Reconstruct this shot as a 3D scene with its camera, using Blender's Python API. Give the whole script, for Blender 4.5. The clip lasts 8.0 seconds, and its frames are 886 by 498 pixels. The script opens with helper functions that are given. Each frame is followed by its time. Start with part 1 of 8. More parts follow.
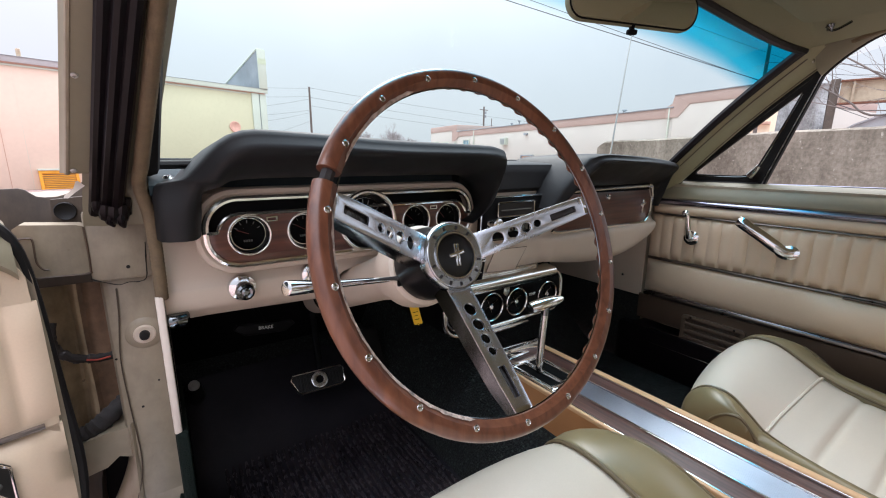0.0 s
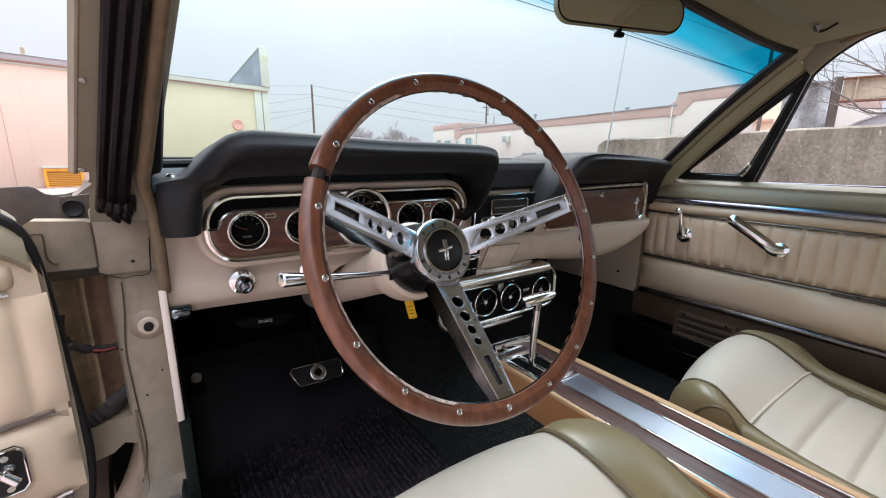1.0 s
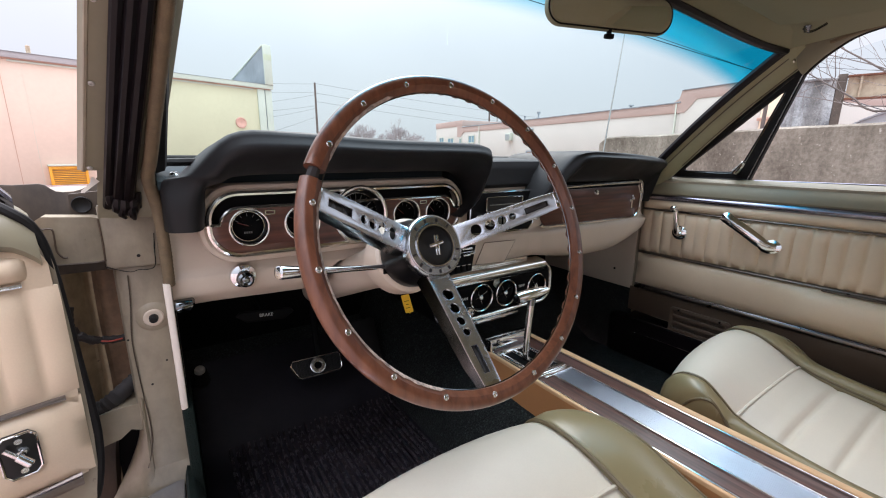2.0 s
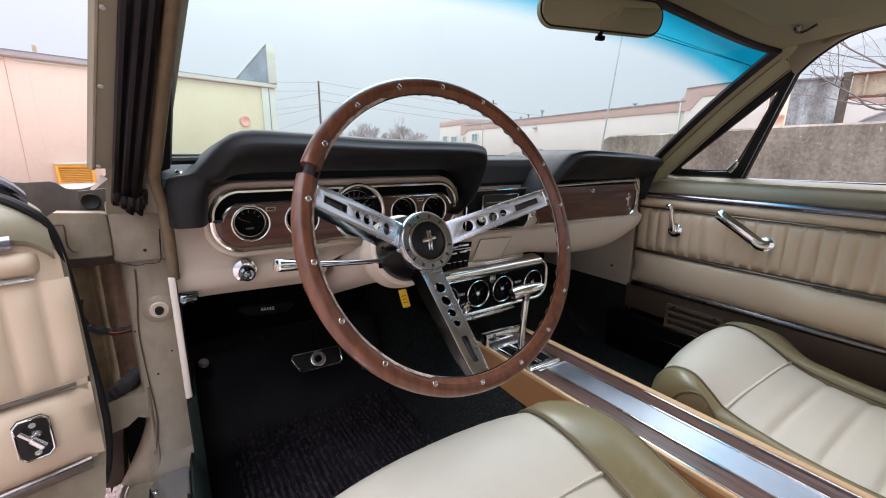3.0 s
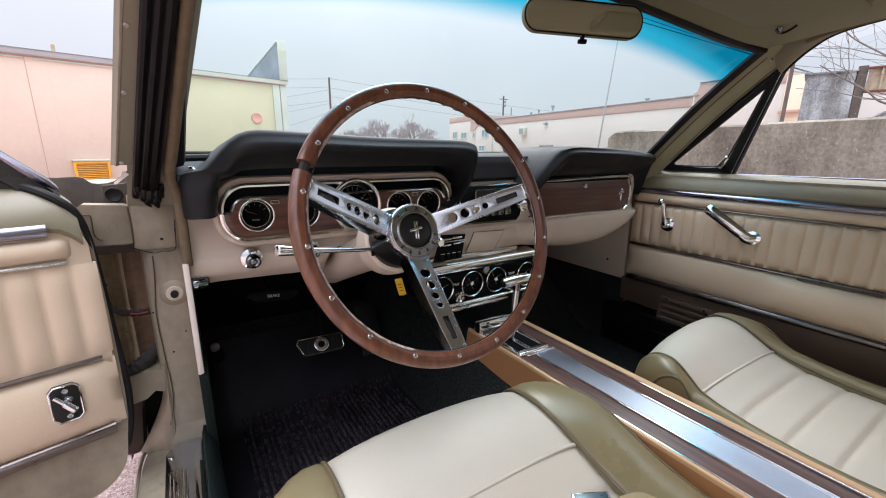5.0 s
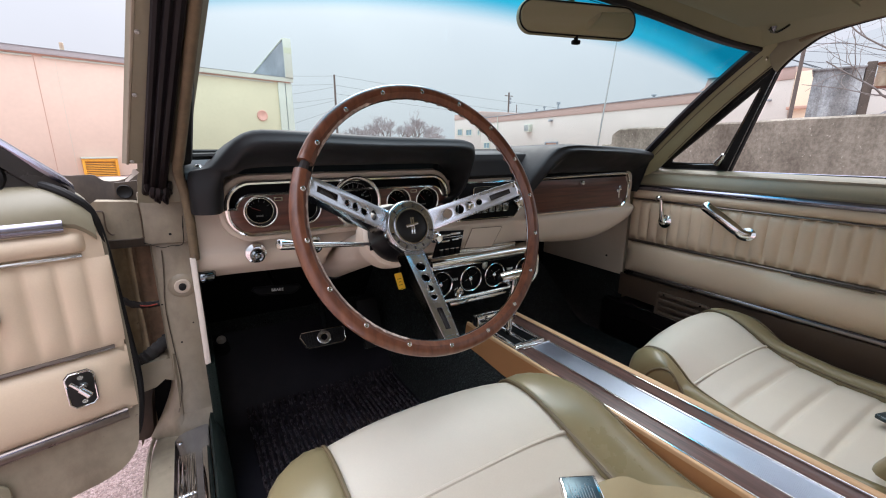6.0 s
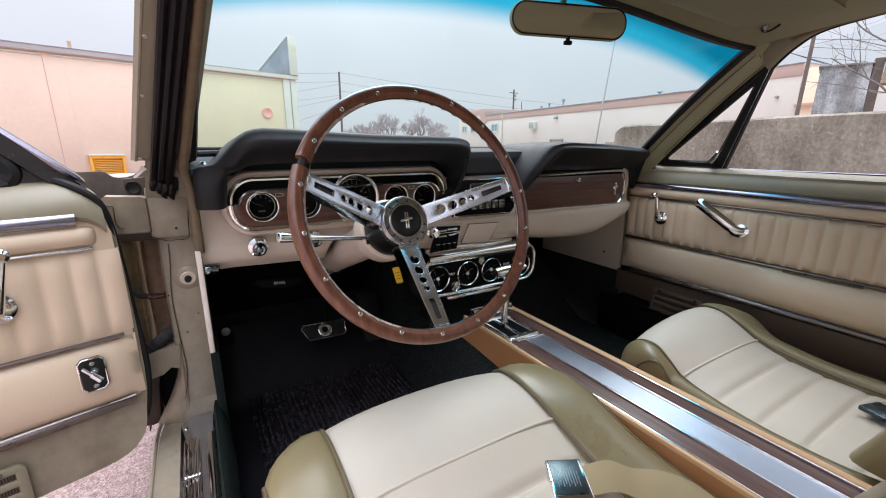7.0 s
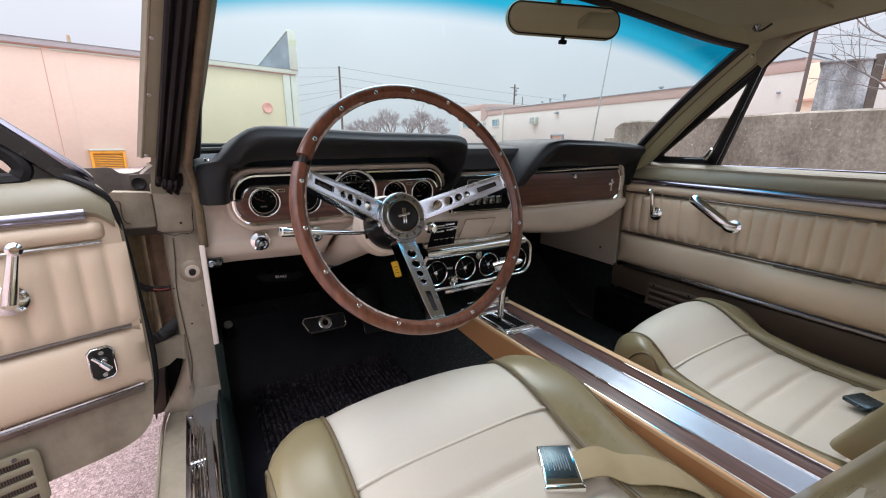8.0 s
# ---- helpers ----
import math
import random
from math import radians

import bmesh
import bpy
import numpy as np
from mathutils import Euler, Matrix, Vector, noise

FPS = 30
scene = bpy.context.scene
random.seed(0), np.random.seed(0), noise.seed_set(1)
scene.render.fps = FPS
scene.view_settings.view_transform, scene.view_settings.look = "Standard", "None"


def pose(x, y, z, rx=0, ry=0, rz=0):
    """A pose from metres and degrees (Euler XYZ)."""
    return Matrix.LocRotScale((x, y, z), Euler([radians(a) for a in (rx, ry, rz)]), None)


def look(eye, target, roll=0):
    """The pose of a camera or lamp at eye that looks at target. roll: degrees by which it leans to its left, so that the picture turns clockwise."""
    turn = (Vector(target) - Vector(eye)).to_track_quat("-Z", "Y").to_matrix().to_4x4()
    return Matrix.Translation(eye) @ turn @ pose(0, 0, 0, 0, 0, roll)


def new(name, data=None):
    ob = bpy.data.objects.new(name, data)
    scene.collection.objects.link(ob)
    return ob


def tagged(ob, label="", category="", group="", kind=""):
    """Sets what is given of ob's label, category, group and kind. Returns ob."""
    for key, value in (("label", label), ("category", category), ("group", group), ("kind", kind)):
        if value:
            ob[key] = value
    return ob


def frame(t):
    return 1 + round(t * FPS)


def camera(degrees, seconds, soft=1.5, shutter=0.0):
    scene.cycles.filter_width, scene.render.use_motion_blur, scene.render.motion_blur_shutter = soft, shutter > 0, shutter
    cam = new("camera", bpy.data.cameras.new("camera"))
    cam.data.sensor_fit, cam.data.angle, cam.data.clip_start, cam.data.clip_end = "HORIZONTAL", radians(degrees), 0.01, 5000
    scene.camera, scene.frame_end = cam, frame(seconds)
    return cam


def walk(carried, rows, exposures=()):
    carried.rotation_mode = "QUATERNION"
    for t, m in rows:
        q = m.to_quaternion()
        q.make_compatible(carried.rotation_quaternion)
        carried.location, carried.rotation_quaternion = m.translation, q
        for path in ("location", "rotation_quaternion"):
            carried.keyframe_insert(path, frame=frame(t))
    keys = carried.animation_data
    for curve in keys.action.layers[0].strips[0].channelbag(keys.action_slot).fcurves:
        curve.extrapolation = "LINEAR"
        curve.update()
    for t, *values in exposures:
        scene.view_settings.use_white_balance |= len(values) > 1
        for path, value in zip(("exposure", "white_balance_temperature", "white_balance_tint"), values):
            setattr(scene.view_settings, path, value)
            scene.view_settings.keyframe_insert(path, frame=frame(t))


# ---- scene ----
cam = camera(94.1, 8.0, soft=1.1)
PATH = [
    (0, (-0.651, -0.39, 0.972), (0.469, 1.211, 0.546), 0.4),
    (0.5, (-0.652, -0.405, 0.973), (0.463, 1.199, 0.544), 0.4),
    (1, (-0.651, -0.419, 0.974), (0.459, 1.187, 0.538), 0.4),
    (1.5, (-0.651, -0.433, 0.975), (0.452, 1.176, 0.533), 0.4),
    (3, (-0.652, -0.474, 0.976), (0.431, 1.146, 0.523), 0.4),
    (3.5, (-0.652, -0.49, 0.977), (0.42, 1.135, 0.519), 0.4),
    (4, (-0.653, -0.508, 0.976), (0.41, 1.122, 0.516), 0.3),
    (4.5, (-0.653, -0.525, 0.977), (0.4, 1.111, 0.512), 0.3),
    (6, (-0.654, -0.572, 0.981), (0.365, 1.08, 0.497), 0.2),
    (6.5, (-0.655, -0.588, 0.982), (0.355, 1.067, 0.491), 0.2),
    (7, (-0.653, -0.606, 0.982), (0.346, 1.054, 0.486), 0.2),
    (7.5, (-0.655, -0.616, 0.985), (0.34, 1.042, 0.476), 0.3),
    (8, (-0.659, -0.629, 0.986), (0.336, 1.027, 0.469), 0.3),
]
walk(cam, [(t, look(eye, target, roll)) for t, eye, target, roll in PATH], [(0.0, 0.39, 6380.0, 14.0), (8.0, 0.25, 6380.0, 14.0)])

# ---------------------------------------------------------------- light
world = bpy.data.worlds.new("overcast_sky")
scene.world = world
world.use_nodes = True
wn, wl = world.node_tree.nodes, world.node_tree.links
wn.clear()
sky = wn.new("ShaderNodeTexSky")
sky.sky_type, sky.sun_disc = "NISHITA", False
sky.sun_elevation, sky.sun_rotation = radians(48), radians(23)
sky.dust_density, sky.ozone_density = 4.0, 1.0
tc = wn.new("ShaderNodeTexCoord")
cloud = wn.new("ShaderNodeTexNoise")
cloud.inputs["Scale"].default_value, cloud.inputs["Detail"].default_value = 1.6, 5.0
ramp = wn.new("ShaderNodeValToRGB")
ramp.color_ramp.elements[0].position, ramp.color_ramp.elements[0].color = 0.30, (7.7, 8.1, 8.9, 1)
ramp.color_ramp.elements[1].position, ramp.color_ramp.elements[1].color = 0.75, (9.3, 9.7, 10.4, 1)
mixw = wn.new("ShaderNodeMix")
mixw.data_type = "RGBA"
mixw.inputs["Factor"].default_value = 0.86
bgn = wn.new("ShaderNodeBackground")
bgn.inputs["Strength"].default_value = 0.13
outw = wn.new("ShaderNodeOutputWorld")
wl.new(tc.outputs["Generated"], cloud.inputs["Vector"])
wl.new(cloud.outputs["Fac"], ramp.inputs["Fac"])
wl.new(sky.outputs["Color"], mixw.inputs["A"])
wl.new(ramp.outputs["Color"], mixw.inputs["B"])
# an overcast sky is about three times brighter overhead than at the horizon
sepw = wn.new("ShaderNodeSeparateXYZ")
zmax = wn.new("ShaderNodeMath")
zmax.operation = "MAXIMUM"
zmax.inputs[1].default_value = 0.0
zpow = wn.new("ShaderNodeMath")
zpow.operation = "POWER"
zpow.inputs[1].default_value = 3.0
grad = wn.new("ShaderNodeMath")
grad.operation = "MULTIPLY_ADD"
grad.inputs[1].default_value, grad.inputs[2].default_value = 6.0, 0.60
mulw = wn.new("ShaderNodeVectorMath")
mulw.operation = "SCALE"
wl.new(tc.outputs["Generated"], sepw.inputs["Vector"])
wl.new(sepw.outputs["Z"], zmax.inputs[0])
wl.new(zmax.outputs[0], zpow.inputs[0])
wl.new(zpow.outputs[0], grad.inputs[0])
wl.new(mixw.outputs["Result"], mulw.inputs[0])
wl.new(grad.outputs[0], mulw.inputs["Scale"])
wl.new(mulw.outputs["Vector"], bgn.inputs["Color"])
wl.new(bgn.outputs["Background"], outw.inputs["Surface"])

sun = new("sun", bpy.data.lights.new("sun", "SUN"))
sun.data.energy, sun.data.angle, sun.data.color = 1.5, radians(35), (1.0, 0.955, 0.905)
sun.matrix_world = look((3, 7, 8.5), (0, 0, 0))


# ---------------------------------------------------------------- materials
def lin(r, g, b):
    """Linear colour from 8-bit display values."""
    return tuple(((v / 255) / 12.92 if v / 255 <= 0.04045 else ((v / 255 + 0.055) / 1.055) ** 2.4) for v in (r, g, b)) + (1,)


def material(name, col, rough=0.5, metal=0.0, vary=0.12, scale=6.0, fine=120.0, bump=0.05, coat=0.0, spec=0.5, dist=0.001):
    """A surface with stains at one scale, grain at another, uneven gloss and a fine relief."""
    m = bpy.data.materials.new(name)
    m.use_nodes = True
    nt = m.node_tree
    b = nt.nodes["Principled BSDF"]
    co = nt.nodes.new("ShaderNodeTexCoord")
    n1 = nt.nodes.new("ShaderNodeTexNoise")
    n1.inputs["Scale"].default_value, n1.inputs["Detail"].default_value, n1.inputs["Roughness"].default_value = scale, 6, 0.6
    n2 = nt.nodes.new("ShaderNodeTexNoise")
    n2.inputs["Scale"].default_value, n2.inputs["Detail"].default_value = fine, 3
    nt.links.new(co.outputs["Object"], n1.inputs["Vector"])
    nt.links.new(co.outputs["Object"], n2.inputs["Vector"])
    add = nt.nodes.new("ShaderNodeMath")
    add.operation = "MULTIPLY_ADD"
    add.inputs[1].default_value = 0.35
    nt.links.new(n2.outputs["Fac"], add.inputs[0])
    nt.links.new(n1.outputs["Fac"], add.inputs[2])
    cr = nt.nodes.new("ShaderNodeValToRGB")
    lo = tuple(max(0, v * (1 - vary)) for v in col[:3]) + (1,)
    hi = tuple(min(1, v * (1 + vary)) for v in col[:3]) + (1,)
    cr.color_ramp.elements[0].position, cr.color_ramp.elements[0].color = 0.42, lo
    cr.color_ramp.elements[1].position, cr.color_ramp.elements[1].color = 0.92, hi
    nt.links.new(add.outputs[0], cr.inputs["Fac"])
    nt.links.new(cr.outputs["Color"], b.inputs["Base Color"])
    rr = nt.nodes.new("ShaderNodeMapRange")
    rr.inputs["From Min"].default_value, rr.inputs["From Max"].default_value = 0.3, 0.7
    rr.inputs["To Min"].default_value, rr.inputs["To Max"].default_value = max(0.02, rough * 0.85), min(1, rough * 1.18)
    nt.links.new(n1.outputs["Fac"], rr.inputs["Value"])
    nt.links.new(rr.outputs["Result"], b.inputs["Roughness"])
    b.inputs["Metallic"].default_value = metal
    b.inputs["Coat Weight"].default_value = coat
    b.inputs["Coat Roughness"].default_value = 0.08
    b.inputs["Specular IOR Level"].default_value = spec
    if bump:
        bp = nt.nodes.new("ShaderNodeBump")
        bp.inputs["Strength"].default_value, bp.inputs["Distance"].default_value = bump, dist
        nt.links.new(n2.outputs["Fac"], bp.inputs["Height"])
        nt.links.new(bp.outputs["Normal"], b.inputs["Normal"])
    return m


def grimy(m, dirt, amount=0.5, chips=0.0, scale=9.0):
    """Adds dirt in blotches and runs to a surface of material(), and small dark chips."""
    nt = m.node_tree
    b = nt.nodes["Principled BSDF"]
    src = b.inputs["Base Color"].links[0].from_socket
    co = nt.nodes.new("ShaderNodeTexCoord")
    mp = nt.nodes.new("ShaderNodeMapping")
    mp.inputs["Scale"].default_value = (1.0, 1.0, 0.45)
    nt.links.new(co.outputs["Object"], mp.inputs["Vector"])

    def layer(col_in, sc, lo, hi, strength, vec):
        n = nt.nodes.new("ShaderNodeTexNoise")
        n.inputs["Scale"].default_value, n.inputs["Detail"].default_value, n.inputs["Roughness"].default_value = sc, 7, 0.68
        r = nt.nodes.new("ShaderNodeMapRange")
        r.inputs["From Min"].default_value, r.inputs["From Max"].default_value = lo, hi
        r.inputs["To Max"].default_value = strength
        x = nt.nodes.new("ShaderNodeMix")
        x.data_type = "RGBA"
        x.inputs["B"].default_value = dirt
        nt.links.new(vec, n.inputs["Vector"])
        nt.links.new(n.outputs["Fac"], r.inputs["Value"])
        nt.links.new(r.outputs["Result"], x.inputs["Factor"])
        nt.links.new(col_in, x.inputs["A"])
        return x.outputs["Result"]
    c = layer(src, scale, 0.48, 0.72, amount, mp.outputs["Vector"])
    if chips:
        c = layer(c, 60.0, 0.66, 0.70, chips, co.outputs["Object"])
    nt.links.new(c, b.inputs["Base Color"])
    return m


def wood_material(name, dark, light, axis=0, rough=0.3, coat=0.5, scale=40.0, ripple=0.0):
    """Wood with grain drawn out along one axis."""
    m = bpy.data.materials.new(name)
    m.use_nodes = True
    nt = m.node_tree
    b = nt.nodes["Principled BSDF"]
    co = nt.nodes.new("ShaderNodeTexCoord")
    mp = nt.nodes.new("ShaderNodeMapping")
    s = [scale * 4, scale * 4, scale * 4]
    s[axis] = scale * 0.18
    mp.inputs["Scale"].default_value = s
    n1 = nt.nodes.new("ShaderNodeTexNoise")
    n1.inputs["Scale"].default_value, n1.inputs["Detail"].default_value, n1.inputs["Distortion"].default_value = 1.0, 8, 0.4
    cr = nt.nodes.new("ShaderNodeValToRGB")
    cr.color_ramp.elements[0].position, cr.color_ramp.elements[0].color = 0.32, dark
    cr.color_ramp.elements[1].position, cr.color_ramp.elements[1].color = 0.70, light
    nt.links.new(co.outputs["Object"], mp.inputs["Vector"])
    nt.links.new(mp.outputs["Vector"], n1.inputs["Vector"])
    nt.links.new(n1.outputs["Fac"], cr.inputs["Fac"])
    nt.links.new(cr.outputs["Color"], b.inputs["Base Color"])
    b.inputs["Roughness"].default_value = rough
    b.inputs["Coat Weight"].default_value, b.inputs["Coat Roughness"].default_value = coat, 0.06
    if ripple:
        n3 = nt.nodes.new("ShaderNodeTexNoise")
        n3.inputs["Scale"].default_value, n3.inputs["Detail"].default_value = 230, 2
        b3 = nt.nodes.new("ShaderNodeBump")
        b3.inputs["Strength"].default_value, b3.inputs["Distance"].default_value = ripple, 0.0015
        nt.links.new(co.outputs["Object"], n3.inputs["Vector"])
        nt.links.new(n3.outputs["Fac"], b3.inputs["Height"])
        nt.links.new(b3.outputs["Normal"], b.inputs["Coat Normal"])
    bp = nt.nodes.new("ShaderNodeBump")
    bp.inputs["Strength"].default_value, bp.inputs["Distance"].default_value = 0.08, 0.0005
    nt.links.new(n1.outputs["Fac"], bp.inputs["Height"])
    nt.links.new(bp.outputs["Normal"], b.inputs["Normal"])
    return m


def glass_material(name, tint, gloss=0.06, band=None):
    """Thin glass: clear with a tint, a little reflection; band: a second tint at the top of the sheet (by its UV height)."""
    m = bpy.data.materials.new(name)
    m.use_nodes = True
    nt = m.node_tree
    nt.nodes.clear()
    out = nt.nodes.new("ShaderNodeOutputMaterial")
    tr = nt.nodes.new("ShaderNodeBsdfTransparent")
    tr.inputs["Color"].default_value = tint
    gl = nt.nodes.new("ShaderNodeBsdfGlossy")
    gl.inputs["Roughness"].default_value = 0.02
    mx = nt.nodes.new("ShaderNodeMixShader")
    fr = nt.nodes.new("ShaderNodeFresnel")
    fr.inputs["IOR"].default_value = 1.3
    mul = nt.nodes.new("ShaderNodeMath")
    mul.operation = "MULTIPLY"
    mul.inputs[1].default_value = gloss * 3
    nt.links.new(fr.outputs["Fac"], mul.inputs[0])
    nt.links.new(mul.outputs[0], mx.inputs["Fac"])
    nt.links.new(tr.outputs["BSDF"], mx.inputs[1])
    nt.links.new(gl.outputs["BSDF"], mx.inputs[2])
    nt.links.new(mx.outputs["Shader"], out.inputs["Surface"])
    if band:
        uv = nt.nodes.new("ShaderNodeTexCoord")
        sp = nt.nodes.new("ShaderNodeSeparateXYZ")
        cr = nt.nodes.new("ShaderNodeValToRGB")
        cr.color_ramp.interpolation = "EASE"
        cr.color_ramp.elements[0].position, cr.color_ramp.elements[0].color = band[0], tint
        cr.color_ramp.elements[1].position, cr.color_ramp.elements[1].color = band[1], band[3]
        e = cr.color_ramp.elements.new(band[0] * 0.45 + band[1] * 0.55)
        e.color = band[2]
        nt.links.new(uv.outputs["UV"], sp.inputs["Vector"])
        nt.links.new(sp.outputs["Y"], cr.inputs["Fac"])
        nt.links.new(cr.outputs["Color"], tr.inputs["Color"])
    return m


CREAM = material("cream_vinyl", lin(201, 190, 174), 0.42, vary=0.05, scale=5, fine=420, bump=0.10, spec=0.45)
DASHPAINT = material("beige_dash_paint", lin(204, 188, 171), 0.38, vary=0.05, scale=6, fine=500, bump=0.02)
DOORVINYL = material("beige_door_vinyl", lin(208, 186, 160), 0.45, vary=0.07, scale=5, fine=420, bump=0.10)
OLIVE = material("olive_gold_vinyl", lin(130, 117, 86), 0.30, vary=0.05, scale=6, fine=420, bump=0.10, spec=0.5)
PIPING = material("khaki_piping", lin(104, 90, 66), 0.45, vary=0.08)
BODYPAINT = material("khaki_body_paint", lin(146, 134, 115), 0.42, vary=0.22, scale=13, fine=55, bump=0.12)
BODYPAINT = grimy(BODYPAINT, lin(86, 70, 58), 0.55, 0.45)
OLIVEPAINT = material("olive_grey_paint", lin(126, 118, 97), 0.42, vary=0.08, scale=6, fine=120, bump=0.03)
# lighter copy of the olive-grey paint, for the light on the passenger's pillar
PILLARLIT = material("khaki_lit_pillar", lin(150, 144, 114), 0.34, vary=0.08, scale=6, fine=120, bump=0.03)
# dark brown for gaps and grooves, and for shade on the closed door
DARKBROWN = material("dark_brown_gaps_and_shade", lin(86, 70, 58), 0.5, vary=0.10, scale=6)
# trim metal with the brown shading of chrome put into its colour
TRIMDARK = material("brown_shaded_trim", lin(128, 118, 112), 0.30, 1.0, vary=0.15, scale=20, fine=200, bump=0.03)
DARKCHROME = material("smoked_metal", lin(120, 124, 126), 0.14, 1.0, vary=0.08, scale=30)
SPOKEMETAL = material("polished_spoke", lin(222, 226, 234), 0.26, 1.0, vary=0.02, scale=14, fine=300, bump=0.0)
STUDGREY = material("pale_stud", lin(186, 180, 174), 0.35, vary=0.1, scale=40)
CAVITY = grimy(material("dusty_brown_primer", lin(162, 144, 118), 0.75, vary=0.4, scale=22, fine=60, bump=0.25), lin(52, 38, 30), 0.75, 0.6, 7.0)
# dusty khaki, its colour darkened for dirt and for shade together
DUSTSHADE = grimy(material("dusty_shaded_paint", lin(72, 60, 50), 0.6, vary=0.25, scale=14, fine=80, bump=0.1), lin(34, 26, 22), 0.8, 0.3, 12.0)
RUSTPRIMER = grimy(material("red_brown_primer", lin(140, 113, 92), 0.75, vary=0.5, scale=22, fine=60, bump=0.25), lin(56, 36, 28), 0.7, 0.5, 8.0)
SCUFF = material("scuffed_sill_metal", lin(206, 212, 226), 0.17, 1.0, vary=0.12, scale=30, fine=240, bump=0.03)
# chrome with the lavender of the reflected sky put into its colour
FRAMEMETAL = material("sky_tinted_chrome", lin(150, 147, 160), 0.22, 1.0, vary=0.08, scale=20, fine=200, bump=0.02)
HEADLINER = material("beige_headliner", lin(133, 128, 101), 0.8, vary=0.05, scale=4, fine=300, bump=0.15)
BLACKPAD = material("black_padded_vinyl", lin(27, 27, 28), 0.55, vary=0.12, scale=9, fine=420, bump=0.16, spec=0.28)
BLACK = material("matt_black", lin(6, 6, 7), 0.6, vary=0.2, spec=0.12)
BEZEL = material("bright_trim_metal", lin(238, 235, 229), 0.17, 1.0, vary=0.02, scale=30, bump=0.0)
BUCKLEFACE = material("dark_steel_face", lin(70, 84, 90), 0.28, 0.8, vary=0.12, scale=40, fine=300, bump=0.03)
DARKGLOSS = material("glossy_dark_brown_frame", lin(44, 40, 38), 0.25, vary=0.15, scale=12)
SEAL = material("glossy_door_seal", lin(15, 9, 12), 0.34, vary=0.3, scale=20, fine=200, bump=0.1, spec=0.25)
RUBBER = material("black_rubber", lin(19, 17, 17), 0.65, vary=0.3, scale=14, fine=150, bump=0.12, spec=0.3)
MATRUBBER = material("black_rubber_mat", lin(34, 32, 37), 0.38, vary=0.3, scale=9, fine=60, bump=0.06, spec=0.25)
RIBRUBBER = grimy(material("dusty_mat_ribs", lin(46, 41, 45), 0.26, vary=0.35, scale=70, fine=300, bump=0.15, spec=0.8), lin(150, 130, 128), 0.14, 0.16, 16.0)
CARPET = material("black_carpet", lin(12, 14, 14), 0.58, vary=0.6, scale=40, fine=230, bump=1.0, dist=0.007, spec=0.4)
GREENCARPET = material("dark_green_carpet", lin(18, 27, 23), 0.95, vary=0.3, scale=60, fine=420, bump=0.9, dist=0.003, spec=0.2)
CHROME = material("chrome", lin(236, 236, 237), 0.10, 1.0, vary=0.03, scale=20, bump=0.0)
OLDCHROME = material("dulled_chrome", lin(205, 203, 198), 0.20, 1.0, vary=0.10, scale=30, fine=200, bump=0.03)
BRUSHED = material("brushed_steel", lin(186, 188, 190), 0.24, 1.0, vary=0.12, scale=30, fine=260, bump=0.10)
ALU = material("aluminium_strip", lin(196, 204, 216), 0.36, 1.0, vary=0.06, scale=9, fine=260, bump=0.05)
WHEELWOOD = wood_material("walnut_wheel_rim", lin(92, 54, 39), lin(124, 78, 56), 2, 0.30, 0.30, 30, 0.35)
WORN = material("flaked_worn_band", lin(178, 160, 150), 0.4, 0.0, vary=0.9, scale=110, fine=420, bump=0.6)
PANELWOOD = wood_material("walnut_panel", lin(64, 36, 28), lin(100, 58, 46), 0, 0.30, 0.4, 34)
CONSOLEWOOD = wood_material("console_walnut", lin(62, 39, 34), lin(108, 74, 64), 1, 0.42, 0.12, 40)
TAN = material("tan_console_vinyl", lin(180, 126, 82), 0.5, vary=0.07, scale=7, fine=350, bump=0.12)
TANEDGE = material("pale_tan_edge", lin(208, 166, 124), 0.45, vary=0.06)
WINDLACE = material("woven_khaki_windlace", lin(110, 94, 72), 0.8, vary=0.3, scale=60, fine=700, bump=0.6)
WHITEPLASTIC = material("white_sill_strip", lin(226, 214, 202), 0.4, vary=0.05)
DIAL = material("black_dial", lin(12, 12, 13), 0.35, vary=0.1)
FAINTMARK = material("faded_dial_print", lin(96, 96, 92), 0.5, vary=0.2, scale=60)
DIALFACE = material("flat_black_dial", lin(8, 8, 8), 0.85, vary=0.1, spec=0.1)
DIALMARK = material("white_dial_mark", lin(205, 205, 198), 0.5, vary=0.05)
NEEDLE = material("red_needle", lin(104, 34, 25), 0.45, vary=0.05)
YELLOW = material("yellow_tag", lin(240, 190, 40), 0.5, vary=0.06)
WEBBING = material("khaki_webbing", lin(158, 140, 106), 0.75, vary=0.08, scale=12, fine=900, bump=0.5)
TAPE = material("grey_loom_tape", lin(46, 42, 42), 0.7, vary=0.3, scale=60, fine=300, bump=0.4)
REDWIRE = material("red_wire", lin(170, 70, 56), 0.5, vary=0.08)
MIRRORGLASS = material("mirror_glass", lin(240, 240, 234), 0.03, 1.0, vary=0.01, bump=0.0)
WSHIELD = glass_material("tinted_windscreen", (0.82, 0.92, 0.905, 1), 0.006, (0.77, 0.99, (0.025, 0.48, 0.66, 1), (0.002, 0.25, 0.38, 1)))
SIDEGLASS = glass_material("side_glass", (0.90, 0.93, 0.93, 1), 0.05)
DARKPANE = glass_material("dark_quarter_glass", (0.05, 0.055, 0.06, 1), 0.08)
CLEAR = glass_material("gauge_glass", (0.96, 0.97, 0.97, 1), 0.012)
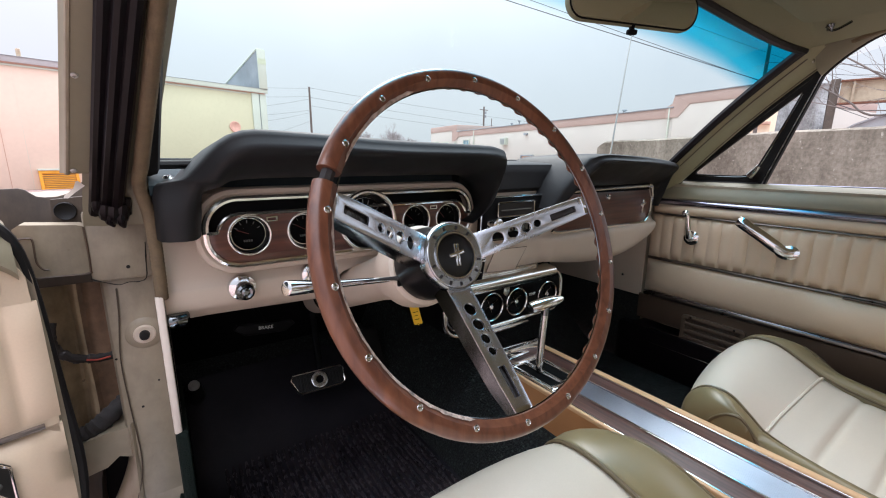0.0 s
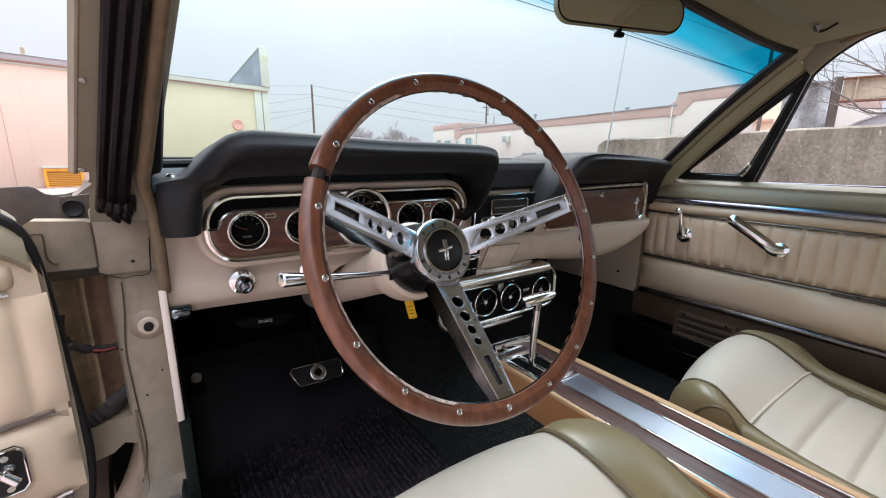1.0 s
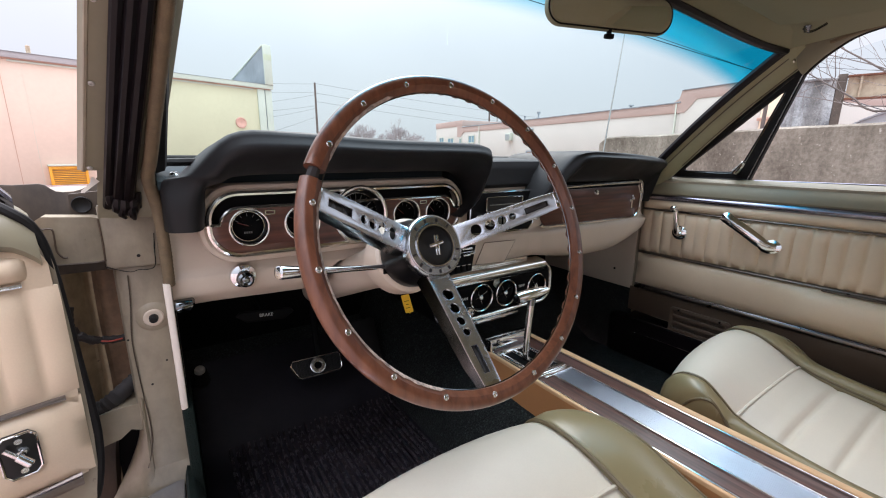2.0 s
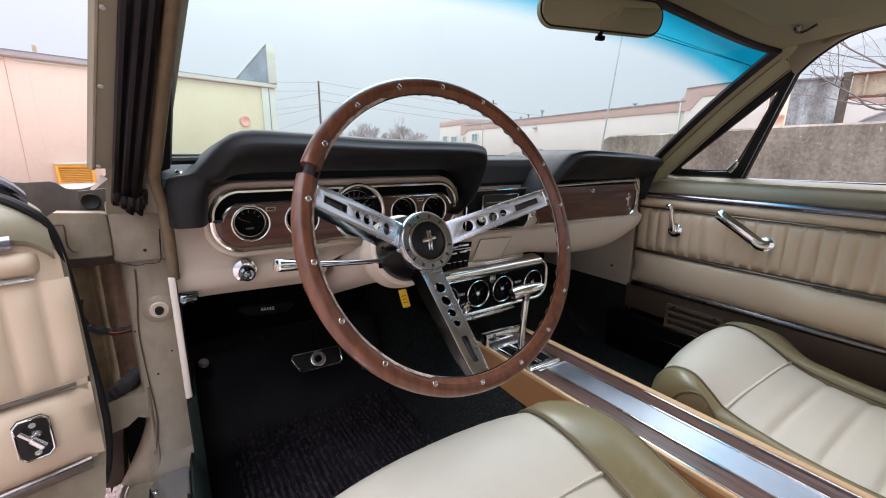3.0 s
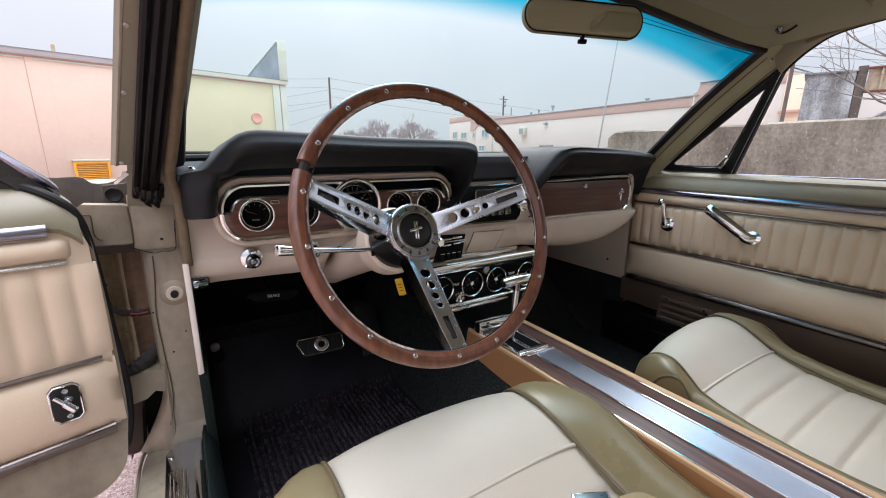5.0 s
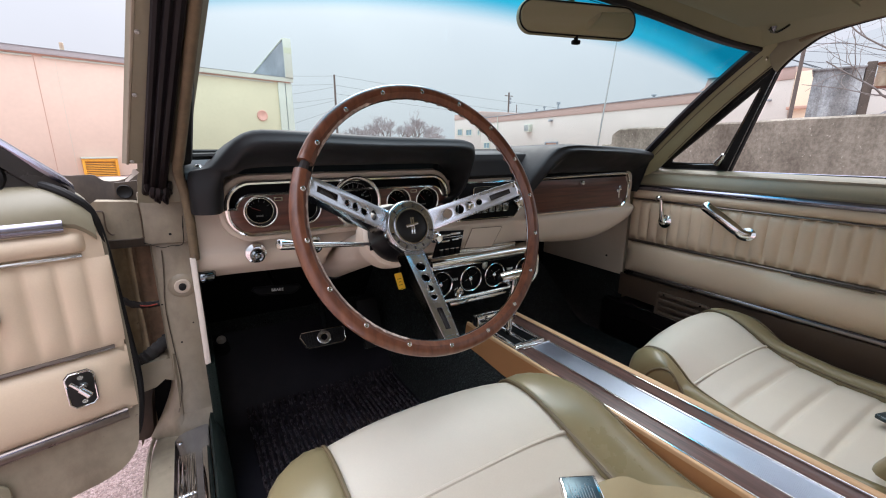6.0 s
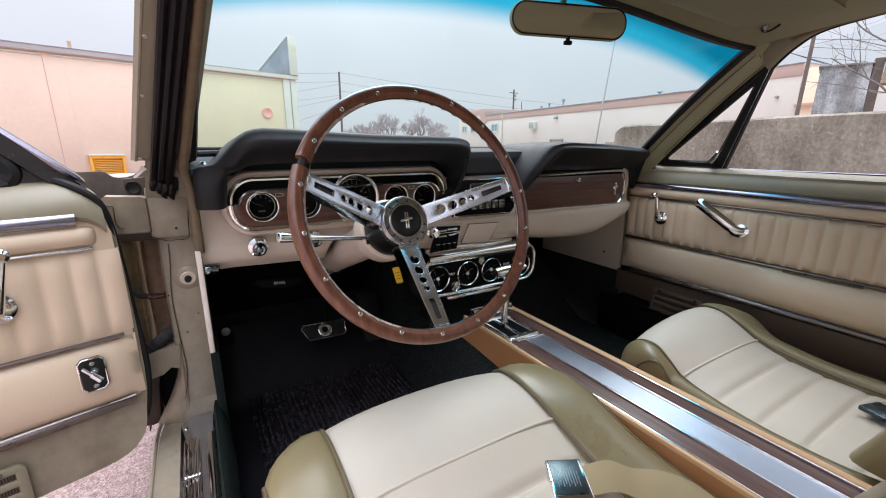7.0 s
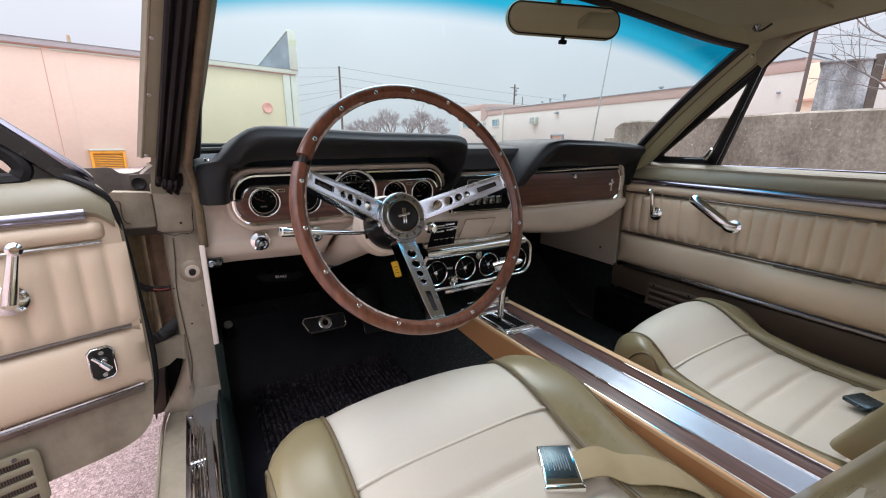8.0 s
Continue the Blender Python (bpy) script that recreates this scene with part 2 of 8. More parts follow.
def pebbled(m, dark, pale, scale, lo=0.1):
    """Adds single stones of their own tone, with dark gaps between, to a surface of material()."""
    nt = m.node_tree
    b = nt.nodes["Principled BSDF"]
    src = b.inputs["Base Color"].links[0].from_socket
    co = nt.nodes.new("ShaderNodeTexCoord")
    for sc, thr, tone in ((scale, 0.5, 0.75), (scale * 2.3, 0.6, 0.6)):
        vo = nt.nodes.new("ShaderNodeTexVoronoi")
        vo.inputs["Scale"].default_value = sc
        nt.links.new(co.outputs["Object"], vo.inputs["Vector"])
        sep = nt.nodes.new("ShaderNodeSeparateColor")
        nt.links.new(vo.outputs["Color"], sep.inputs["Color"])
        tr = nt.nodes.new("ShaderNodeValToRGB")
        tr.color_ramp.elements[0].position, tr.color_ramp.elements[0].color = lo, dark
        tr.color_ramp.elements[1].position, tr.color_ramp.elements[1].color = 0.9, pale
        nt.links.new(sep.outputs["Red"], tr.inputs["Fac"])
        near = nt.nodes.new("ShaderNodeMapRange")
        near.inputs["From Min"].default_value, near.inputs["From Max"].default_value = thr, thr * 0.6
        near.inputs["To Max"].default_value = tone
        nt.links.new(vo.outputs["Distance"], near.inputs["Value"])
        mx_ = nt.nodes.new("ShaderNodeMix")
        mx_.data_type = "RGBA"
        nt.links.new(near.outputs["Result"], mx_.inputs["Factor"])
        nt.links.new(src, mx_.inputs["A"])
        nt.links.new(tr.outputs["Color"], mx_.inputs["B"])
        src = mx_.outputs["Result"]
    nt.links.new(src, b.inputs["Base Color"])
    return m


ASPHALT = material("pinkish_gravel_asphalt", lin(150, 130, 124), 0.95, vary=0.55, scale=48, fine=150, bump=1.0, dist=0.008, spec=0.2)
ASPHALT = pebbled(ASPHALT, lin(116, 90, 87), lin(202, 176, 171), 95)
pebbled(CARPET, lin(3, 4, 4), lin(66, 74, 72), 150, 0.55)
WALLCREAM = material("cream_metal_siding", lin(207, 184, 166), 0.7, vary=0.07, scale=0.5, fine=9, bump=0.05)
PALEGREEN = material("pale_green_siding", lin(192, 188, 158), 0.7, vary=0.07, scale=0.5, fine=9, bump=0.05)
GREENBLOCK = material("faded_green_paint", lin(182, 190, 165), 0.7, vary=0.12, scale=1.0, fine=14)
FASCIA = material("grey_roof_edge", lin(160, 157, 157), 0.5, vary=0.1, scale=1.0, fine=20)
WALLTRIM = material("pale_roof_trim", lin(186, 192, 178), 0.6, vary=0.07, scale=1.0, fine=20)
GREYMETAL = material("weathered_grey_metal", lin(136, 142, 146), 0.6, vary=0.30, scale=0.9, fine=12, bump=0.1)
STUCCO = material("beige_stucco", lin(190, 184, 175), 0.85, vary=0.06, scale=0.3, fine=8, bump=0.1)
SHEDGREY = material("pale_grey_sheet", lin(176, 180, 184), 0.6, vary=0.10, scale=1.2, fine=20)
PEACH = material("peach_stucco", lin(226, 206, 180), 0.85, vary=0.06, scale=0.4, fine=8)
PINKBAND = material("dusty_pink_band", lin(172, 150, 140), 0.85, vary=0.08, scale=0.4, fine=8)


def streaked(name, base, dark, light, rough=0.92, wash=0.35):
    """Old concrete: blotches, streaks that run down, pale specks and grit."""
    m = bpy.data.materials.new(name)
    m.use_nodes = True
    nt = m.node_tree
    b = nt.nodes["Principled BSDF"]
    co = nt.nodes.new("ShaderNodeTexCoord")

    def nz(sc, det, vec=(1, 1, 1)):
        mp = nt.nodes.new("ShaderNodeMapping")
        mp.inputs["Scale"].default_value = vec
        n = nt.nodes.new("ShaderNodeTexNoise")
        n.inputs["Scale"].default_value, n.inputs["Detail"].default_value, n.inputs["Roughness"].default_value = sc, det, 0.65
        nt.links.new(co.outputs["Object"], mp.inputs["Vector"])
        nt.links.new(mp.outputs["Vector"], n.inputs["Vector"])
        return n

    def rmp(src, p0, c0, p1, c1):
        r = nt.nodes.new("ShaderNodeValToRGB")
        r.color_ramp.elements[0].position, r.color_ramp.elements[0].color = p0, c0
        r.color_ramp.elements[1].position, r.color_ramp.elements[1].color = p1, c1
        nt.links.new(src.outputs["Fac"], r.inputs["Fac"])
        return r

    def mix(a, c, f, kind="MIX"):
        x = nt.nodes.new("ShaderNodeMix")
        x.data_type, x.blend_type = "RGBA", kind
        nt.links.new(a, x.inputs["A"])
        nt.links.new(c, x.inputs["B"])
        if isinstance(f, float):
            x.inputs["Factor"].default_value = f
        else:
            nt.links.new(f, x.inputs["Factor"])
        return x.outputs["Result"]
    blot = rmp(nz(1.5, 8), 0.36, dark, 0.64, base)
    fine = rmp(nz(42, 10), 0.36, (0.66, 0.64, 0.62, 1), 0.60, (1.08, 1.07, 1.06, 1))
    strk = rmp(nz(2.2, 6, (3.0, 3.0, 0.35)), 0.40, (0.55, 0.52, 0.50, 1), 0.62, (1, 1, 1, 1))
    col = mix(blot.outputs["Color"], strk.outputs["Color"], wash, "MULTIPLY")
    col = mix(col, fine.outputs["Color"], 0.8, "MULTIPLY")
    grit = nz(34, 3)
    sp = rmp(grit, 0.66, (0, 0, 0, 1), 0.73, (0.8, 0.8, 0.8, 1))
    lt = nt.nodes.new("ShaderNodeRGB")
    lt.outputs[0].default_value = light
    fin = mix(col, lt.outputs[0], sp.outputs["Color"])
    nt.links.new(fin, b.inputs["Base Color"])
    b.inputs["Roughness"].default_value = rough
    b.inputs["Specular IOR Level"].default_value = 0.2
    bp = nt.nodes.new("ShaderNodeBump")
    bp.inputs["Strength"].default_value, bp.inputs["Distance"].default_value = 0.45, 0.008
    nt.links.new(grit.outputs["Fac"], bp.inputs["Height"])
    nt.links.new(bp.outputs["Normal"], b.inputs["Normal"])
    return m


CONCRETE = streaked("stained_concrete", lin(156, 148, 136), lin(112, 104, 94), lin(196, 188, 176), wash=0.5)
DARKCONCRETE = streaked("black_stained_concrete", lin(190, 196, 198), lin(82, 84, 88), lin(206, 206, 202), wash=1.0)
RUSTBEAM = grimy(material("rusty_painted_beam", lin(176, 162, 140), 0.8, vary=0.3, scale=1.4, fine=20, bump=0.3), lin(118, 78, 52), 0.8, 0.5, 5.0)
OLDTIMBER = material("grey_old_timber", lin(84, 74, 66), 0.9, vary=0.4, scale=6, fine=60, bump=0.3)
RUSTEDGE = material("dark_rust", lin(112, 74, 58), 0.9, vary=0.4, scale=9, fine=60, bump=0.3)
TWIG = material("pale_winter_twigs", lin(146, 139, 138), 0.95, vary=0.2, scale=3, fine=40)
BARK = material("bare_bark", lin(120, 111, 106), 0.95, vary=0.3, scale=3, fine=40, bump=0.3)
POLEWOOD = material("weathered_pole", lin(96, 86, 80), 0.9, vary=0.2, scale=3, fine=60)
WIRE = material("black_cable", lin(70, 72, 76), 0.6, vary=0.1)
ORANGE = material("orange_vent_paint", lin(226, 160, 52), 0.55, vary=0.15, scale=5)
WINPANE = material("pale_blue_pane", lin(120, 148, 158), 0.12, vary=0.1, scale=2)
DOORBROWN = material("tan_service_door", lin(186, 150, 132), 0.7, vary=0.08)
REDBADGE = material("faded_red_sign", lin(204, 158, 142), 0.6, vary=0.2, scale=12)


# ---------------------------------------------------------------- mesh tools
def V(*a):
    return Vector(a)


def crm(p, n, closed=False):
    """Catmull-Rom through the points, n steps a span."""
    p = [Vector(q) for q in p]
    k = len(p)
    out = []
    spans = k if closed else k - 1
    for i in range(spans):
        if closed:
            a, b, c, d = p[i - 1], p[i], p[(i + 1) % k], p[(i + 2) % k]
        else:
            a, b, c, d = p[max(i - 1, 0)], p[i], p[i + 1], p[min(i + 2, k - 1)]
        for j in range(n):
            t = j / n
            out.append(0.5 * ((2 * b) + (c - a) * t + (2 * a - 5 * b + 4 * c - d) * t * t + (3 * b - a - 3 * c + d) * t ** 3))
    if not closed:
        out.append(p[-1].copy())
    return out


def loft(bm, rings, closed=True, caps=True, loop=False):
    """Skin over rings of equal length. closed: rings are loops; loop: the last ring joins the first."""
    vs = [[bm.verts.new(q) for q in r] for r in rings]
    n = len(vs[0])
    for i in range(len(vs) if loop else len(vs) - 1):
        a, b = vs[i], vs[(i + 1) % len(vs)]
        for j in range(n if closed else n - 1):
            bm.faces.new((a[j], a[(j + 1) % n], b[(j + 1) % n], b[j]))
    if caps and closed and not loop:
        bm.faces.new(vs[0][::-1])
        bm.faces.new(vs[-1])
    return bm


def tube(bm, path, r, sides=10, closed=False, flat=1.0, up=None):
    """A round bar along a path; flat squashes it along its second axis; r may be a list."""
    path = [Vector(q) for q in path]
    k = len(path)
    rings = []
    side = None
    for i, q in enumerate(path):
        d = (path[(i + 1) % k] - path[i - 1]) if closed else (path[min(i + 1, k - 1)] - path[max(i - 1, 0)])
        d.normalize()
        if side is None:
            ref = Vector(up) if up else (Vector((0, 0, 1)) if abs(d.z) < 0.9 else Vector((1, 0, 0)))
            side = d.cross(ref).normalized()
        else:
            side = (side - d * side.dot(d)).normalized()
        o = side.cross(d)
        rr = r[i] if isinstance(r, (list, tuple)) else r
        rings.append([q + side * (rr * math.cos(2 * math.pi * j / sides)) + o * (rr * flat * math.sin(2 * math.pi * j / sides)) for j in range(sides)])
    return loft(bm, rings, True, not closed, closed)


def box(bm, lo, hi, bevel=0.0, m=None, seg=2):
    r = bmesh.ops.create_cube(bm, size=1)
    c = [(a + b) / 2 for a, b in zip(lo, hi)]
    s = [abs(b - a) for a, b in zip(lo, hi)]
    bmesh.ops.transform(bm, matrix=Matrix.LocRotScale(c, None, s), verts=r["verts"])
    if bevel:
        es = list({e for v in r["verts"] for e in v.link_edges})
        got = bmesh.ops.bevel(bm, geom=es, offset=min(bevel, min(s) * 0.45), segments=seg, affect="EDGES", profile=0.5)
        vs = list({v for f in got["faces"] for v in f.verts} | {v for v in r["verts"] if v.is_valid})
    else:
        vs = r["verts"]
    if m is not None:
        bmesh.ops.transform(bm, matrix=m, verts=vs)
    return bm


def lathe(bm, profile, m, n=40, sweep=360.0):
    """Turn (radius, height) points about the z axis of m."""
    rings = []
    full = sweep >= 360
    for i in range(n if full else n + 1):
        a = radians(sweep) * i / n
        rings.append([m @ Vector((r * math.cos(a), r * math.sin(a), h)) for r, h in profile])
    return loft(bm, rings, False, False, full)


def axes(o, x, y):
    """A frame at o whose x and y axes follow the given directions."""
    x, y = Vector(x).normalized(), Vector(y)
    z = x.cross(y).normalized()
    y = z.cross(x)
    m = Matrix((x, y, z)).transposed().to_4x4()
    m.translation = o
    return m


def rrect(x0, x1, y0, y1, r, n=6):
    pts = []
    for cx, cy, a0 in ((x1 - r, y0 + r, -90), (x1 - r, y1 - r, 0), (x0 + r, y1 - r, 90), (x0 + r, y0 + r, 180)):
        for i in range(n + 1):
            a = radians(a0 + 90 * i / n)
            pts.append((cx + r * math.cos(a), cy + r * math.sin(a)))
    return pts


def circle(cx, cy, r, n=20):
    return [(cx + r * math.cos(2 * math.pi * i / n), cy + r * math.sin(2 * math.pi * i / n)) for i in range(n)]


def plate(bm, outline, holes, thick, m, bevel=0.0):
    """A flat plate with holes, thickness centred on the xy plane of m."""
    cu = bpy.data.curves.new("tmp", "CURVE")
    cu.dimensions, cu.fill_mode, cu.extrude, cu.bevel_depth, cu.bevel_resolution = "2D", "BOTH", max(thick / 2 - bevel, 0.0001), bevel, 1
    for pts in [outline] + list(holes):
        s = cu.splines.new("POLY")
        s.points.add(len(pts) - 1)
        for q, p in zip(s.points, pts):
            q.co = (p[0], p[1], 0, 1)
        s.use_cyclic_u = True
    ob = bpy.data.objects.new("tmp", cu)
    me = bpy.data.meshes.new_from_object(ob)
    me.transform(m)
    bm.from_mesh(me)
    bpy.data.objects.remove(ob)
    bpy.data.curves.remove(cu)
    bpy.data.meshes.remove(me)
    return bm


def letters(bm, text, size, m, thick=0.0006):
    cu = bpy.data.curves.new("tmp", "FONT")
    cu.body, cu.size, cu.extrude, cu.align_x, cu.align_y = text, size, thick, "CENTER", "CENTER"
    ob = bpy.data.objects.new("tmp", cu)
    me = bpy.data.meshes.new_from_object(ob)
    me.transform(m)
    bm.from_mesh(me)
    bpy.data.objects.remove(ob)
    bpy.data.curves.remove(cu)
    bpy.data.meshes.remove(me)
    return bm


def mesh_of(name, bm, mat, sharp=38):
    bmesh.ops.remove_doubles(bm, verts=bm.verts, dist=0.00002)
    bmesh.ops.recalc_face_normals(bm, faces=bm.faces)
    me = bpy.data.meshes.new(name)
    bm.to_mesh(me)
    bm.free()
    me.polygons.foreach_set("use_smooth", [True] * len(me.polygons))
    me.set_sharp_from_angle(angle=radians(sharp))
    me.materials.append(mat)
    return me


def thing(name, at, label, category, group="", kind=""):
    ob = new(name)
    ob.location = at
    ob.empty_display_size = 0.05
    return tagged(ob, label, category, group, kind)


def part(name, bm, mat, parent, label="", sharp=38):
    """One mesh under a thing or under a part, its places given in the world."""
    ob = new(name, mesh_of(name, bm, mat, sharp))
    ob.parent = parent
    if parent.type == "EMPTY":
        ob.matrix_parent_inverse = Matrix.Translation(parent.location).inverted()
    return tagged(ob, label)


def solid(name, bm, mat, label, category, group="", kind="", sharp=38):
    return tagged(new(name, mesh_of(name, bm, mat, sharp)), label, category, group, kind)


def B():
    return bmesh.new()


def smooth_loft(bm, stations, n=4, m=4, closed=True, caps=True):
    """A rounded skin: stations are rings of a few points, refined both ways."""
    rings = [crm(s, m, closed) for s in stations]
    cols = [crm([r[j] for r in rings], n) for j in range(len(rings[0]))]
    return loft(bm, [[c[i] for c in cols] for i in range(len(cols[0]))], closed, caps)

# ---------------------------------------------------------------- ground
bm = B()
bmesh.ops.create_grid(bm, x_segments=60, y_segments=60, size=1)
for v in bm.verts:
    v.co = V(math.copysign(abs(v.co.x) ** 3, v.co.x) * 900, math.copysign(abs(v.co.y) ** 3, v.co.y) * 900, 0)
    v.co.z = 0.012 * noise.noise(v.co * 0.3) if v.co.length < 60 else 0
solid("ground", bm, ASPHALT, "worn pinkish gravel and asphalt parking lot", "ground", kind="structure")

# ---------------------------------------------------------------- car shell (plain closing panels, pillars, floor, roof)
shell = thing("car_body", (0, -0.3, 0), "khaki painted two-door car body standing on the lot", "car body", kind="structure")
CX = 0.0


def ws_point(s, v):
    """The windscreen: s from -1 to 1 across, v from 0 at the cowl to 1 at the roof."""
    q = 1 - s * s
    yb, yt = 0.275 + 0.17 * q, -0.015 + 0.045 * q
    zb, zt = 0.962 + 0.004 * q, 1.232 + 0.040 * q * q
    return V(CX + s * (0.655 - 0.030 * v) + 0.008 * v, yb + (yt - yb) * v + 0.02 * math.sin(math.pi * v) * q, zb + (zt - zb) * v + 0.012 * math.sin(math.pi * v))


# roof skin and headliner
def roof_ring(z0, wide, y):
    out = []
    for i in range(17):
        s = -1 + i / 8
        out.append(V(CX + s * wide, y, z0 - 0.040 * abs(s) ** 3.2))
    return out


rows = []
for i in range(13):
    f = i / 12
    y = -0.03 - 1.15 * f
    rows.append(roof_ring(1.268 + 0.04 * math.sin(math.pi * min(1, f * 0.9)) - 0.10 * max(0, f - 0.7), 0.63 - 0.03 * f, y))
bm = loft(B(), rows, False, False)
up = bmesh.ops.extrude_face_region(bm, geom=list(bm.faces))
bmesh.ops.translate(bm, vec=(0, 0, 0.03), verts=[e for e in up["geom"] if isinstance(e, bmesh.types.BMVert)])
solid("ceiling", bm, HEADLINER, "beige cloth headliner under the car roof", "headliner", kind="structure")

# windscreen header and both screen pillars' inner trim
for sgn, nm in ((1, "pillar_trim"),):
    st = []
    for v in (-0.40, -0.22, -0.1, 0.0, 0.15, 0.35, 0.55, 0.75, 0.9, 1.0, 1.08):
        p = ws_point(sgn, v)
        st.append([p + V(0.006 * sgn, -0.006, 0.000), p + V(0.014 * sgn, -0.022, -0.012), p + V(0.035 * sgn, -0.047, -0.022), p + V(0.060 * sgn, -0.055, -0.012), p + V(0.08 * sgn, -0.02, 0.02), p + V(0.06 * sgn, 0.0, 0.03)])
    part(nm, smooth_loft(B(), st, 3, 3), PILLARLIT, shell, "khaki painted screen pillar trim")
    for off, rr, mt in ((V(0.046, -0.0545, -0.0185), 0.0028, PILLARLIT), (V(0.0415, -0.0525, -0.0210), 0.0012, DARKBROWN), (V(0.014, -0.0235, -0.0125), 0.0012, DARKBROWN)):
        part("pillar_ridge", tube(B(), [ws_point(sgn, v) + off for v in (0.02, 0.2, 0.4, 0.6, 0.8, 0.95)], rr, 7), mt, shell)
bm = B()
st = []
for i in range(13):
    s = -1 + i / 6
    p = ws_point(s, 1.0)
    st.append([p + V(0, 0.02, 0.012), p + V(0, -0.004, -0.006), p + V(0, -0.04, 0.006), p + V(0, -0.08, 0.022), p + V(0, -0.08, 0.05), p + V(0, 0.0, 0.045)])
part("header_trim", smooth_loft(bm, st, 2, 3), HEADLINER, shell)

# roof rails along the side openings
for sgn in (-1, 1):
    pts = [ws_point(sgn, 0.97) + V(0.04 * sgn, -0.035, 0.012), V(CX + 0.664 * sgn, -0.092, 1.257), V(CX + 0.660 * sgn, -0.16, 1.272), V(CX + 0.655 * sgn, -0.28, 1.282), V(CX + 0.645 * sgn, -0.5, 1.288), V(CX + 0.63 * sgn, -0.8, 1.25), V(CX + 0.62 * sgn, -1.1, 1.19)]
    part("roof_rail", tube(B(), crm(pts, 6), 0.030, 10, flat=0.7), OLIVEPAINT, shell)
    pts2 = [p + V(-0.012 * sgn, -0.004, -0.024) for p in pts]
    part("rail_windlace", tube(B(), crm(pts2[1:], 6), 0.006, 8), WINDLACE, shell)

arc = [V(0.684, -0.052, 1.172), V(0.677, -0.074, 1.194), V(0.668, -0.104, 1.217), V(0.660, -0.148, 1.240), V(0.655, -0.222, 1.252), V(0.650, -0.35, 1.260), V(0.642, -0.60, 1.258), V(0.63, -0.85, 1.225)]
part("rail_cover", smooth_loft(B(), [[p + V(0.008, 0.004, 0.004), p + V(-0.006, 0.006, 0.001), p + V(-0.022, 0.012, 0.016), p + V(-0.030, 0.016, 0.046), p + V(0.008, 0.016, 0.05)] for p in crm(arc, 4)], 1, 3), OLIVEPAINT, shell, "khaki inner edge of the roof rail")
part("rail_seal", tube(B(), crm([p + V(0.004, 0.003, 0.001) for p in arc], 5), 0.0048, 8), SEAL, shell)

# floor pan, sills, tunnel, firewall, rear closing panels
bm = B()
bmesh.ops.create_grid(bm, x_segments=24, y_segments=44, size=0.5)
for v in bm.verts:
    x, y = CX + v.co.x * 1.36, -0.30 + v.co.y * 2.3
    z = 0.27
    if y > 0.5:
        z += min((y - 0.5) * 0.85, 0.30)
    hump = max(0.0, 1 - (abs(x - 0.035) / 0.20) ** 2.8)
    z += hump * (0.190 + 0.06 * max(0, min(1, (y - 0.1) / 0.5)))
    v.co = V(x, y, z)
solid("floor", bm, CARPET, "black looped carpet over the floor pan and tunnel", "floor", kind="structure")

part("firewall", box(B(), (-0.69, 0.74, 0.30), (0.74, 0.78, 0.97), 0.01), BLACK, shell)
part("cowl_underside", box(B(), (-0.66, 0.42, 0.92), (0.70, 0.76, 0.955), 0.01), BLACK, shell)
part("passenger_lower_side", box(B(), (0.697, 0.335, 0.24), (0.71, 0.76, 0.56), 0.004), CARPET, shell)
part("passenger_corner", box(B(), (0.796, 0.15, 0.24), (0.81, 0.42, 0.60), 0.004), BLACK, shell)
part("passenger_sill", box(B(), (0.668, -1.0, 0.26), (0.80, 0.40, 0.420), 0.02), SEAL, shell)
# two thin bright tubes drawn as the highlights on the glossy black sill
for z, r in ((0.4215, 0.0016), (0.372, 0.0011)):
    part("sill_highlight", tube(B(), [V(0.667 + (0.003 if z > 0.4 else 0.0), 0.30, z - 0.004), V(0.667 + (0.003 if z > 0.4 else 0.0), 0.27, z), V(0.667 + (0.003 if z > 0.4 else 0.0), -0.9, z)], r, 6), OLDCHROME, shell)
part("rear_bulkhead", box(B(), (-0.70, -1.48, 0.25), (0.74, -1.42, 0.92), 0.02), DOORVINYL, shell)
part("parcel_shelf", box(B(), (-0.70, -1.75, 0.89), (0.74, -1.42, 0.92), 0.01), BLACKPAD, shell)
for sgn, x in ((-1, -0.74), (1, 0.78)):
    part("quarter_panel", box(B(), (x - 0.03, -1.75, 0.25), (x + 0.03, -0.98, 0.93), 0.02), DOORVINYL, shell)
    part("quarter_post", loft(B(), [[V(x - 0.04, -1.15, 0.9), V(x + 0.03, -1.15, 0.9), V(x + 0.03, -1.75, 0.9), V(x - 0.04, -1.75, 0.9)],
                                    [V(CX + 0.60 * sgn - 0.03, -1.12, 1.24), V(CX + 0.60 * sgn + 0.03, -1.12, 1.24), V(CX + 0.60 * sgn + 0.03, -1.2, 1.22), V(CX + 0.60 * sgn - 0.03, -1.2, 1.22)]]), BODYPAINT, shell)
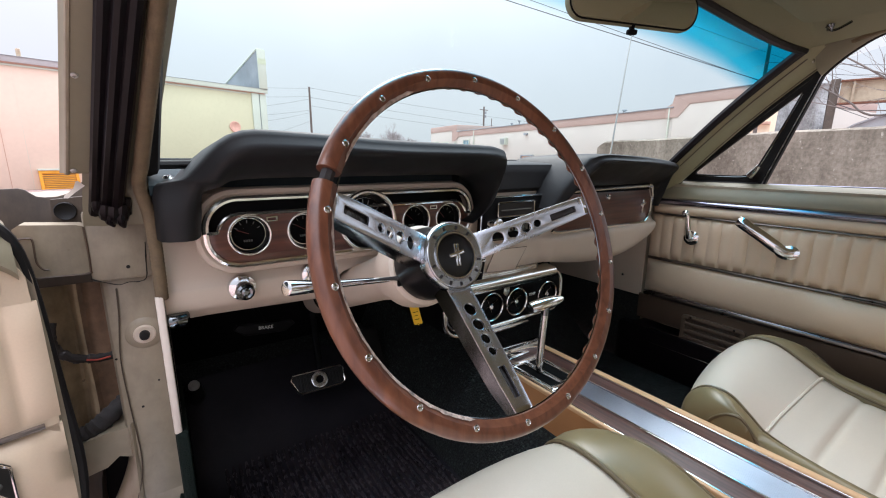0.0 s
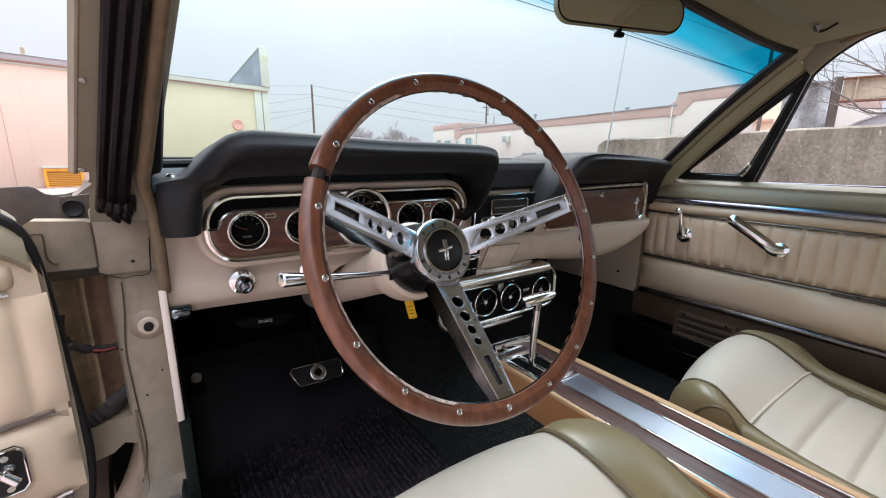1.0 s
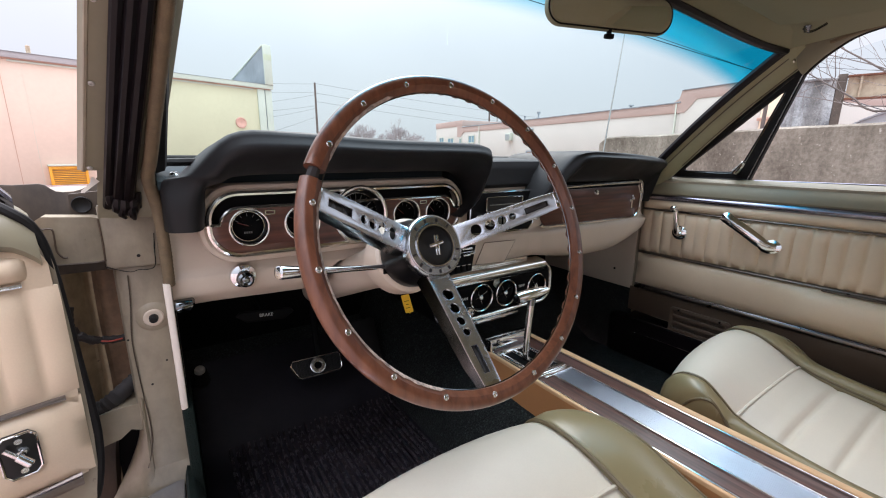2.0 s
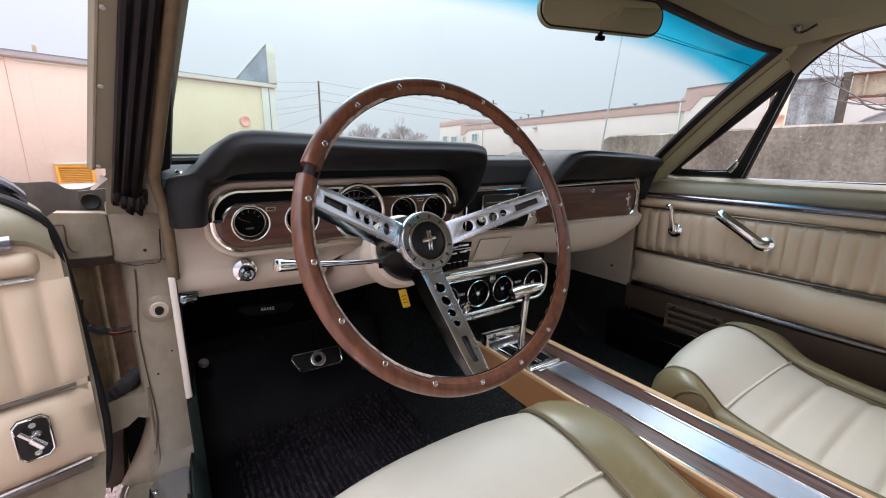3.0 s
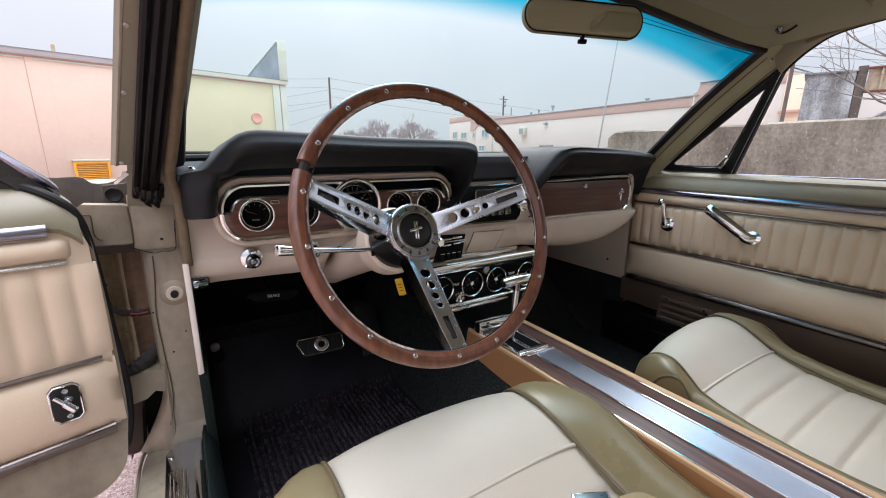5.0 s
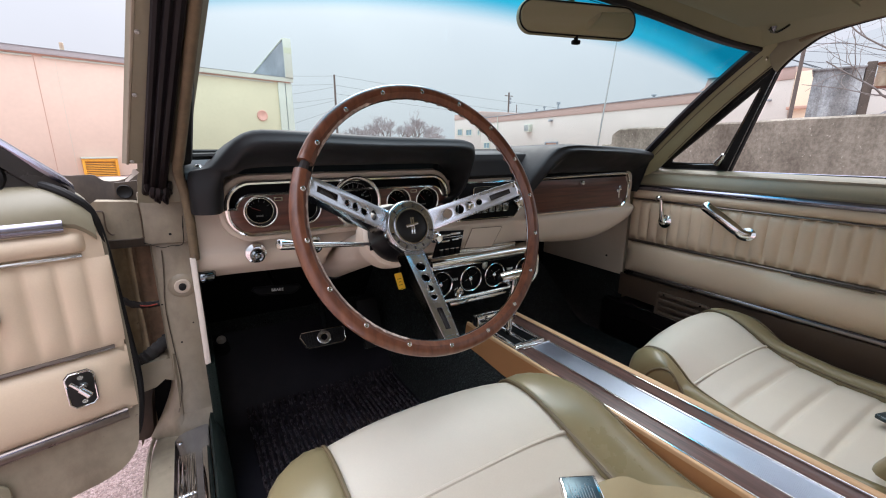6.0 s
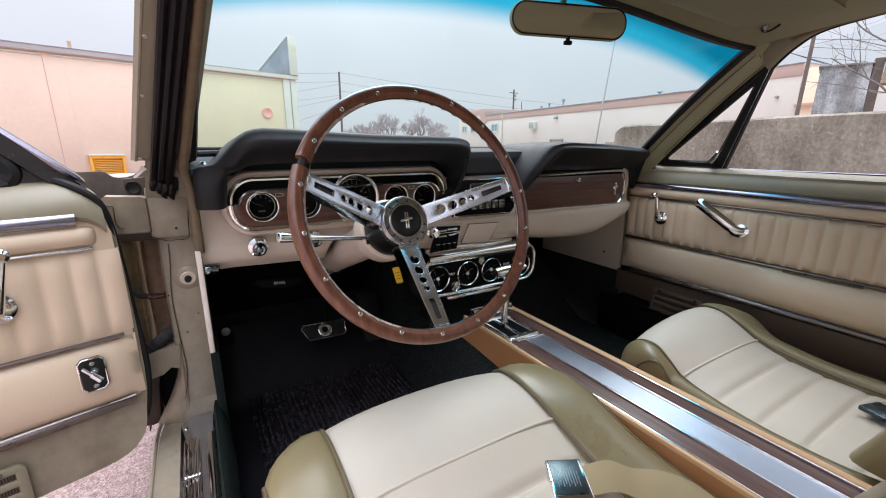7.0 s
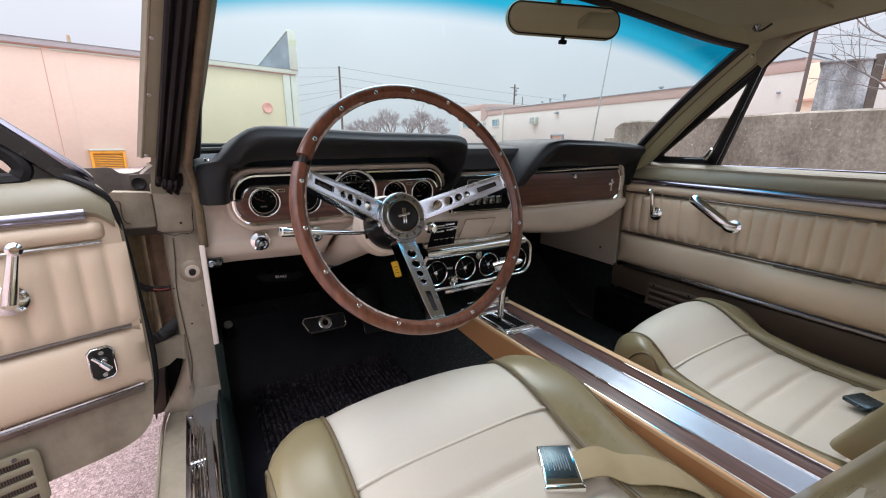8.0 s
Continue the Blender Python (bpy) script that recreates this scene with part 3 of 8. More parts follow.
# bonnet, wings and scuttle in front of the screen
bm = B()
st = []
for y, z in ((0.47, 0.925), (0.60, 0.925), (1.0, 0.91), (1.6, 0.86), (1.9, 0.78)):
    st.append([V(CX + s * 0.83, y, z - 0.05 * abs(s) ** 4) for s in (-1, -0.8, -0.5, 0, 0.5, 0.8, 1)])
loft(bm, st, False, False)
up = bmesh.ops.extrude_face_region(bm, geom=list(bm.faces))
bmesh.ops.translate(bm, vec=(0, 0, -0.02), verts=[e for e in up["geom"] if isinstance(e, bmesh.types.BMVert)])
part("bonnet", bm, BODYPAINT, shell)
for x, zb in ((-0.835, 0.52), (0.845, 0.22)):
    part("front_wing", loft(B(), [[V(x - 0.012, y, zb), V(x + 0.012, y, zb), V(x + 0.012, y, z), V(x - 0.006, y, z + 0.003), V(x - 0.012, y, z - 0.006)] for y, z in ((0.46, 0.906), (0.60, 0.903), (1.0, 0.877), (1.6, 0.832), (1.9, 0.762))]), BODYPAINT, shell)
part("wing_top", loft(B(), [[V(0.857, y, z - 0.010), V(0.850, y, z - 0.001), V(0.80, y, z + 0.002), V(0.745, y, z), V(0.724, y, z - 0.004), V(0.857, y, z - 0.016)] for y, z in ((0.46, 0.914), (0.60, 0.911), (1.0, 0.885), (1.6, 0.84), (1.9, 0.77))]), BODYPAINT, shell, "khaki painted top of the front wing")

part("front_wing", box(B(), (-0.847, 0.80, 0.22), (-0.823, 1.9, 0.525), 0.01), BODYPAINT, shell)
part("front_panel", loft(B(), [[V(x, 1.88, 0.24), V(x, 1.92, 0.24), V(x, 1.925, 0.70), V(x, 1.91, 0.765 - k), V(x, 1.88, 0.775 - k)] for x, k in ((-0.845, 0.02), (-0.70, 0.0), (-0.4, 0.0), (0.4, 0.0), (0.70, 0.0), (0.855, 0.02))]), BODYPAINT, shell)
part("boot_lid", loft(B(), [[V(-0.76, y, z - 0.03), V(-0.70, y, z), V(0.0, y, z + 0.015), V(0.74, y, z), V(0.80, y, z - 0.03), V(0.80, y, z - 0.06), V(-0.76, y, z - 0.06)] for y, z in ((-1.72, 0.925), (-1.9, 0.915), (-2.1, 0.885))]), BODYPAINT, shell)
part("rear_panel", box(B(), (-0.77, -2.12, 0.26), (0.81, -2.08, 0.86), 0.015), BODYPAINT, shell)
for x in (-0.77, 0.81):
    part("rear_wing", box(B(), (x - 0.012, -2.10, 0.26), (x + 0.012, -1.70, 0.89), 0.01), BODYPAINT, shell)
skin = []
for i in range(13):
    f = i / 12
    y = -0.02 - 1.17 * f
    skin.append([q + V(0, 0, 0.036) for q in roof_ring(1.268 + 0.04 * math.sin(math.pi * min(1, f * 0.9)) - 0.10 * max(0, f - 0.7), 0.655 - 0.03 * f, y)])
part("roof_skin", loft(B(), skin, False, False), BODYPAINT, shell, "khaki painted roof")
for x in (-0.72, 0.74):
    for y in (1.30, -1.42):
        m = axes((x, y, 0.31), (0, 1, 0), (0, 0, 1))
        w = part("wheel", lathe(B(), [(0.0, -0.05), (0.15, -0.05), (0.185, -0.075), (0.195, -0.075), (0.195, 0.075), (0.185, 0.075), (0.15, 0.05), (0.0, 0.05)], m, 28), STUDGREY, shell, "plain steel wheel")
        part("tyre", lathe(B(), [(0.195, -0.075), (0.25, -0.09), (0.295, -0.08), (0.31, -0.05), (0.31, 0.05), (0.295, 0.08), (0.25, 0.09), (0.195, 0.075)], m, 32), RUBBER, w, "black tyre")

# windscreen glass and its rubber
bm = B()
N, M_ = 40, 20
grid = [[bm.verts.new(ws_point(-1 + 2 * i / N, j / M_)) for j in range(M_ + 1)] for i in range(N + 1)]
uvl = bm.loops.layers.uv.new("UVMap")
for i in range(N):
    for j in range(M_):
        f = bm.faces.new((grid[i][j], grid[i + 1][j], grid[i + 1][j + 1], grid[i][j + 1]))
        for lp, (a, b) in zip(f.loops, ((i, j), (i + 1, j), (i + 1, j + 1), (i, j + 1))):
            lp[uvl].uv = (a / N, b / M_ + 0.16 * (2 * a / N - 1) ** 4)
wsg = solid("windscreen", bm, WSHIELD, "raked windscreen with a blue-green shade band", "windscreen", kind="structure")
wsg.visible_shadow = False
edge = [ws_point(1, 0.0 + v / 10) for v in range(11)]
edge_l = [ws_point(-1, v / 10) for v in range(11)]
top = [ws_point(-1 + i / 10, 1) for i in range(21)]
part("screen_rubber", tube(B(), [p + V(-0.002, -0.006, -0.003) for p in edge], 0.0115, 8), SEAL, shell)
part("screen_rubber", tube(B(), [p + V(0.000, -0.012, -0.004) for p in edge_l], 0.0145, 8), RUBBER, shell)
part("screen_rubber", tube(B(), [p + V(0, -0.004, -0.008) for p in top], 0.0095, 8), SEAL, shell)
part("screen_rubber", tube(B(), [ws_point(-1 + i / 10, 0) + V(0, -0.002, 0.000) for i in range(21)], 0.006, 8), RUBBER, shell)

# driver's screen pillar: outer flange, rolled rubber seals, woven windlace


def pil(xb, xt, dy, t):
    """A point on the driver's pillar: t 0 at its foot, 1 near the head."""
    return V(xb + (xt - xb) * t, 0.25 - 0.20 * t + dy, 0.95 + 0.20 * t)


TT = [0.015, 0.1, 0.3, 0.5, 0.75, 1.0, 1.25, 1.45]
st = []
for t in TT:
    a = min(1.0, max(0.0, (t + 0.1) / 0.12))
    st.append([pil(-0.731, -0.679, 0.0, t), pil(-0.727, -0.675, -0.006, t), pil(-0.694, -0.650, -0.006, t), pil(-0.660, -0.613, 0.012, t), pil(-0.655, -0.608, 0.05, t), pil(-0.735, -0.683, 0.03, t)])
part("pillar_flange", smooth_loft(B(), st, 3, 2), OLIVEPAINT, shell, "khaki screen pillar with a pinched flange")
part("flange_edge", tube(B(), [pil(-0.7295, -0.6775, -0.004, t) for t in TT], 0.0026, 7), BODYPAINT, shell)
for t in (0.02, 0.47, 0.80, 1.2):
    p = pil(-0.723, -0.672, -0.012, t)
    part("pillar_screw", lathe(B(), [(0, 0.0002), (0.0014, 0.0002), (0.0014, 0.0012), (0.0025, 0.0009), (0.0030, -0.0005)], axes(p + V(0, 0.002, 0.002), (1, 0, 0), (0, -0.7, 0.7)), 14), STUDGREY, shell)
TT2 = [-0.235, -0.17, -0.08, 0.1, 0.3, 0.6, 1.0, 1.3, 1.45]
for xb, xt, r, dy in ((-0.703, -0.655, 0.0064, -0.014), (-0.692, -0.643, 0.0066, -0.020), (-0.681, -0.632, 0.0070, -0.024)):
    part("pillar_seal", tube(B(), crm([pil(xb, xt, dy, t) for t in TT2], 4), r, 9), SEAL, shell)
for i, (x, z, r) in enumerate(((-0.6955, 0.908, 0.0058), (-0.688, 0.899, 0.0075), (-0.680, 0.897, 0.0085), (-0.672, 0.899, 0.0080), (-0.666, 0.906, 0.0052), (-0.684, 0.892, 0.0050), (-0.674, 0.890, 0.0056))):
    part("seal_foot", tube(B(), [V(x - 0.013, 0.262, z + 0.016), V(x - 0.014, 0.264, z + 0.007), V(x - 0.014 - 0.001 * (i % 3), 0.268, z), V(x - 0.0125, 0.272, z - 0.006)], [r * 0.8, r, r * 0.9, r * 0.4], 8), SEAL, shell)
st = [[V(-0.715, 0.262, 0.985), V(-0.690, 0.252, 0.985), V(-0.655, 0.250, 0.985), V(-0.652, 0.33, 0.985), V(-0.715, 0.33, 0.985)],
      [V(-0.719, 0.266, 0.945), V(-0.690, 0.258, 0.945), V(-0.657, 0.258, 0.945), V(-0.652, 0.33, 0.945), V(-0.719, 0.33, 0.945)],
      [V(-0.724, 0.275, 0.915), V(-0.692, 0.268, 0.915), V(-0.657, 0.266, 0.915), V(-0.652, 0.34, 0.915), V(-0.724, 0.34, 0.915)],
      [V(-0.728, 0.288, 0.885), V(-0.692, 0.286, 0.885), V(-0.658, 0.280, 0.885), V(-0.655, 0.36, 0.885), V(-0.728, 0.36, 0.885)]]
part("pillar_foot", loft(B(), st), OLIVEPAINT, shell)
lace = [pil(-0.662, -0.618, -0.018, t) for t in (1.45, 1.2, 0.9, 0.6, 0.3, 0.08, -0.05)] + [V(-0.659, 0.262, 0.90), V(-0.657, 0.270, 0.85), V(-0.658, 0.278, 0.78)]
lc = crm(lace, 26)
part("windlace", tube(B(), lc, [0.0076 + 0.0005 * (i % 2) for i in range(len(lc))], 12), WINDLACE, shell, "woven khaki windlace bead", 60)

# hinge pillar
bm = B()
box(bm, (-0.724, 0.295, 0.30), (-0.655, 0.42, 0.915), 0.012)
part("hinge_post", bm, BODYPAINT, shell, "chipped khaki painted hinge pillar")
bm = B()
for x0, x1, za, zb in ((-0.729, -0.664, 0.812, 0.905),):
    box(bm, (x0, 0.287, za), (x1, 0.297, zb), 0.004)
part("post_patch", bm, BODYPAINT, shell)
crack = crm([V(-0.730, 0.2865, 0.818), V(-0.716, 0.2865, 0.811), V(-0.702, 0.2865, 0.806), V(-0.692, 0.2865, 0.808), V(-0.680, 0.2865, 0.807), V(-0.672, 0.2865, 0.812), V(-0.670, 0.2865, 0.835), V(-0.668, 0.2865, 0.86)], 4)
part("paint_crack", tube(B(), crack, [0.0005 + 0.0009 * abs(noise.noise(V(i * 0.7, 1, 4))) for i in range(len(crack))], 5), RUBBER, shell)
part("post_seam", tube(B(), crm([V(-0.707, 0.2925, 0.80), V(-0.709, 0.2925, 0.76), V(-0.715, 0.2925, 0.696), V(-0.713, 0.2925, 0.62), V(-0.710, 0.2925, 0.551), V(-0.7135, 0.2925, 0.51), V(-0.722, 0.2925, 0.478)], 5), 0.0009, 6), DUSTSHADE, shell)
bm = B()
lathe(bm, [(0.024, -0.002), (0.019, 0.002), (0.015, 0.0035), (0.0, 0.0035)], axes((-0.684, 0.294, 0.730), (1, 0, 0), (0, 0, -1)) @ Matrix.Rotation(math.pi, 4, "X"), 28)
part("door_switch_boss", bm, BODYPAINT, shell)
part("switch_washer", lathe(B(), [(0.0132, 0.003), (0.0132, 0.0055), (0.0115, 0.0068), (0.0080, 0.0060), (0.0, 0.0060)], axes((-0.684, 0.294, 0.730), (1, 0, 0), (0, 0, -1)) @ Matrix.Rotation(math.pi, 4, "X"), 28), DASHPAINT, shell)
for x, z, rr in ((-0.690, 0.829, 0.0024), (-0.7195, 0.700, 0.0016), (-0.699, 0.62, 0.0018), (-0.676, 0.655, 0.0015)):
    part("paint_chip", lathe(B(), [(rr, 0.001), (0, 0.0012)], axes((x, 0.2945 if z < 0.8 else 0.2866, z), (1, 0, 0), (0, 0, -1)) @ Matrix.Rotation(math.pi, 4, "X"), 9), RUBBER, shell)
part("door_switch", lathe(B(), [(0.0, 0.018), (0.0045, 0.0175), (0.0058, 0.014), (0.0062, 0.006)], axes((-0.684, 0.294, 0.730), (1, 0, 0), (0, 0, -1)) @ Matrix.Rotation(math.pi, 4, "X"), 20), RUBBER, shell)
part("sill_strip", box(B(), (-0.6665, 0.268, 0.574), (-0.6565, 0.288, 0.785), 0.003), WHITEPLASTIC, shell, "white plastic edge strip")
# hinge cavity behind the post
def fold(nodes, mat, label):
    st = []
    for z in (0.385, 0.44, 0.495, 0.51, 0.6, 0.7, 0.8, 0.90):
        k = (0.80 - z) / 0.17
        st.append([V((x if z > 0.5 else max(x, -0.788)) - 0.004 * k - 0.003 * math.sin(z * 17 + x * 40), y + 0.004 * math.sin(z * 13 + x * 60), z) for x, y in nodes])
    return part("hinge_cavity", smooth_loft(B(), st, 3, 2, False, False), mat, shell, label)


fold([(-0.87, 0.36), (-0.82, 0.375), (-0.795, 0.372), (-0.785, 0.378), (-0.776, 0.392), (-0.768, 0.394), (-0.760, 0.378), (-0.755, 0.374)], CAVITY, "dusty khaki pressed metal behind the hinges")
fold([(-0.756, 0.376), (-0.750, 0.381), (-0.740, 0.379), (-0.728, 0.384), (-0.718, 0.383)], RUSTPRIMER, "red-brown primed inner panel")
# black sheet that keeps the depth of the cavity dark
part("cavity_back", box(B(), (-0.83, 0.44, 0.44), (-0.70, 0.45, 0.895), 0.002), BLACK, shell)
part("upper_hinge", loft(B(), [[V(x, y0, za), V(x, y0, zb), V(x, y0 + 0.03, zb), V(x, y0 + 0.03, za)] for x, y0, za, zb in ((-0.792, 0.286, 0.828, 0.888), (-0.785, 0.283, 0.827, 0.893), (-0.735, 0.285, 0.825, 0.889), (-0.727, 0.289, 0.826, 0.886))]), BODYPAINT, shell, "khaki painted strap hinge")
part("hinge_rust", tube(B(), crm([V(-0.7285, 0.287, 0.886), V(-0.7278, 0.287, 0.855), V(-0.7285, 0.2875, 0.826)], 4), 0.0012, 5), DARKBROWN, shell)
part("hinge_notch", tube(B(), crm([V(-0.790, 0.2838, 0.876), V(-0.7785, 0.2830, 0.877), V(-0.7755, 0.2828, 0.872), V(-0.7758, 0.2828, 0.848), V(-0.771, 0.2830, 0.838), V(-0.766, 0.2832, 0.837)], 4), 0.0011, 5), DARKBROWN, shell)
part("hinge_lip", tube(B(), [V(-0.786, 0.284, 0.8275), V(-0.735, 0.2855, 0.8255), V(-0.7275, 0.289, 0.8265)], 0.0016, 6), DUSTSHADE, shell)
part("lower_hinge", loft(B(), [[V(x, 0.300, za), V(x, 0.300, zb), V(x, 0.345, zb), V(x, 0.345, za)] for x, za, zb in ((-0.83, 0.525, 0.578), (-0.79, 0.530, 0.582), (-0.75, 0.538, 0.590), (-0.735, 0.550, 0.590), (-0.721, 0.543, 0.590))]), BODYPAINT, shell)
part("lower_bracket", loft(B(), [[V(-0.800, 0.33, z), V(-0.785, 0.325, z), V(-0.768 + dx, 0.33, z), V(-0.764 + dx, 0.36, z), V(-0.80, 0.36, z)] for z, dx in ((0.42, -0.004), (0.50, 0.004), (0.54, 0.012))]), DUSTSHADE, shell)
# black plate added for the shade in the gap under the hinge
part("lower_gap_shade", box(B(), (-0.764, 0.355, 0.40), (-0.712, 0.366, 0.545), 0.002), BLACK, shell)
part("hinge_bolt", lathe(B(), [(0.0, 0.020), (0.008, 0.020), (0.010, 0.017), (0.010, 0.008), (0.013, 0.007), (0.013, 0)], pose(-0.780, 0.310, 0.572), 10), OLDCHROME, shell)
# wing edge and box: dirt plus shade put into the colour
part("wing_edge", plate(B(), [(-0.845, 0.80), (-0.722, 0.80), (-0.722, 0.941), (-0.728, 0.938), (-0.733, 0.933), (-0.739, 0.927), (-0.747, 0.922), (-0.757, 0.919), (-0.769, 0.9185), (-0.777, 0.920), (-0.782, 0.924), (-0.787, 0.929), (-0.793, 0.931), (-0.82, 0.930), (-0.832, 0.931), (-0.845, 0.927)], [], 0.004, axes((0, 0.338, 0), (1, 0, 0), (0, 0.02, 1)), 0.001), DUSTSHADE, shell, "dusty inner edge of the front wing, darkened for shade")
part("wing_box", loft(B(), [[V(-0.762, y, 0.884), V(-0.728, y, 0.884), V(-0.728, y, 0.921), V(-0.760, y, 0.918)] for y in (0.326, 0.336)]), DUSTSHADE, shell)
part("wing_top", loft(B(), [[V(-0.847, y, z - 0.010), V(-0.840, y, z - 0.001), V(-0.80, y, z + 0.002), V(-0.745, y, z), V(-0.724, y, z + 0.004), V(-0.724, y, z - 0.004), V(-0.847, y, z - 0.016)] for y, z in ((0.364, 0.911), (0.38, 0.914), (0.45, 0.914), (0.60, 0.911), (1.0, 0.885), (1.6, 0.84), (1.9, 0.77))]), BODYPAINT, shell, "khaki painted top of the front wing")
bm = lathe(B(), [(0.0118, 0.001), (0.0108, 0.004), (0.0085, 0.0015), (0, -0.001)], axes((-0.747, 0.325, 0.903), (1, 0, 0), (0, 0, -1)) @ Matrix.Rotation(math.pi, 4, "X"), 20)
part("wing_grommet", bm, RUBBER, shell)
bm = B()
plate(bm, [(0, 0), (-0.006, 0.006), (-0.008, 0.005), (-0.011, -0.003), (-0.020, -0.011), (-0.021, -0.014), (-0.017, -0.014), (-0.009, -0.007)], [], 0.001, axes((-0.717, 0.262, 0.938), (1, 0.1, 0), (0, 0.1, 1)))
part("torn_sticker", bm, WHITEPLASTIC, shell)
loom = [V(-0.787, 0.352, 0.748), V(-0.790, 0.347, 0.725), V(-0.785, 0.346, 0.708), V(-0.772, 0.346, 0.695), V(-0.758, 0.350, 0.688), V(-0.735, 0.355, 0.683), V(-0.716, 0.365, 0.683)]
loom_t = thing("wiring_loom", (-0.77, 0.35, 0.69), "taped dark wiring loom across the hinge gap", "wiring")
lp = crm(loom, 8)
part("tape_wrap", tube(B(), lp, [0.0060 + 0.0016 * noise.noise(V(i * 0.55, 3, 1)) for i in range(len(lp))], 9), TAPE, loom_t)
for i in (6, 13, 19, 26, 33):
    part("tape_turn", tube(B(), [lp[i], lp[i] + (lp[i + 1] - lp[i]).normalized() * 0.006], [0.0072, 0.0066], 9), TAPE, loom_t)
part("branch", tube(B(), [V(-0.803, 0.352, 0.717), V(-0.788, 0.346, 0.716)], 0.004, 7), TAPE, loom_t)
part("bare_wire", tube(B(), crm([V(-0.757, 0.3425, 0.6890), V(-0.745, 0.3435, 0.6855), V(-0.731, 0.348, 0.685)], 4), 0.0012, 6), REDWIRE, loom_t, "faded red wire")
gaiter = thing("rubber_gaiter", (-0.78, 0.32, 0.56), "grimy ribbed rubber cable gaiter", "gaiter")
gp = crm([V(-0.803, 0.325, 0.580), V(-0.785, 0.318, 0.585), V(-0.765, 0.316, 0.591), V(-0.745, 0.322, 0.602), V(-0.722, 0.345, 0.612)], 9)
part("boot", tube(B(), gp, [0.0125 + 0.0028 * math.sin(i * 2.0) * (1 if i < 15 else 0.4) for i in range(len(gp))], 10), TAPE, gaiter)

# driver's sill with its tread plate
st = []
for y, xo in ((-1.0, -0.778), (-0.4, -0.778), (0.0, -0.778), (0.20, -0.778), (0.27, -0.776), (0.31, -0.770), (0.335, -0.755), (0.36, -0.735)):
    st.append([V(xo, y, 0.25), V(xo, y, 0.410), V(xo + 0.006, y, 0.424), V(xo + 0.020, y, 0.4275), V(-0.68, y, 0.4275), V(-0.672, y, 0.42), V(-0.672, y, 0.25)])
part("driver_sill", loft(B(), st), BODYPAINT, shell, "khaki painted door sill")
part("sill_fillet", loft(B(), [[V(x, 0.288, 0.4265), V(x, 0.289, 0.432), V(x, 0.2915, 0.445), V(x, 0.295, 0.47), V(x, 0.33, 0.47), V(x, 0.33, 0.42)] for x in (-0.726, -0.70, -0.662)]), BODYPAINT, shell)
part("post_foot", smooth_loft(B(), [[V(-0.712, 0.300, z), V(xa, 0.2915, z), V(0.5 * (xa + xb), 0.300, z), V(xb, yb, z), V(xb + 0.004, yb + 0.02, z), V(-0.712, 0.33, z)] for xa, xb, yb, z in ((-0.716, -0.7195, 0.312, 0.60), (-0.717, -0.724, 0.316, 0.55), (-0.718, -0.733, 0.320, 0.51), (-0.720, -0.746, 0.320, 0.475), (-0.723, -0.760, 0.316, 0.447), (-0.726, -0.772, 0.308, 0.427))], 3, 2), BODYPAINT, shell, "flared foot of the hinge post")
part("sill_edge", tube(B(), crm([V(-0.776, -1.0, 0.425), V(-0.776, 0.0, 0.425), V(-0.776, 0.20, 0.425), V(-0.774, 0.27, 0.4255), V(-0.768, 0.31, 0.426), V(-0.752, 0.335, 0.428)], 5), 0.0035, 7), BODYPAINT, shell)
tread = thing("sill_plate", (-0.705, 0.0, 0.43), "chromed ribbed door sill scuff plate", "sill plate")
ol_ = [(-0.734, -0.95), (-0.678, -0.95), (-0.678, 0.288), (-0.684, 0.291), (-0.715, 0.283), (-0.727, 0.276), (-0.733, 0.262)]
part("base_plate", plate(B(), ol_, [], 0.007, pose(0, 0, 0.4338), 0.0008), SCUFF, tread)
for k in range(4):
    y1 = 0.207 - k * 0.108
    bm = B()
    for i in range(5):
        x = -0.7255 + 0.0052 * i
        tube(bm, crm([V(x, y1, 0.4360), V(x, y1 - 0.006, 0.4395), V(x, y1 - 0.094, 0.4395), V(x, y1 - 0.100, 0.4360)], 4), 0.0015, 6)
    box(bm, (-0.7290, y1 - 0.102, 0.4345), (-0.7010, y1 + 0.003, 0.4380), 0.0024)
    part("rib_panel", bm, CHROME, tread)
part("rolled_edge", tube(B(), [V(-0.6845, 0.213, 0.4365), V(-0.6845, 0.208, 0.4385), V(-0.6845, -0.95, 0.4385)], 0.0066, 10, flat=0.7), CHROME, tread)
part("edge_groove", box(B(), (-0.6935, -0.95, 0.4350), (-0.6915, 0.21, 0.4368), 0.0004), BLACK, tread)
part("screw", lathe(B(), [(0, 0.003), (0.004, 0.0025), (0.005, 0)], pose(-0.726, 0.254, 0.436), 12), OLDCHROME, tread)
# carpet strip up the sill
bm = smooth_loft(B(), [[V(-0.655, y, 0.27), V(-0.650, y, 0.33), V(-0.650 - 0.003 * math.sin(y * 30), y, 0.40), V(-0.660, y, 0.447), V(-0.675, y, 0.442), V(-0.675, y, 0.27)] for y in (-0.9, -0.5, -0.2, 0.0, 0.15, 0.3, 0.45, 0.7)], 3, 3)
solid("carpet_edging", bm, GREENCARPET, "dark green-black carpet lining the sill", "carpet", kind="structure")
solid("carpet_kick", box(B(), (-0.666, 0.262, 0.26), (-0.649, 0.50, 0.576), 0.006), GREENCARPET, "dark green-black carpet beside the footwell", "carpet", kind="structure")
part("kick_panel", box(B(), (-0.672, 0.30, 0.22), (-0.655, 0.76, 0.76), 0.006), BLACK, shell)
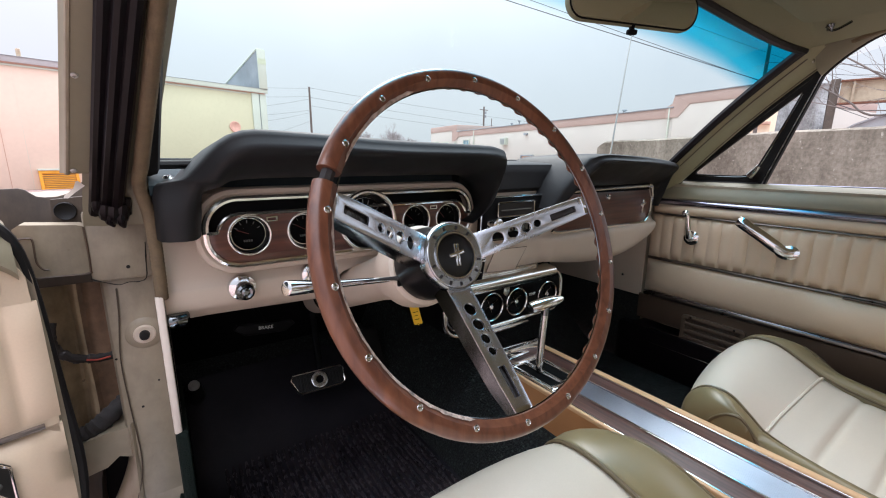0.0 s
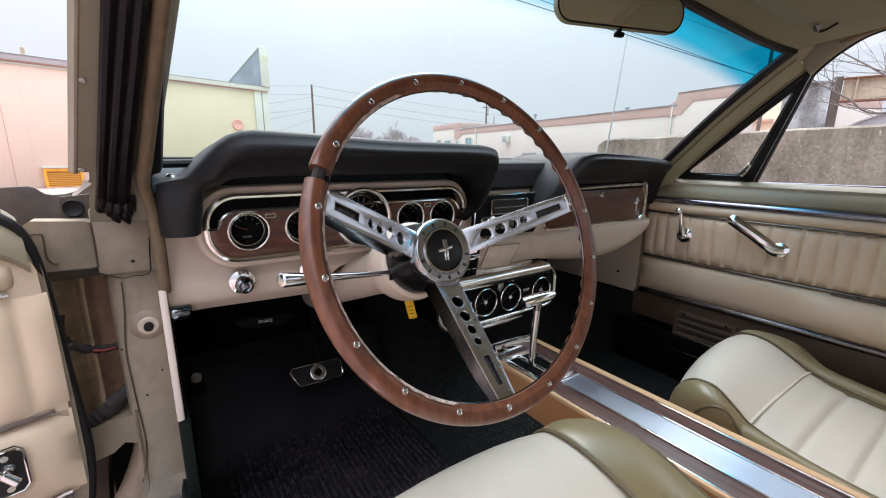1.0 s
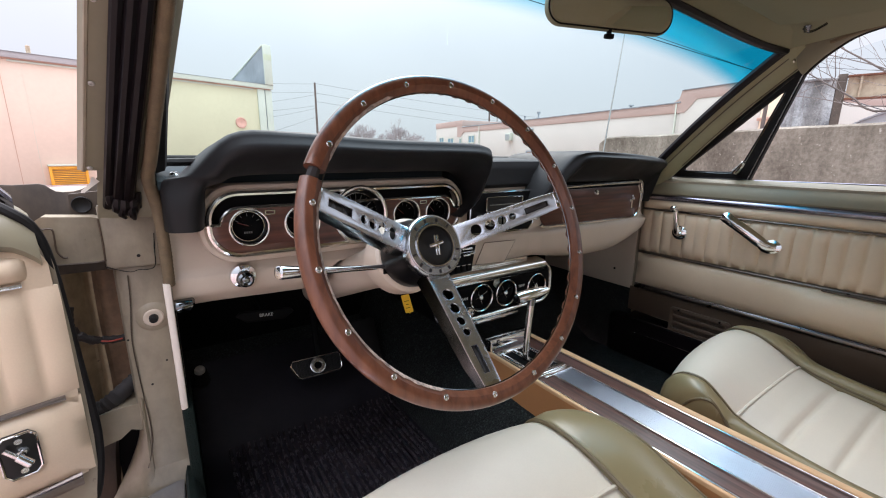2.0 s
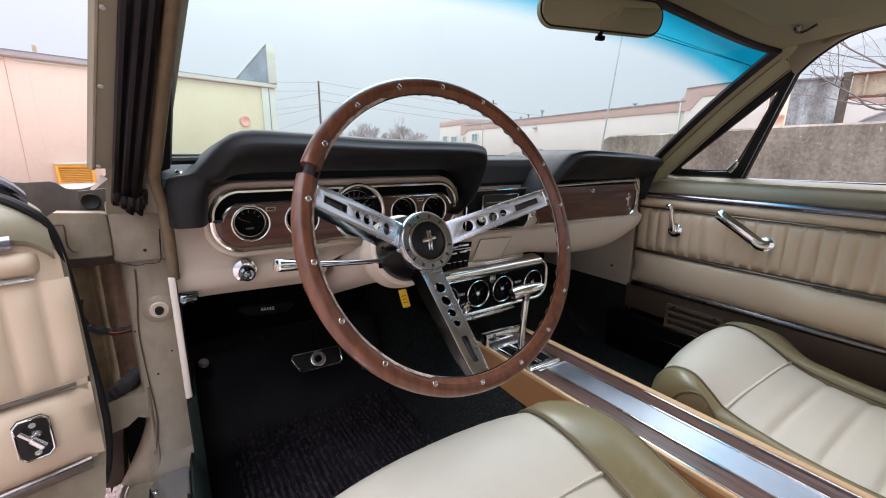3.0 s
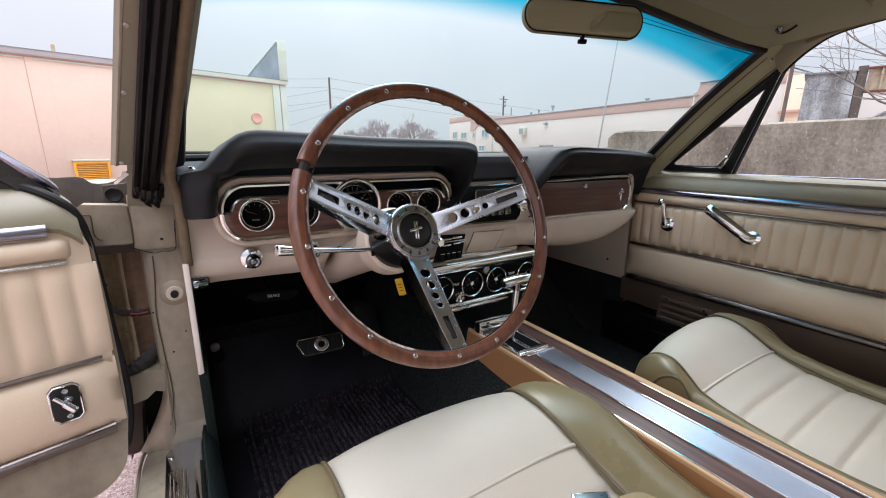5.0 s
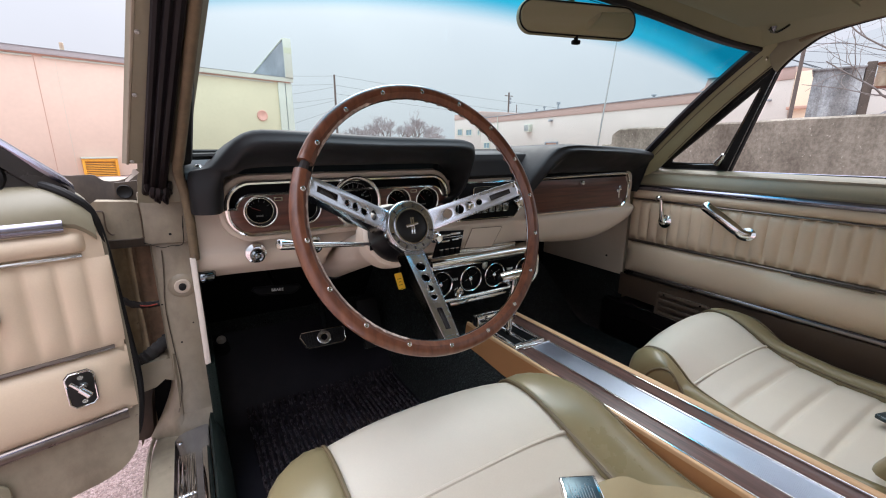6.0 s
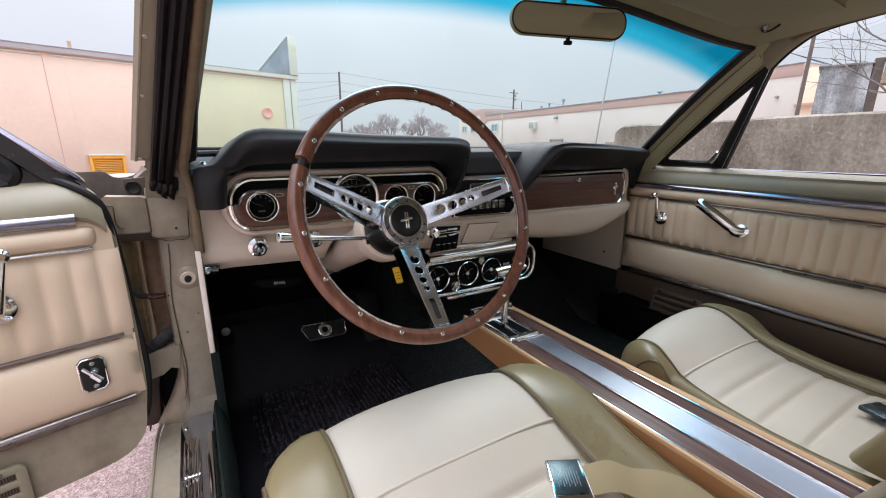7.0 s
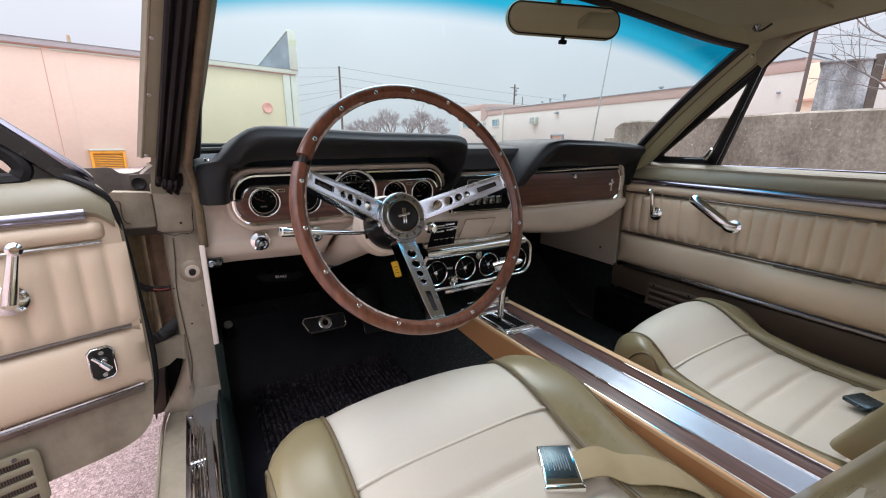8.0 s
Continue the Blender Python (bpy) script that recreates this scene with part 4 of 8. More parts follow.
part("passenger_kick_panel", box(B(), (0.690, 0.335, 0.515), (0.706, 0.74, 0.80), 0.006), DASHPAINT, shell, "beige painted kick panel")
part("panel_screw", lathe(B(), [(0, 0.003), (0.004, 0.0025), (0.005, 0)], axes((0.690, 0.405, 0.575), (0, 1, 0), (0, 0, 1)) @ Matrix.Rotation(math.pi, 4, "X"), 12), OLDCHROME, shell)
part("passenger_hinge_post", box(B(), (0.706, 0.34, 0.26), (0.80, 0.40, 0.93), 0.008), BODYPAINT, shell)
plug = thing("floor_plug", (-0.626, 0.66, 0.44), "small chrome stud on a black rubber boot", "stud")
part("boot", lathe(B(), [(0.026, -0.05), (0.020, -0.02), (0.016, 0.004), (0.0, 0.006)], pose(-0.626, 0.655, 0.447, 25, 0, 0), 18), RUBBER, plug)
part("stud", lathe(B(), [(0.0, 0.013), (0.004, 0.0125), (0.005, 0.010), (0.010, 0.009), (0.012, 0.004), (0.012, -0.01)], pose(-0.626, 0.652, 0.452, 25, 0, 0), 18), STUDGREY, plug)

# ---------------------------------------------------------------- rubber floor mat
matt = thing("floor_mat", (-0.38, 0.45, 0.27), "ribbed black rubber floor mat with dust", "floor mat")


def mat_z(x, y):
    return 0.279 + max(0, y - 0.5) * 0.85 + 0.10 * max(0.0, 1 - (abs(x - 0.04) / 0.20) ** 2.6)


bm = B()
xs = [-0.645 + 0.018 * i for i in range(29)]
ys = [0.02 + 0.0375 * i for i in range(19)]
top = [[V(x, y, mat_z(x, y) + (0.006 if i in (0, 28) or j in (0, 18) else 0)) for j, y in enumerate(ys)] for i, x in enumerate(xs)]
loft(bm, top, False, False)
up = bmesh.ops.extrude_face_region(bm, geom=list(bm.faces))
bmesh.ops.translate(bm, vec=(0, 0, -0.008), verts=[e for e in up["geom"] if isinstance(e, bmesh.types.BMVert)])
part("mat_body", bm, MATRUBBER, matt)
for i in range(32):
    x = -0.590 + 0.0133 * i
    pts = [V(x, y, mat_z(x, y) + dz) for y, dz in ((0.06, 0.0015), (0.16, 0.0015), (0.26, 0.0015), (0.36, 0.0015), (0.44, 0.0010), (0.49, 0.0), (0.53, -0.006))]
    part("rib", tube(B(), pts, 0.0042, 6, flat=1.1), RIBRUBBER, matt)

# ---------------------------------------------------------------- dashboard
dash = thing("dashboard", (0.0, 0.3, 0.85), "beige metal dashboard with twin-hooded black padded top", "dashboard")


def dash_bottom(x):
    arch = 0.066 * max(0.0, 1 - ((x + 0.36) / 0.048) ** 2) ** 0.5
    if x < 0.15:
        return arch + 0.732 - 0.018 * max(0, min(1, (x + 0.6) / 0.5))
    return 0.714 - 0.026 * math.sin(min(1, (x - 0.15) / 0.25) * math.pi / 2) + (max(0, x - 0.42) / 0.25) ** 2 * 0.075


st = []
for i in range(91):
    x = -0.656 + (0.690 + 0.656) * i / 90
    zb = dash_bottom(x)
    bulge = 0.012 if x > 0.13 else 0.0
    end = max(0, (x - 0.60) / 0.09) ** 2 * 0.05
    st.append([V(x, 0.40, 0.93), V(x, 0.300, 0.925), V(x, 0.293 + end * 0.6, 0.90), V(x, 0.292 + end, 0.80), V(x, 0.286 - bulge + end, 0.782), V(x, 0.288 - bulge + end, 0.5 * (0.782 + zb)), V(x, 0.300 - bulge + end, zb + 0.012), V(x, 0.322 + end, zb), V(x, 0.40, zb + 0.012)])
part("metal_face", smooth_loft(B(), st, 1, 3), DASHPAINT, dash, "beige painted metal face", 60)

DRV = [
    [(-.652, .300, .866), (-.651, .243, .866), (-.634, .226, .866), (-.612, .230, .866), (-.605, .285, .866)],
    [(-.652, .320, .905), (-.651, .240, .905), (-.632, .222, .905), (-.609, .224, .905), (-.602, .275, .900)],
    [(-.651, .330, .932), (-.650, .246, .936), (-.626, .226, .938), (-.600, .214, .933), (-.603, .270, .922)],
    [(-.624, .400, .942), (-.619, .246, .948), (-.604, .208, .949), (-.585, .194, .942), (-.580, .264, .932)],
    [(-.568, .440, .978), (-.567, .208, 1.000), (-.565, .172, .989), (-.559, .173, .968), (-.558, .262, .940)],
    [(-.500, .445, .978), (-.500, .203, 1.006), (-.500, .164, .994), (-.500, .167, .972), (-.500, .262, .943)],
    [(-.340, .455, .980), (-.340, .205, 1.000), (-.340, .165, .988), (-.340, .166, .972), (-.340, .262, .943)],
    [(-.190, .455, .980), (-.190, .205, .997), (-.190, .166, .987), (-.190, .167, .971), (-.190, .262, .943)],
    [(-.132, .450, .978), (-.132, .212, .994), (-.132, .173, .984), (-.138, .173, .966), (-.145, .262, .938)],
    [(-.100, .440, .968), (-.102, .222, .982), (-.105, .186, .972), (-.117, .186, .954), (-.120, .262, .918)],
    [(-.082, .360, .945), (-.085, .240, .950), (-.094, .206, .942), (-.108, .202, .926), (-.108, .265, .892)],
    [(-.092, .320, .885), (-.094, .250, .885), (-.104, .226, .883), (-.118, .222, .880), (-.124, .270, .866)],
    [(-.130, .300, .850), (-.134, .252, .849), (-.140, .236, .849), (-.150, .234, .850), (-.152, .275, .852)],
]
part("driver_hood", smooth_loft(B(), DRV, 4, 4), BLACKPAD, dash, "black padded instrument hood", 60)
PAS = [
    [(.085, .320, .862), (.090, .250, .862), (.103, .236, .862), (.118, .233, .864), (.126, .290, .868)],
    [(.110, .340, .920), (.115, .236, .920), (.130, .211, .920), (.149, .211, .912), (.156, .290, .890)],
    [(.152, .420, .966), (.160, .230, .972), (.173, .201, .965), (.190, .201, .948), (.192, .290, .905)],
    [(.200, .440, .974), (.205, .216, .986), (.211, .190, .977), (.220, .190, .961), (.222, .290, .905)],
    [(.300, .430, .976), (.300, .218, .985), (.300, .190, .976), (.300, .191, .960), (.300, .292, .905)],
    [(.430, .390, .976), (.430, .228, .981), (.430, .200, .972), (.430, .201, .956), (.430, .295, .905)],
    [(.590, .330, .972), (.590, .250, .972), (.590, .226, .963), (.590, .228, .948), (.590, .300, .902)],
    [(.662, .300, .967), (.662, .264, .964), (.662, .246, .955), (.652, .250, .938), (.624, .304, .890)],
    [(.680, .318, .945), (.679, .280, .942), (.674, .266, .934), (.658, .268, .915), (.636, .308, .870)],
    [(.696, .340, .832), (.694, .318, .830), (.686, .305, .830), (.672, .305, .830), (.660, .330, .832)],
]
part("passenger_hood", smooth_loft(B(), PAS, 4, 4), BLACKPAD, dash, "black padded hood over the glovebox", 60)
CEN = [[(x, .47, .964), (x, .31, .964), (x, .288, .956), (x, .286, .932), (x, .292, .900), (x, .36, .900)] for x in (-.14, -.06, .02, .10, .20)]
part("centre_pad", smooth_loft(B(), CEN, 3, 3), BLACKPAD, dash)
# pad behind the hoods up to the screen; its blue-grey stands for reflected sky
SHELF = []
for s in [-1, -0.97, -0.94] + [-0.9 + i / 10 for i in range(20)]:
    dip = min(1, max(0, (-s - 0.75) / 0.2))
    yb, yf = 0.285 + 0.17 * max(0, 1 - s * s) + 0.04 * dip, 0.24 + 0.07 * min(1, (1 + s) / 0.1)
    SHELF.append([V(CX + s * 0.655, yb, 0.963 - 0.002 * dip), V(CX + s * 0.655, yf, 0.955 - 0.018 * dip), V(CX + s * 0.655, yf, 0.925), V(CX + s * 0.655, yb, 0.925)])
bm = loft(B(), SHELF)
part("screen_shelf", bm, material("sky_tinted_pad", lin(48, 57, 60), 0.75, vary=0.08, spec=0.15), dash, "dash pad shelf under the screen, coloured blue-grey for reflected sky")
part("shelf_screw", lathe(B(), [(0, 0.001), (0.0015, 0.001), (0.002, 0.003), (0.0045, 0.0025), (0.0065, 0)], pose(-0.633, 0.272, 0.9455, 14), 14), CHROME, dash)

# instrument cluster
YC = 0.268
clus = thing("instrument_cluster", (-0.37, YC, 0.86), "woodgrain five-dial instrument cluster with chrome bezel", "instrument cluster")
CM = Matrix(((1, 0, 0, 0), (0, 0, -1, YC), (0, 1, 0, 0), (0, 0, 0, 1)))  # x right, y up, z towards the driver


def cl(x, z, d=0.0):
    return V(x, YC - d, z)


part("recess", plate(B(), rrect(-0.596, -0.132, 0.820, 0.915, 0.042, 8), [], 0.008, CM @ Matrix.Translation((0, 0, -0.018)), 0.001), BLACK, clus)
low = [q for q in rrect(-0.594, -0.133, 0.822, 0.915, 0.042, 8) if q[1] < 0.866]
low = [(-0.594, 0.868)] + sorted([q for q in low if q[0] < -0.3], key=lambda q: -q[1]) + sorted([q for q in low if q[0] >= -0.3], key=lambda q: q[1]) + [(-0.133, 0.868)]
upp = [q for q in rrect(-0.584, -0.143, 0.815, 0.893, 0.030, 8) if q[1] > 0.86]
upp = [q for q in upp if q[1] > 0.869]
sag_ = [(-0.355 + 0.0485 * math.cos(radians(a)), 0.868 + 0.0485 * math.sin(radians(a))) for a in [31 - 242 * i / 30 for i in range(31)]]
rim_path = [(-0.143, 0.868)] + upp + [(-0.584, 0.868)]
upp = [(-0.143, 0.868)] + [q for q in upp if q[0] > -0.3] + sag_ + [q for q in upp if q[0] < -0.4] + [(-0.584, 0.868)]
wood = low + upp
part("wood_panel", plate(B(), wood, [circle(x, 0.861, 0.0278, 24) for x in (-0.542, -0.459, -0.257, -0.184)], 0.006, CM @ Matrix.Translation((0, 0, 0.004)), 0.0006), PANELWOOD, clus, "walnut-look panel")
part("outer_bezel", tube(B(), [cl(x, z, 0.006) for x, z in rrect(-0.598, -0.130, 0.818, 0.915, 0.043, 10)], 0.0048, 8, True), BEZEL, clus, "chrome outer bezel")
part("beige_surround", tube(B(), [cl(x, z, -0.004) for x, z in rrect(-0.605, -0.122, 0.811, 0.922, 0.048, 10)], 0.0075, 8, True), DASHPAINT, clus)
part("inner_bezel", tube(B(), [cl(-0.597, 0.868, 0.008)] + [cl(x, z, 0.008) for x, z in rim_path[::-1]] + [cl(-0.131, 0.868, 0.008)], 0.0028, 6), BEZEL, clus)


def gauge(x, z, r, big=False, red=125):
    lift = 0.017 if big else 0.011
    m0 = CM @ Matrix.Translation((x, z, 0.0))
    ring = [(r * 1.02, -0.02), (r * 1.07, lift - 0.007), (r * 1.06, lift - 0.002), (r * 1.02, lift), (r * 0.96, lift - 0.0005), (r * 0.92, lift - 0.003), (r * 0.905, lift - 0.006)]
    g = part("gauge", lathe(B(), ring, m0, 44), BEZEL, clus, "round dial with a chrome rim", 80)
    part("hood", lathe(B(), [(r * 0.92, lift - 0.004), (r * 0.89, 0.001), (r * 0.86, -0.006), (r * 0.85, -0.010)] if not big else [(r * 0.92, lift - 0.004), (r * 0.84, 0.004), (r * 0.80, -0.004), (r * 0.78, -0.010)], m0, 36), BLACK, g)
    part("face", lathe(B(), [(r * 0.86, -0.010), (0.0, -0.0099)], m0, 36), DIALFACE, g)
    part("rim", lathe(B(), [(r * 0.865, -0.0065), (r * 0.85, -0.0030), (r * 0.81, -0.0030), (r * 0.79, -0.0095)] if not big else [(r * 0.80, -0.0065), (r * 0.785, -0.0030), (r * 0.76, -0.0030), (r * 0.745, -0.0095)], m0, 36), BEZEL, g, "", 80)
    k = 13 if big else 5
    bm = B()
    for i in range(k):
        a = radians(205 - 230 * i / (k - 1)) if big else radians(152 - 124 * i / (k - 1))
        m = m0 @ Matrix.Translation((0, 0, -0.0092)) @ Matrix.Rotation(a, 4, "Z") @ Matrix.Translation((r * 0.62, 0, 0))
        box(bm, (-r * 0.08, -r * 0.016, 0), (r * 0.08, r * 0.016, 0.0004), 0, m)
    for q in range(4):
        box(bm, (-r * 0.22 + q * r * 0.115, -r * 0.44, -0.0095), (-r * 0.22 + q * r * 0.115 + r * 0.08, -r * 0.33, -0.009), 0, m0)
    if big:
        for q in range(6):
            a = radians(195 - 210 * q / 5)
            box(bm, (-r * 0.05, -r * 0.045, -0.0095), (r * 0.05, r * 0.045, -0.009), 0, m0 @ Matrix.Translation((r * 0.46 * math.cos(a), r * 0.46 * math.sin(a), 0)))
    part("markings", bm, FAINTMARK, g)
    m = m0 @ Matrix.Translation((0, 0, -0.0082)) @ Matrix.Rotation(radians(red), 4, "Z")
    part("needle", box(B(), (-r * 0.05, -r * 0.014, 0), (r * 0.55, r * 0.014, 0.0008), 0, m), NEEDLE, g)
    cap = part("pane", lathe(B(), [(r * 0.84, -0.004), (r * 0.4, -0.0035), (0, -0.0034)], m0, 30), CLEAR, g)
    cap.visible_shadow = False


gauge(-0.542, 0.861, 0.0288, red=158)
gauge(-0.459, 0.861, 0.0288, red=150)
gauge(-0.355, 0.868, 0.0500, True, red=205)
gauge(-0.257, 0.861, 0.0288, red=140)
gauge(-0.184, 0.860, 0.0288, red=132)
for x in (-0.510, -0.220):
    part("indicator_frame", plate(B(), rrect(x - 0.008, x + 0.008, 0.8795, 0.8865, 0.001, 2), [rrect(x - 0.0062, x + 0.0062, 0.881, 0.885, 0.001, 2)], 0.002, CM @ Matrix.Translation((0, 0, 0.009))), CHROME, clus)
part("trim_screw", lathe(B(), [(0, 0.003), (0.003, 0.0025), (0.004, 0)], CM @ Matrix.Translation((-0.45, 0.905, 0.000)), 10), OLDCHROME, clus)

# knobs and pulls on the dash
def dash_knob(x, z, y=0.283):
    k = thing("dash_knob", (x, y, z), "faceted clear and chrome push-pull knob", "knob", "knobs on the dash")
    m = CM @ Matrix.Translation((x, z, YC - y))
    part("collar", lathe(B(), [(0.021, 0), (0.019, 0.005), (0.014, 0.007), (0.009, 0.008)], m, 24), CHROME, k)
    bm = lathe(B(), [(0.007, 0.006), (0.008, 0.018)], m, 16)
    part("stem", bm, CHROME, k)
    prof = [(0.007, 0.014), (0.012, 0.017), (0.0138, 0.024), (0.0125, 0.031), (0.009, 0.034), (0.006, 0.0325), (0.003, 0.0345), (0, 0.0345)]
    part("knob", lathe(B(), prof, m, 12), DARKCHROME, k, sharp=15)
    return k


dash_knob(-0.556, 0.778)
dash_knob(-0.447, 0.782)
bp = thing("vent_pull", (-0.643, 0.30, 0.735), "small chrome pull handle under the dash edge", "pull handle")
part("handle", smooth_loft(B(), [[V(x0, y0, z), V(x1, y0, z), V(x1, y1, z), V(x0, y1, z)] for x0, x1, y0, y1, z in ((-0.654, -0.633, 0.284, 0.300, 0.752), (-0.656, -0.631, 0.280, 0.298, 0.748), (-0.655, -0.632, 0.278, 0.294, 0.740), (-0.652, -0.636, 0.282, 0.292, 0.733))], 3, 2), DARKCHROME, bp)
part("lettering_bar", box(B(), (-0.650, 0.2775, 0.7455), (-0.638, 0.2795, 0.7480)), BLACK, bp)

# radio, switches, ashtray door
rad = thing("car_radio", (0.02, 0.28, 0.83), "chrome-framed push-button radio with two knobs", "radio")
part("fascia", plate(B(), [(-0.090, 0.800), (0.095, 0.796), (0.110, 0.812), (0.112, 0.878), (0.098, 0.892), (-0.070, 0.892), (-0.085, 0.88)], [], 0.012, CM @ Matrix.Translation((0, 0, -0.012)), 0.002), BLACK, rad)
part("frame", tube(B(), [cl(x, z, -0.008) for x, z in [(-0.090, 0.800), (0.095, 0.796), (0.110, 0.812), (0.112, 0.878), (0.098, 0.892), (-0.070, 0.892), (-0.085, 0.88)]], 0.0028, 6, True), CHROME, rad)
part("dial_window", plate(B(), rrect(-0.045, 0.065, 0.850, 0.880, 0.004, 3), [], 0.004, CM @ Matrix.Translation((0, 0, -0.003))), DIAL, rad, "dark tuning dial")
part("dial_frame", tube(B(), [cl(x, z, -0.0005) for x, z in rrect(-0.046, 0.066, 0.849, 0.881, 0.004, 3)], 0.0018, 6, True), CHROME, rad)
part("dial_scale", box(B(), (-0.036, YC - 0.0002, 0.8625), (0.056, YC + 0.002, 0.8645), 0), FAINTMARK, rad)
for i in range(5):
    x0 = -0.045 + 0.0225 * i
    part("push_button", box(B(), (x0, 0.262, 0.815), (x0 + 0.020, 0.275, 0.838), 0.003), DARKCHROME, rad)
for x in (-0.068, 0.088):
    part("knob", lathe(B(), [(0.010, -0.008), (0.011, 0.004), (0.009, 0.016), (0.0135, 0.018), (0.0135, 0.027), (0.009, 0.029), (0, 0.028)], CM @ Matrix.Translation((x, 0.838, 0)), 18), CHROME, rad)
sw = thing("heater_switches", (-0.10, 0.28, 0.745), "black heater lever panel with chrome levers", "switch panel")
pm = axes((-0.116, 0.276, 0.745), (1, 0, 0), (0, 0.12, 1))
part("panel", plate(B(), [(-0.046, -0.030), (0.030, -0.028), (0.046, 0.028), (-0.020, 0.032)], [], 0.008, pm, 0.001), BLACK, sw)
for i in range(4):
    m = pm @ Matrix.Translation((-0.028 + 0.0155 * i, -0.018, 0.006))
    part("rocker", box(B(), (-0.0055, -0.008, -0.004), (0.0055, 0.007, 0.007), 0.002, m), BLACK, sw)
    part("rocker_edge", box(B(), (-0.005, 0.0055, -0.003), (0.005, 0.0075, 0.0078), 0.0006, m), OLDCHROME, sw)
for i, (x, z, w) in enumerate(((-0.010, 0.022, 0.011), (0.016, 0.024, 0.014), (-0.014, 0.008, 0.012), (0.014, 0.010, 0.010), (0.032, 0.012, 0.007))):
    m = pm @ Matrix.Translation((x, z, 0.007))
    part("lever", box(B(), (-w, -0.0022, -0.004), (w, 0.0022, 0.005 + 0.002 * (i % 2)), 0.0015, m), CHROME if i % 2 else OLDCHROME, sw)
part("slot_trim", box(B(), (-0.026, 0.0150, 0.003), (0.042, 0.0165, 0.0055), 0.0005, pm), CHROME, sw)
cig = thing("cigar_lighter", (-0.155, 0.27, 0.768), "fluted chrome cigar lighter knob", "knob")
part("knob", lathe(B(), [(0.015, -0.012), (0.015, 0.0), (0.010, 0.003), (0.011, 0.020), (0.008, 0.023), (0, 0.0225)], CM @ Matrix.Translation((-0.155, 0.766, -0.006)), 14), CHROME, cig, sharp=15)
part("ashtray_door", plate(B(), [(-0.050, -0.024), (0.040, -0.030), (0.066, 0.023), (-0.032, 0.027)], [], 0.004, axes((-0.006, 0.2872, 0.747), (1, 0, 0), (0, -0.17, 1)), 0.001), DASHPAINT, dash, "flush beige ashtray door")
part("ashtray_gap", tube(B(), [axes((-0.006, 0.2858, 0.747), (1, 0, 0), (0, -0.17, 1)) @ V(x, z, 0) for x, z in [(-0.051, -0.025), (0.041, -0.031), (0.067, 0.024), (-0.033, 0.028)]], 0.0009, 5, True), DARKBROWN, dash)

# glovebox door
glv = thing("glovebox_door", (0.37, 0.29, 0.84), "woodgrain glovebox door with chrome frame and lock", "glovebox")
GM = Matrix(((1, 0, 0, 0), (0, 0, -1, 0.292), (0, 1, 0, 0), (0, 0, 0, 1)))
part("wood_panel", plate(B(), [(0.120, 0.885), (0.168, 0.796), (0.545, 0.790), (0.575, 0.797), (0.592, 0.818), (0.594, 0.862), (0.580, 0.884)], [], 0.010, GM @ Matrix.Translation((0, 0, 0.002)), 0.002), PANELWOOD, glv, "walnut-look panel")
part("lower_trim", tube(B(), crm([V(0.155, 0.284, 0.799), V(0.168, 0.284, 0.793), V(0.36, 0.284, 0.790), V(0.545, 0.284, 0.787), V(0.578, 0.284, 0.794), V(0.596, 0.284, 0.816), V(0.598, 0.284, 0.862)], 4), 0.0044, 7), BEZEL, glv)
part("upper_trim", tube(B(), crm([V(0.125, 0.283, 0.892), V(0.35, 0.283, 0.896), V(0.565, 0.283, 0.897), V(0.592, 0.284, 0.890), V(0.602, 0.285, 0.868)], 4), 0.0042, 7), BEZEL, glv)
part("upper_recess", box(B(), (0.13, 0.288, 0.886), (0.59, 0.294, 0.905), 0.002), BLACK, glv)
part("lock", lathe(B(), [(0.008, 0), (0.008, 0.004), (0.006, 0.009), (0, 0.010)], GM @ Matrix.Translation((0.368, 0.874, 0.007)), 16), CHROME, glv)
bm = B()
for a, b, c, d in ((-0.004, -0.022, 0.000, 0.018), (0.001, -0.022, 0.004, 0.018)):
    box(bm, (a, b, 0), (c, d, 0.003), 0.0008, GM @ Matrix.Translation((0.553, 0.840, 0.007)))
box(bm, (-0.014, 0.001, 0.001), (0.012, 0.008, 0.0045), 0.002, GM @ Matrix.Translation((0.553, 0.840, 0.007)) @ Matrix.Rotation(radians(14), 4, "Z"))
part("emblem", bm, CHROME, glv, "small plain chrome emblem")

# ---------------------------------------------------------------- steering wheel
WC = V(-0.360, -0.077, 0.888)
WU = V(0, 0.361, 0.9326)
WN = V(0, -0.9326, 0.361)
WR = V(1, 0, 0)


def wp(theta, r, d=0.0):
    """A point of the wheel: degrees clockwise from its upright, radius, depth along the column (minus: away from the driver)."""
    a = radians(theta)
    return WC + WR * (r * math.sin(a)) + WU * (r * math.cos(a)) + WN * d


wheel = thing("steering_wheel", WC, "walnut-rimmed three-spoke steering wheel with drilled chrome spokes", "steering wheel")
RW, RT, DT = 0.1850, 0.0108, -0.0095


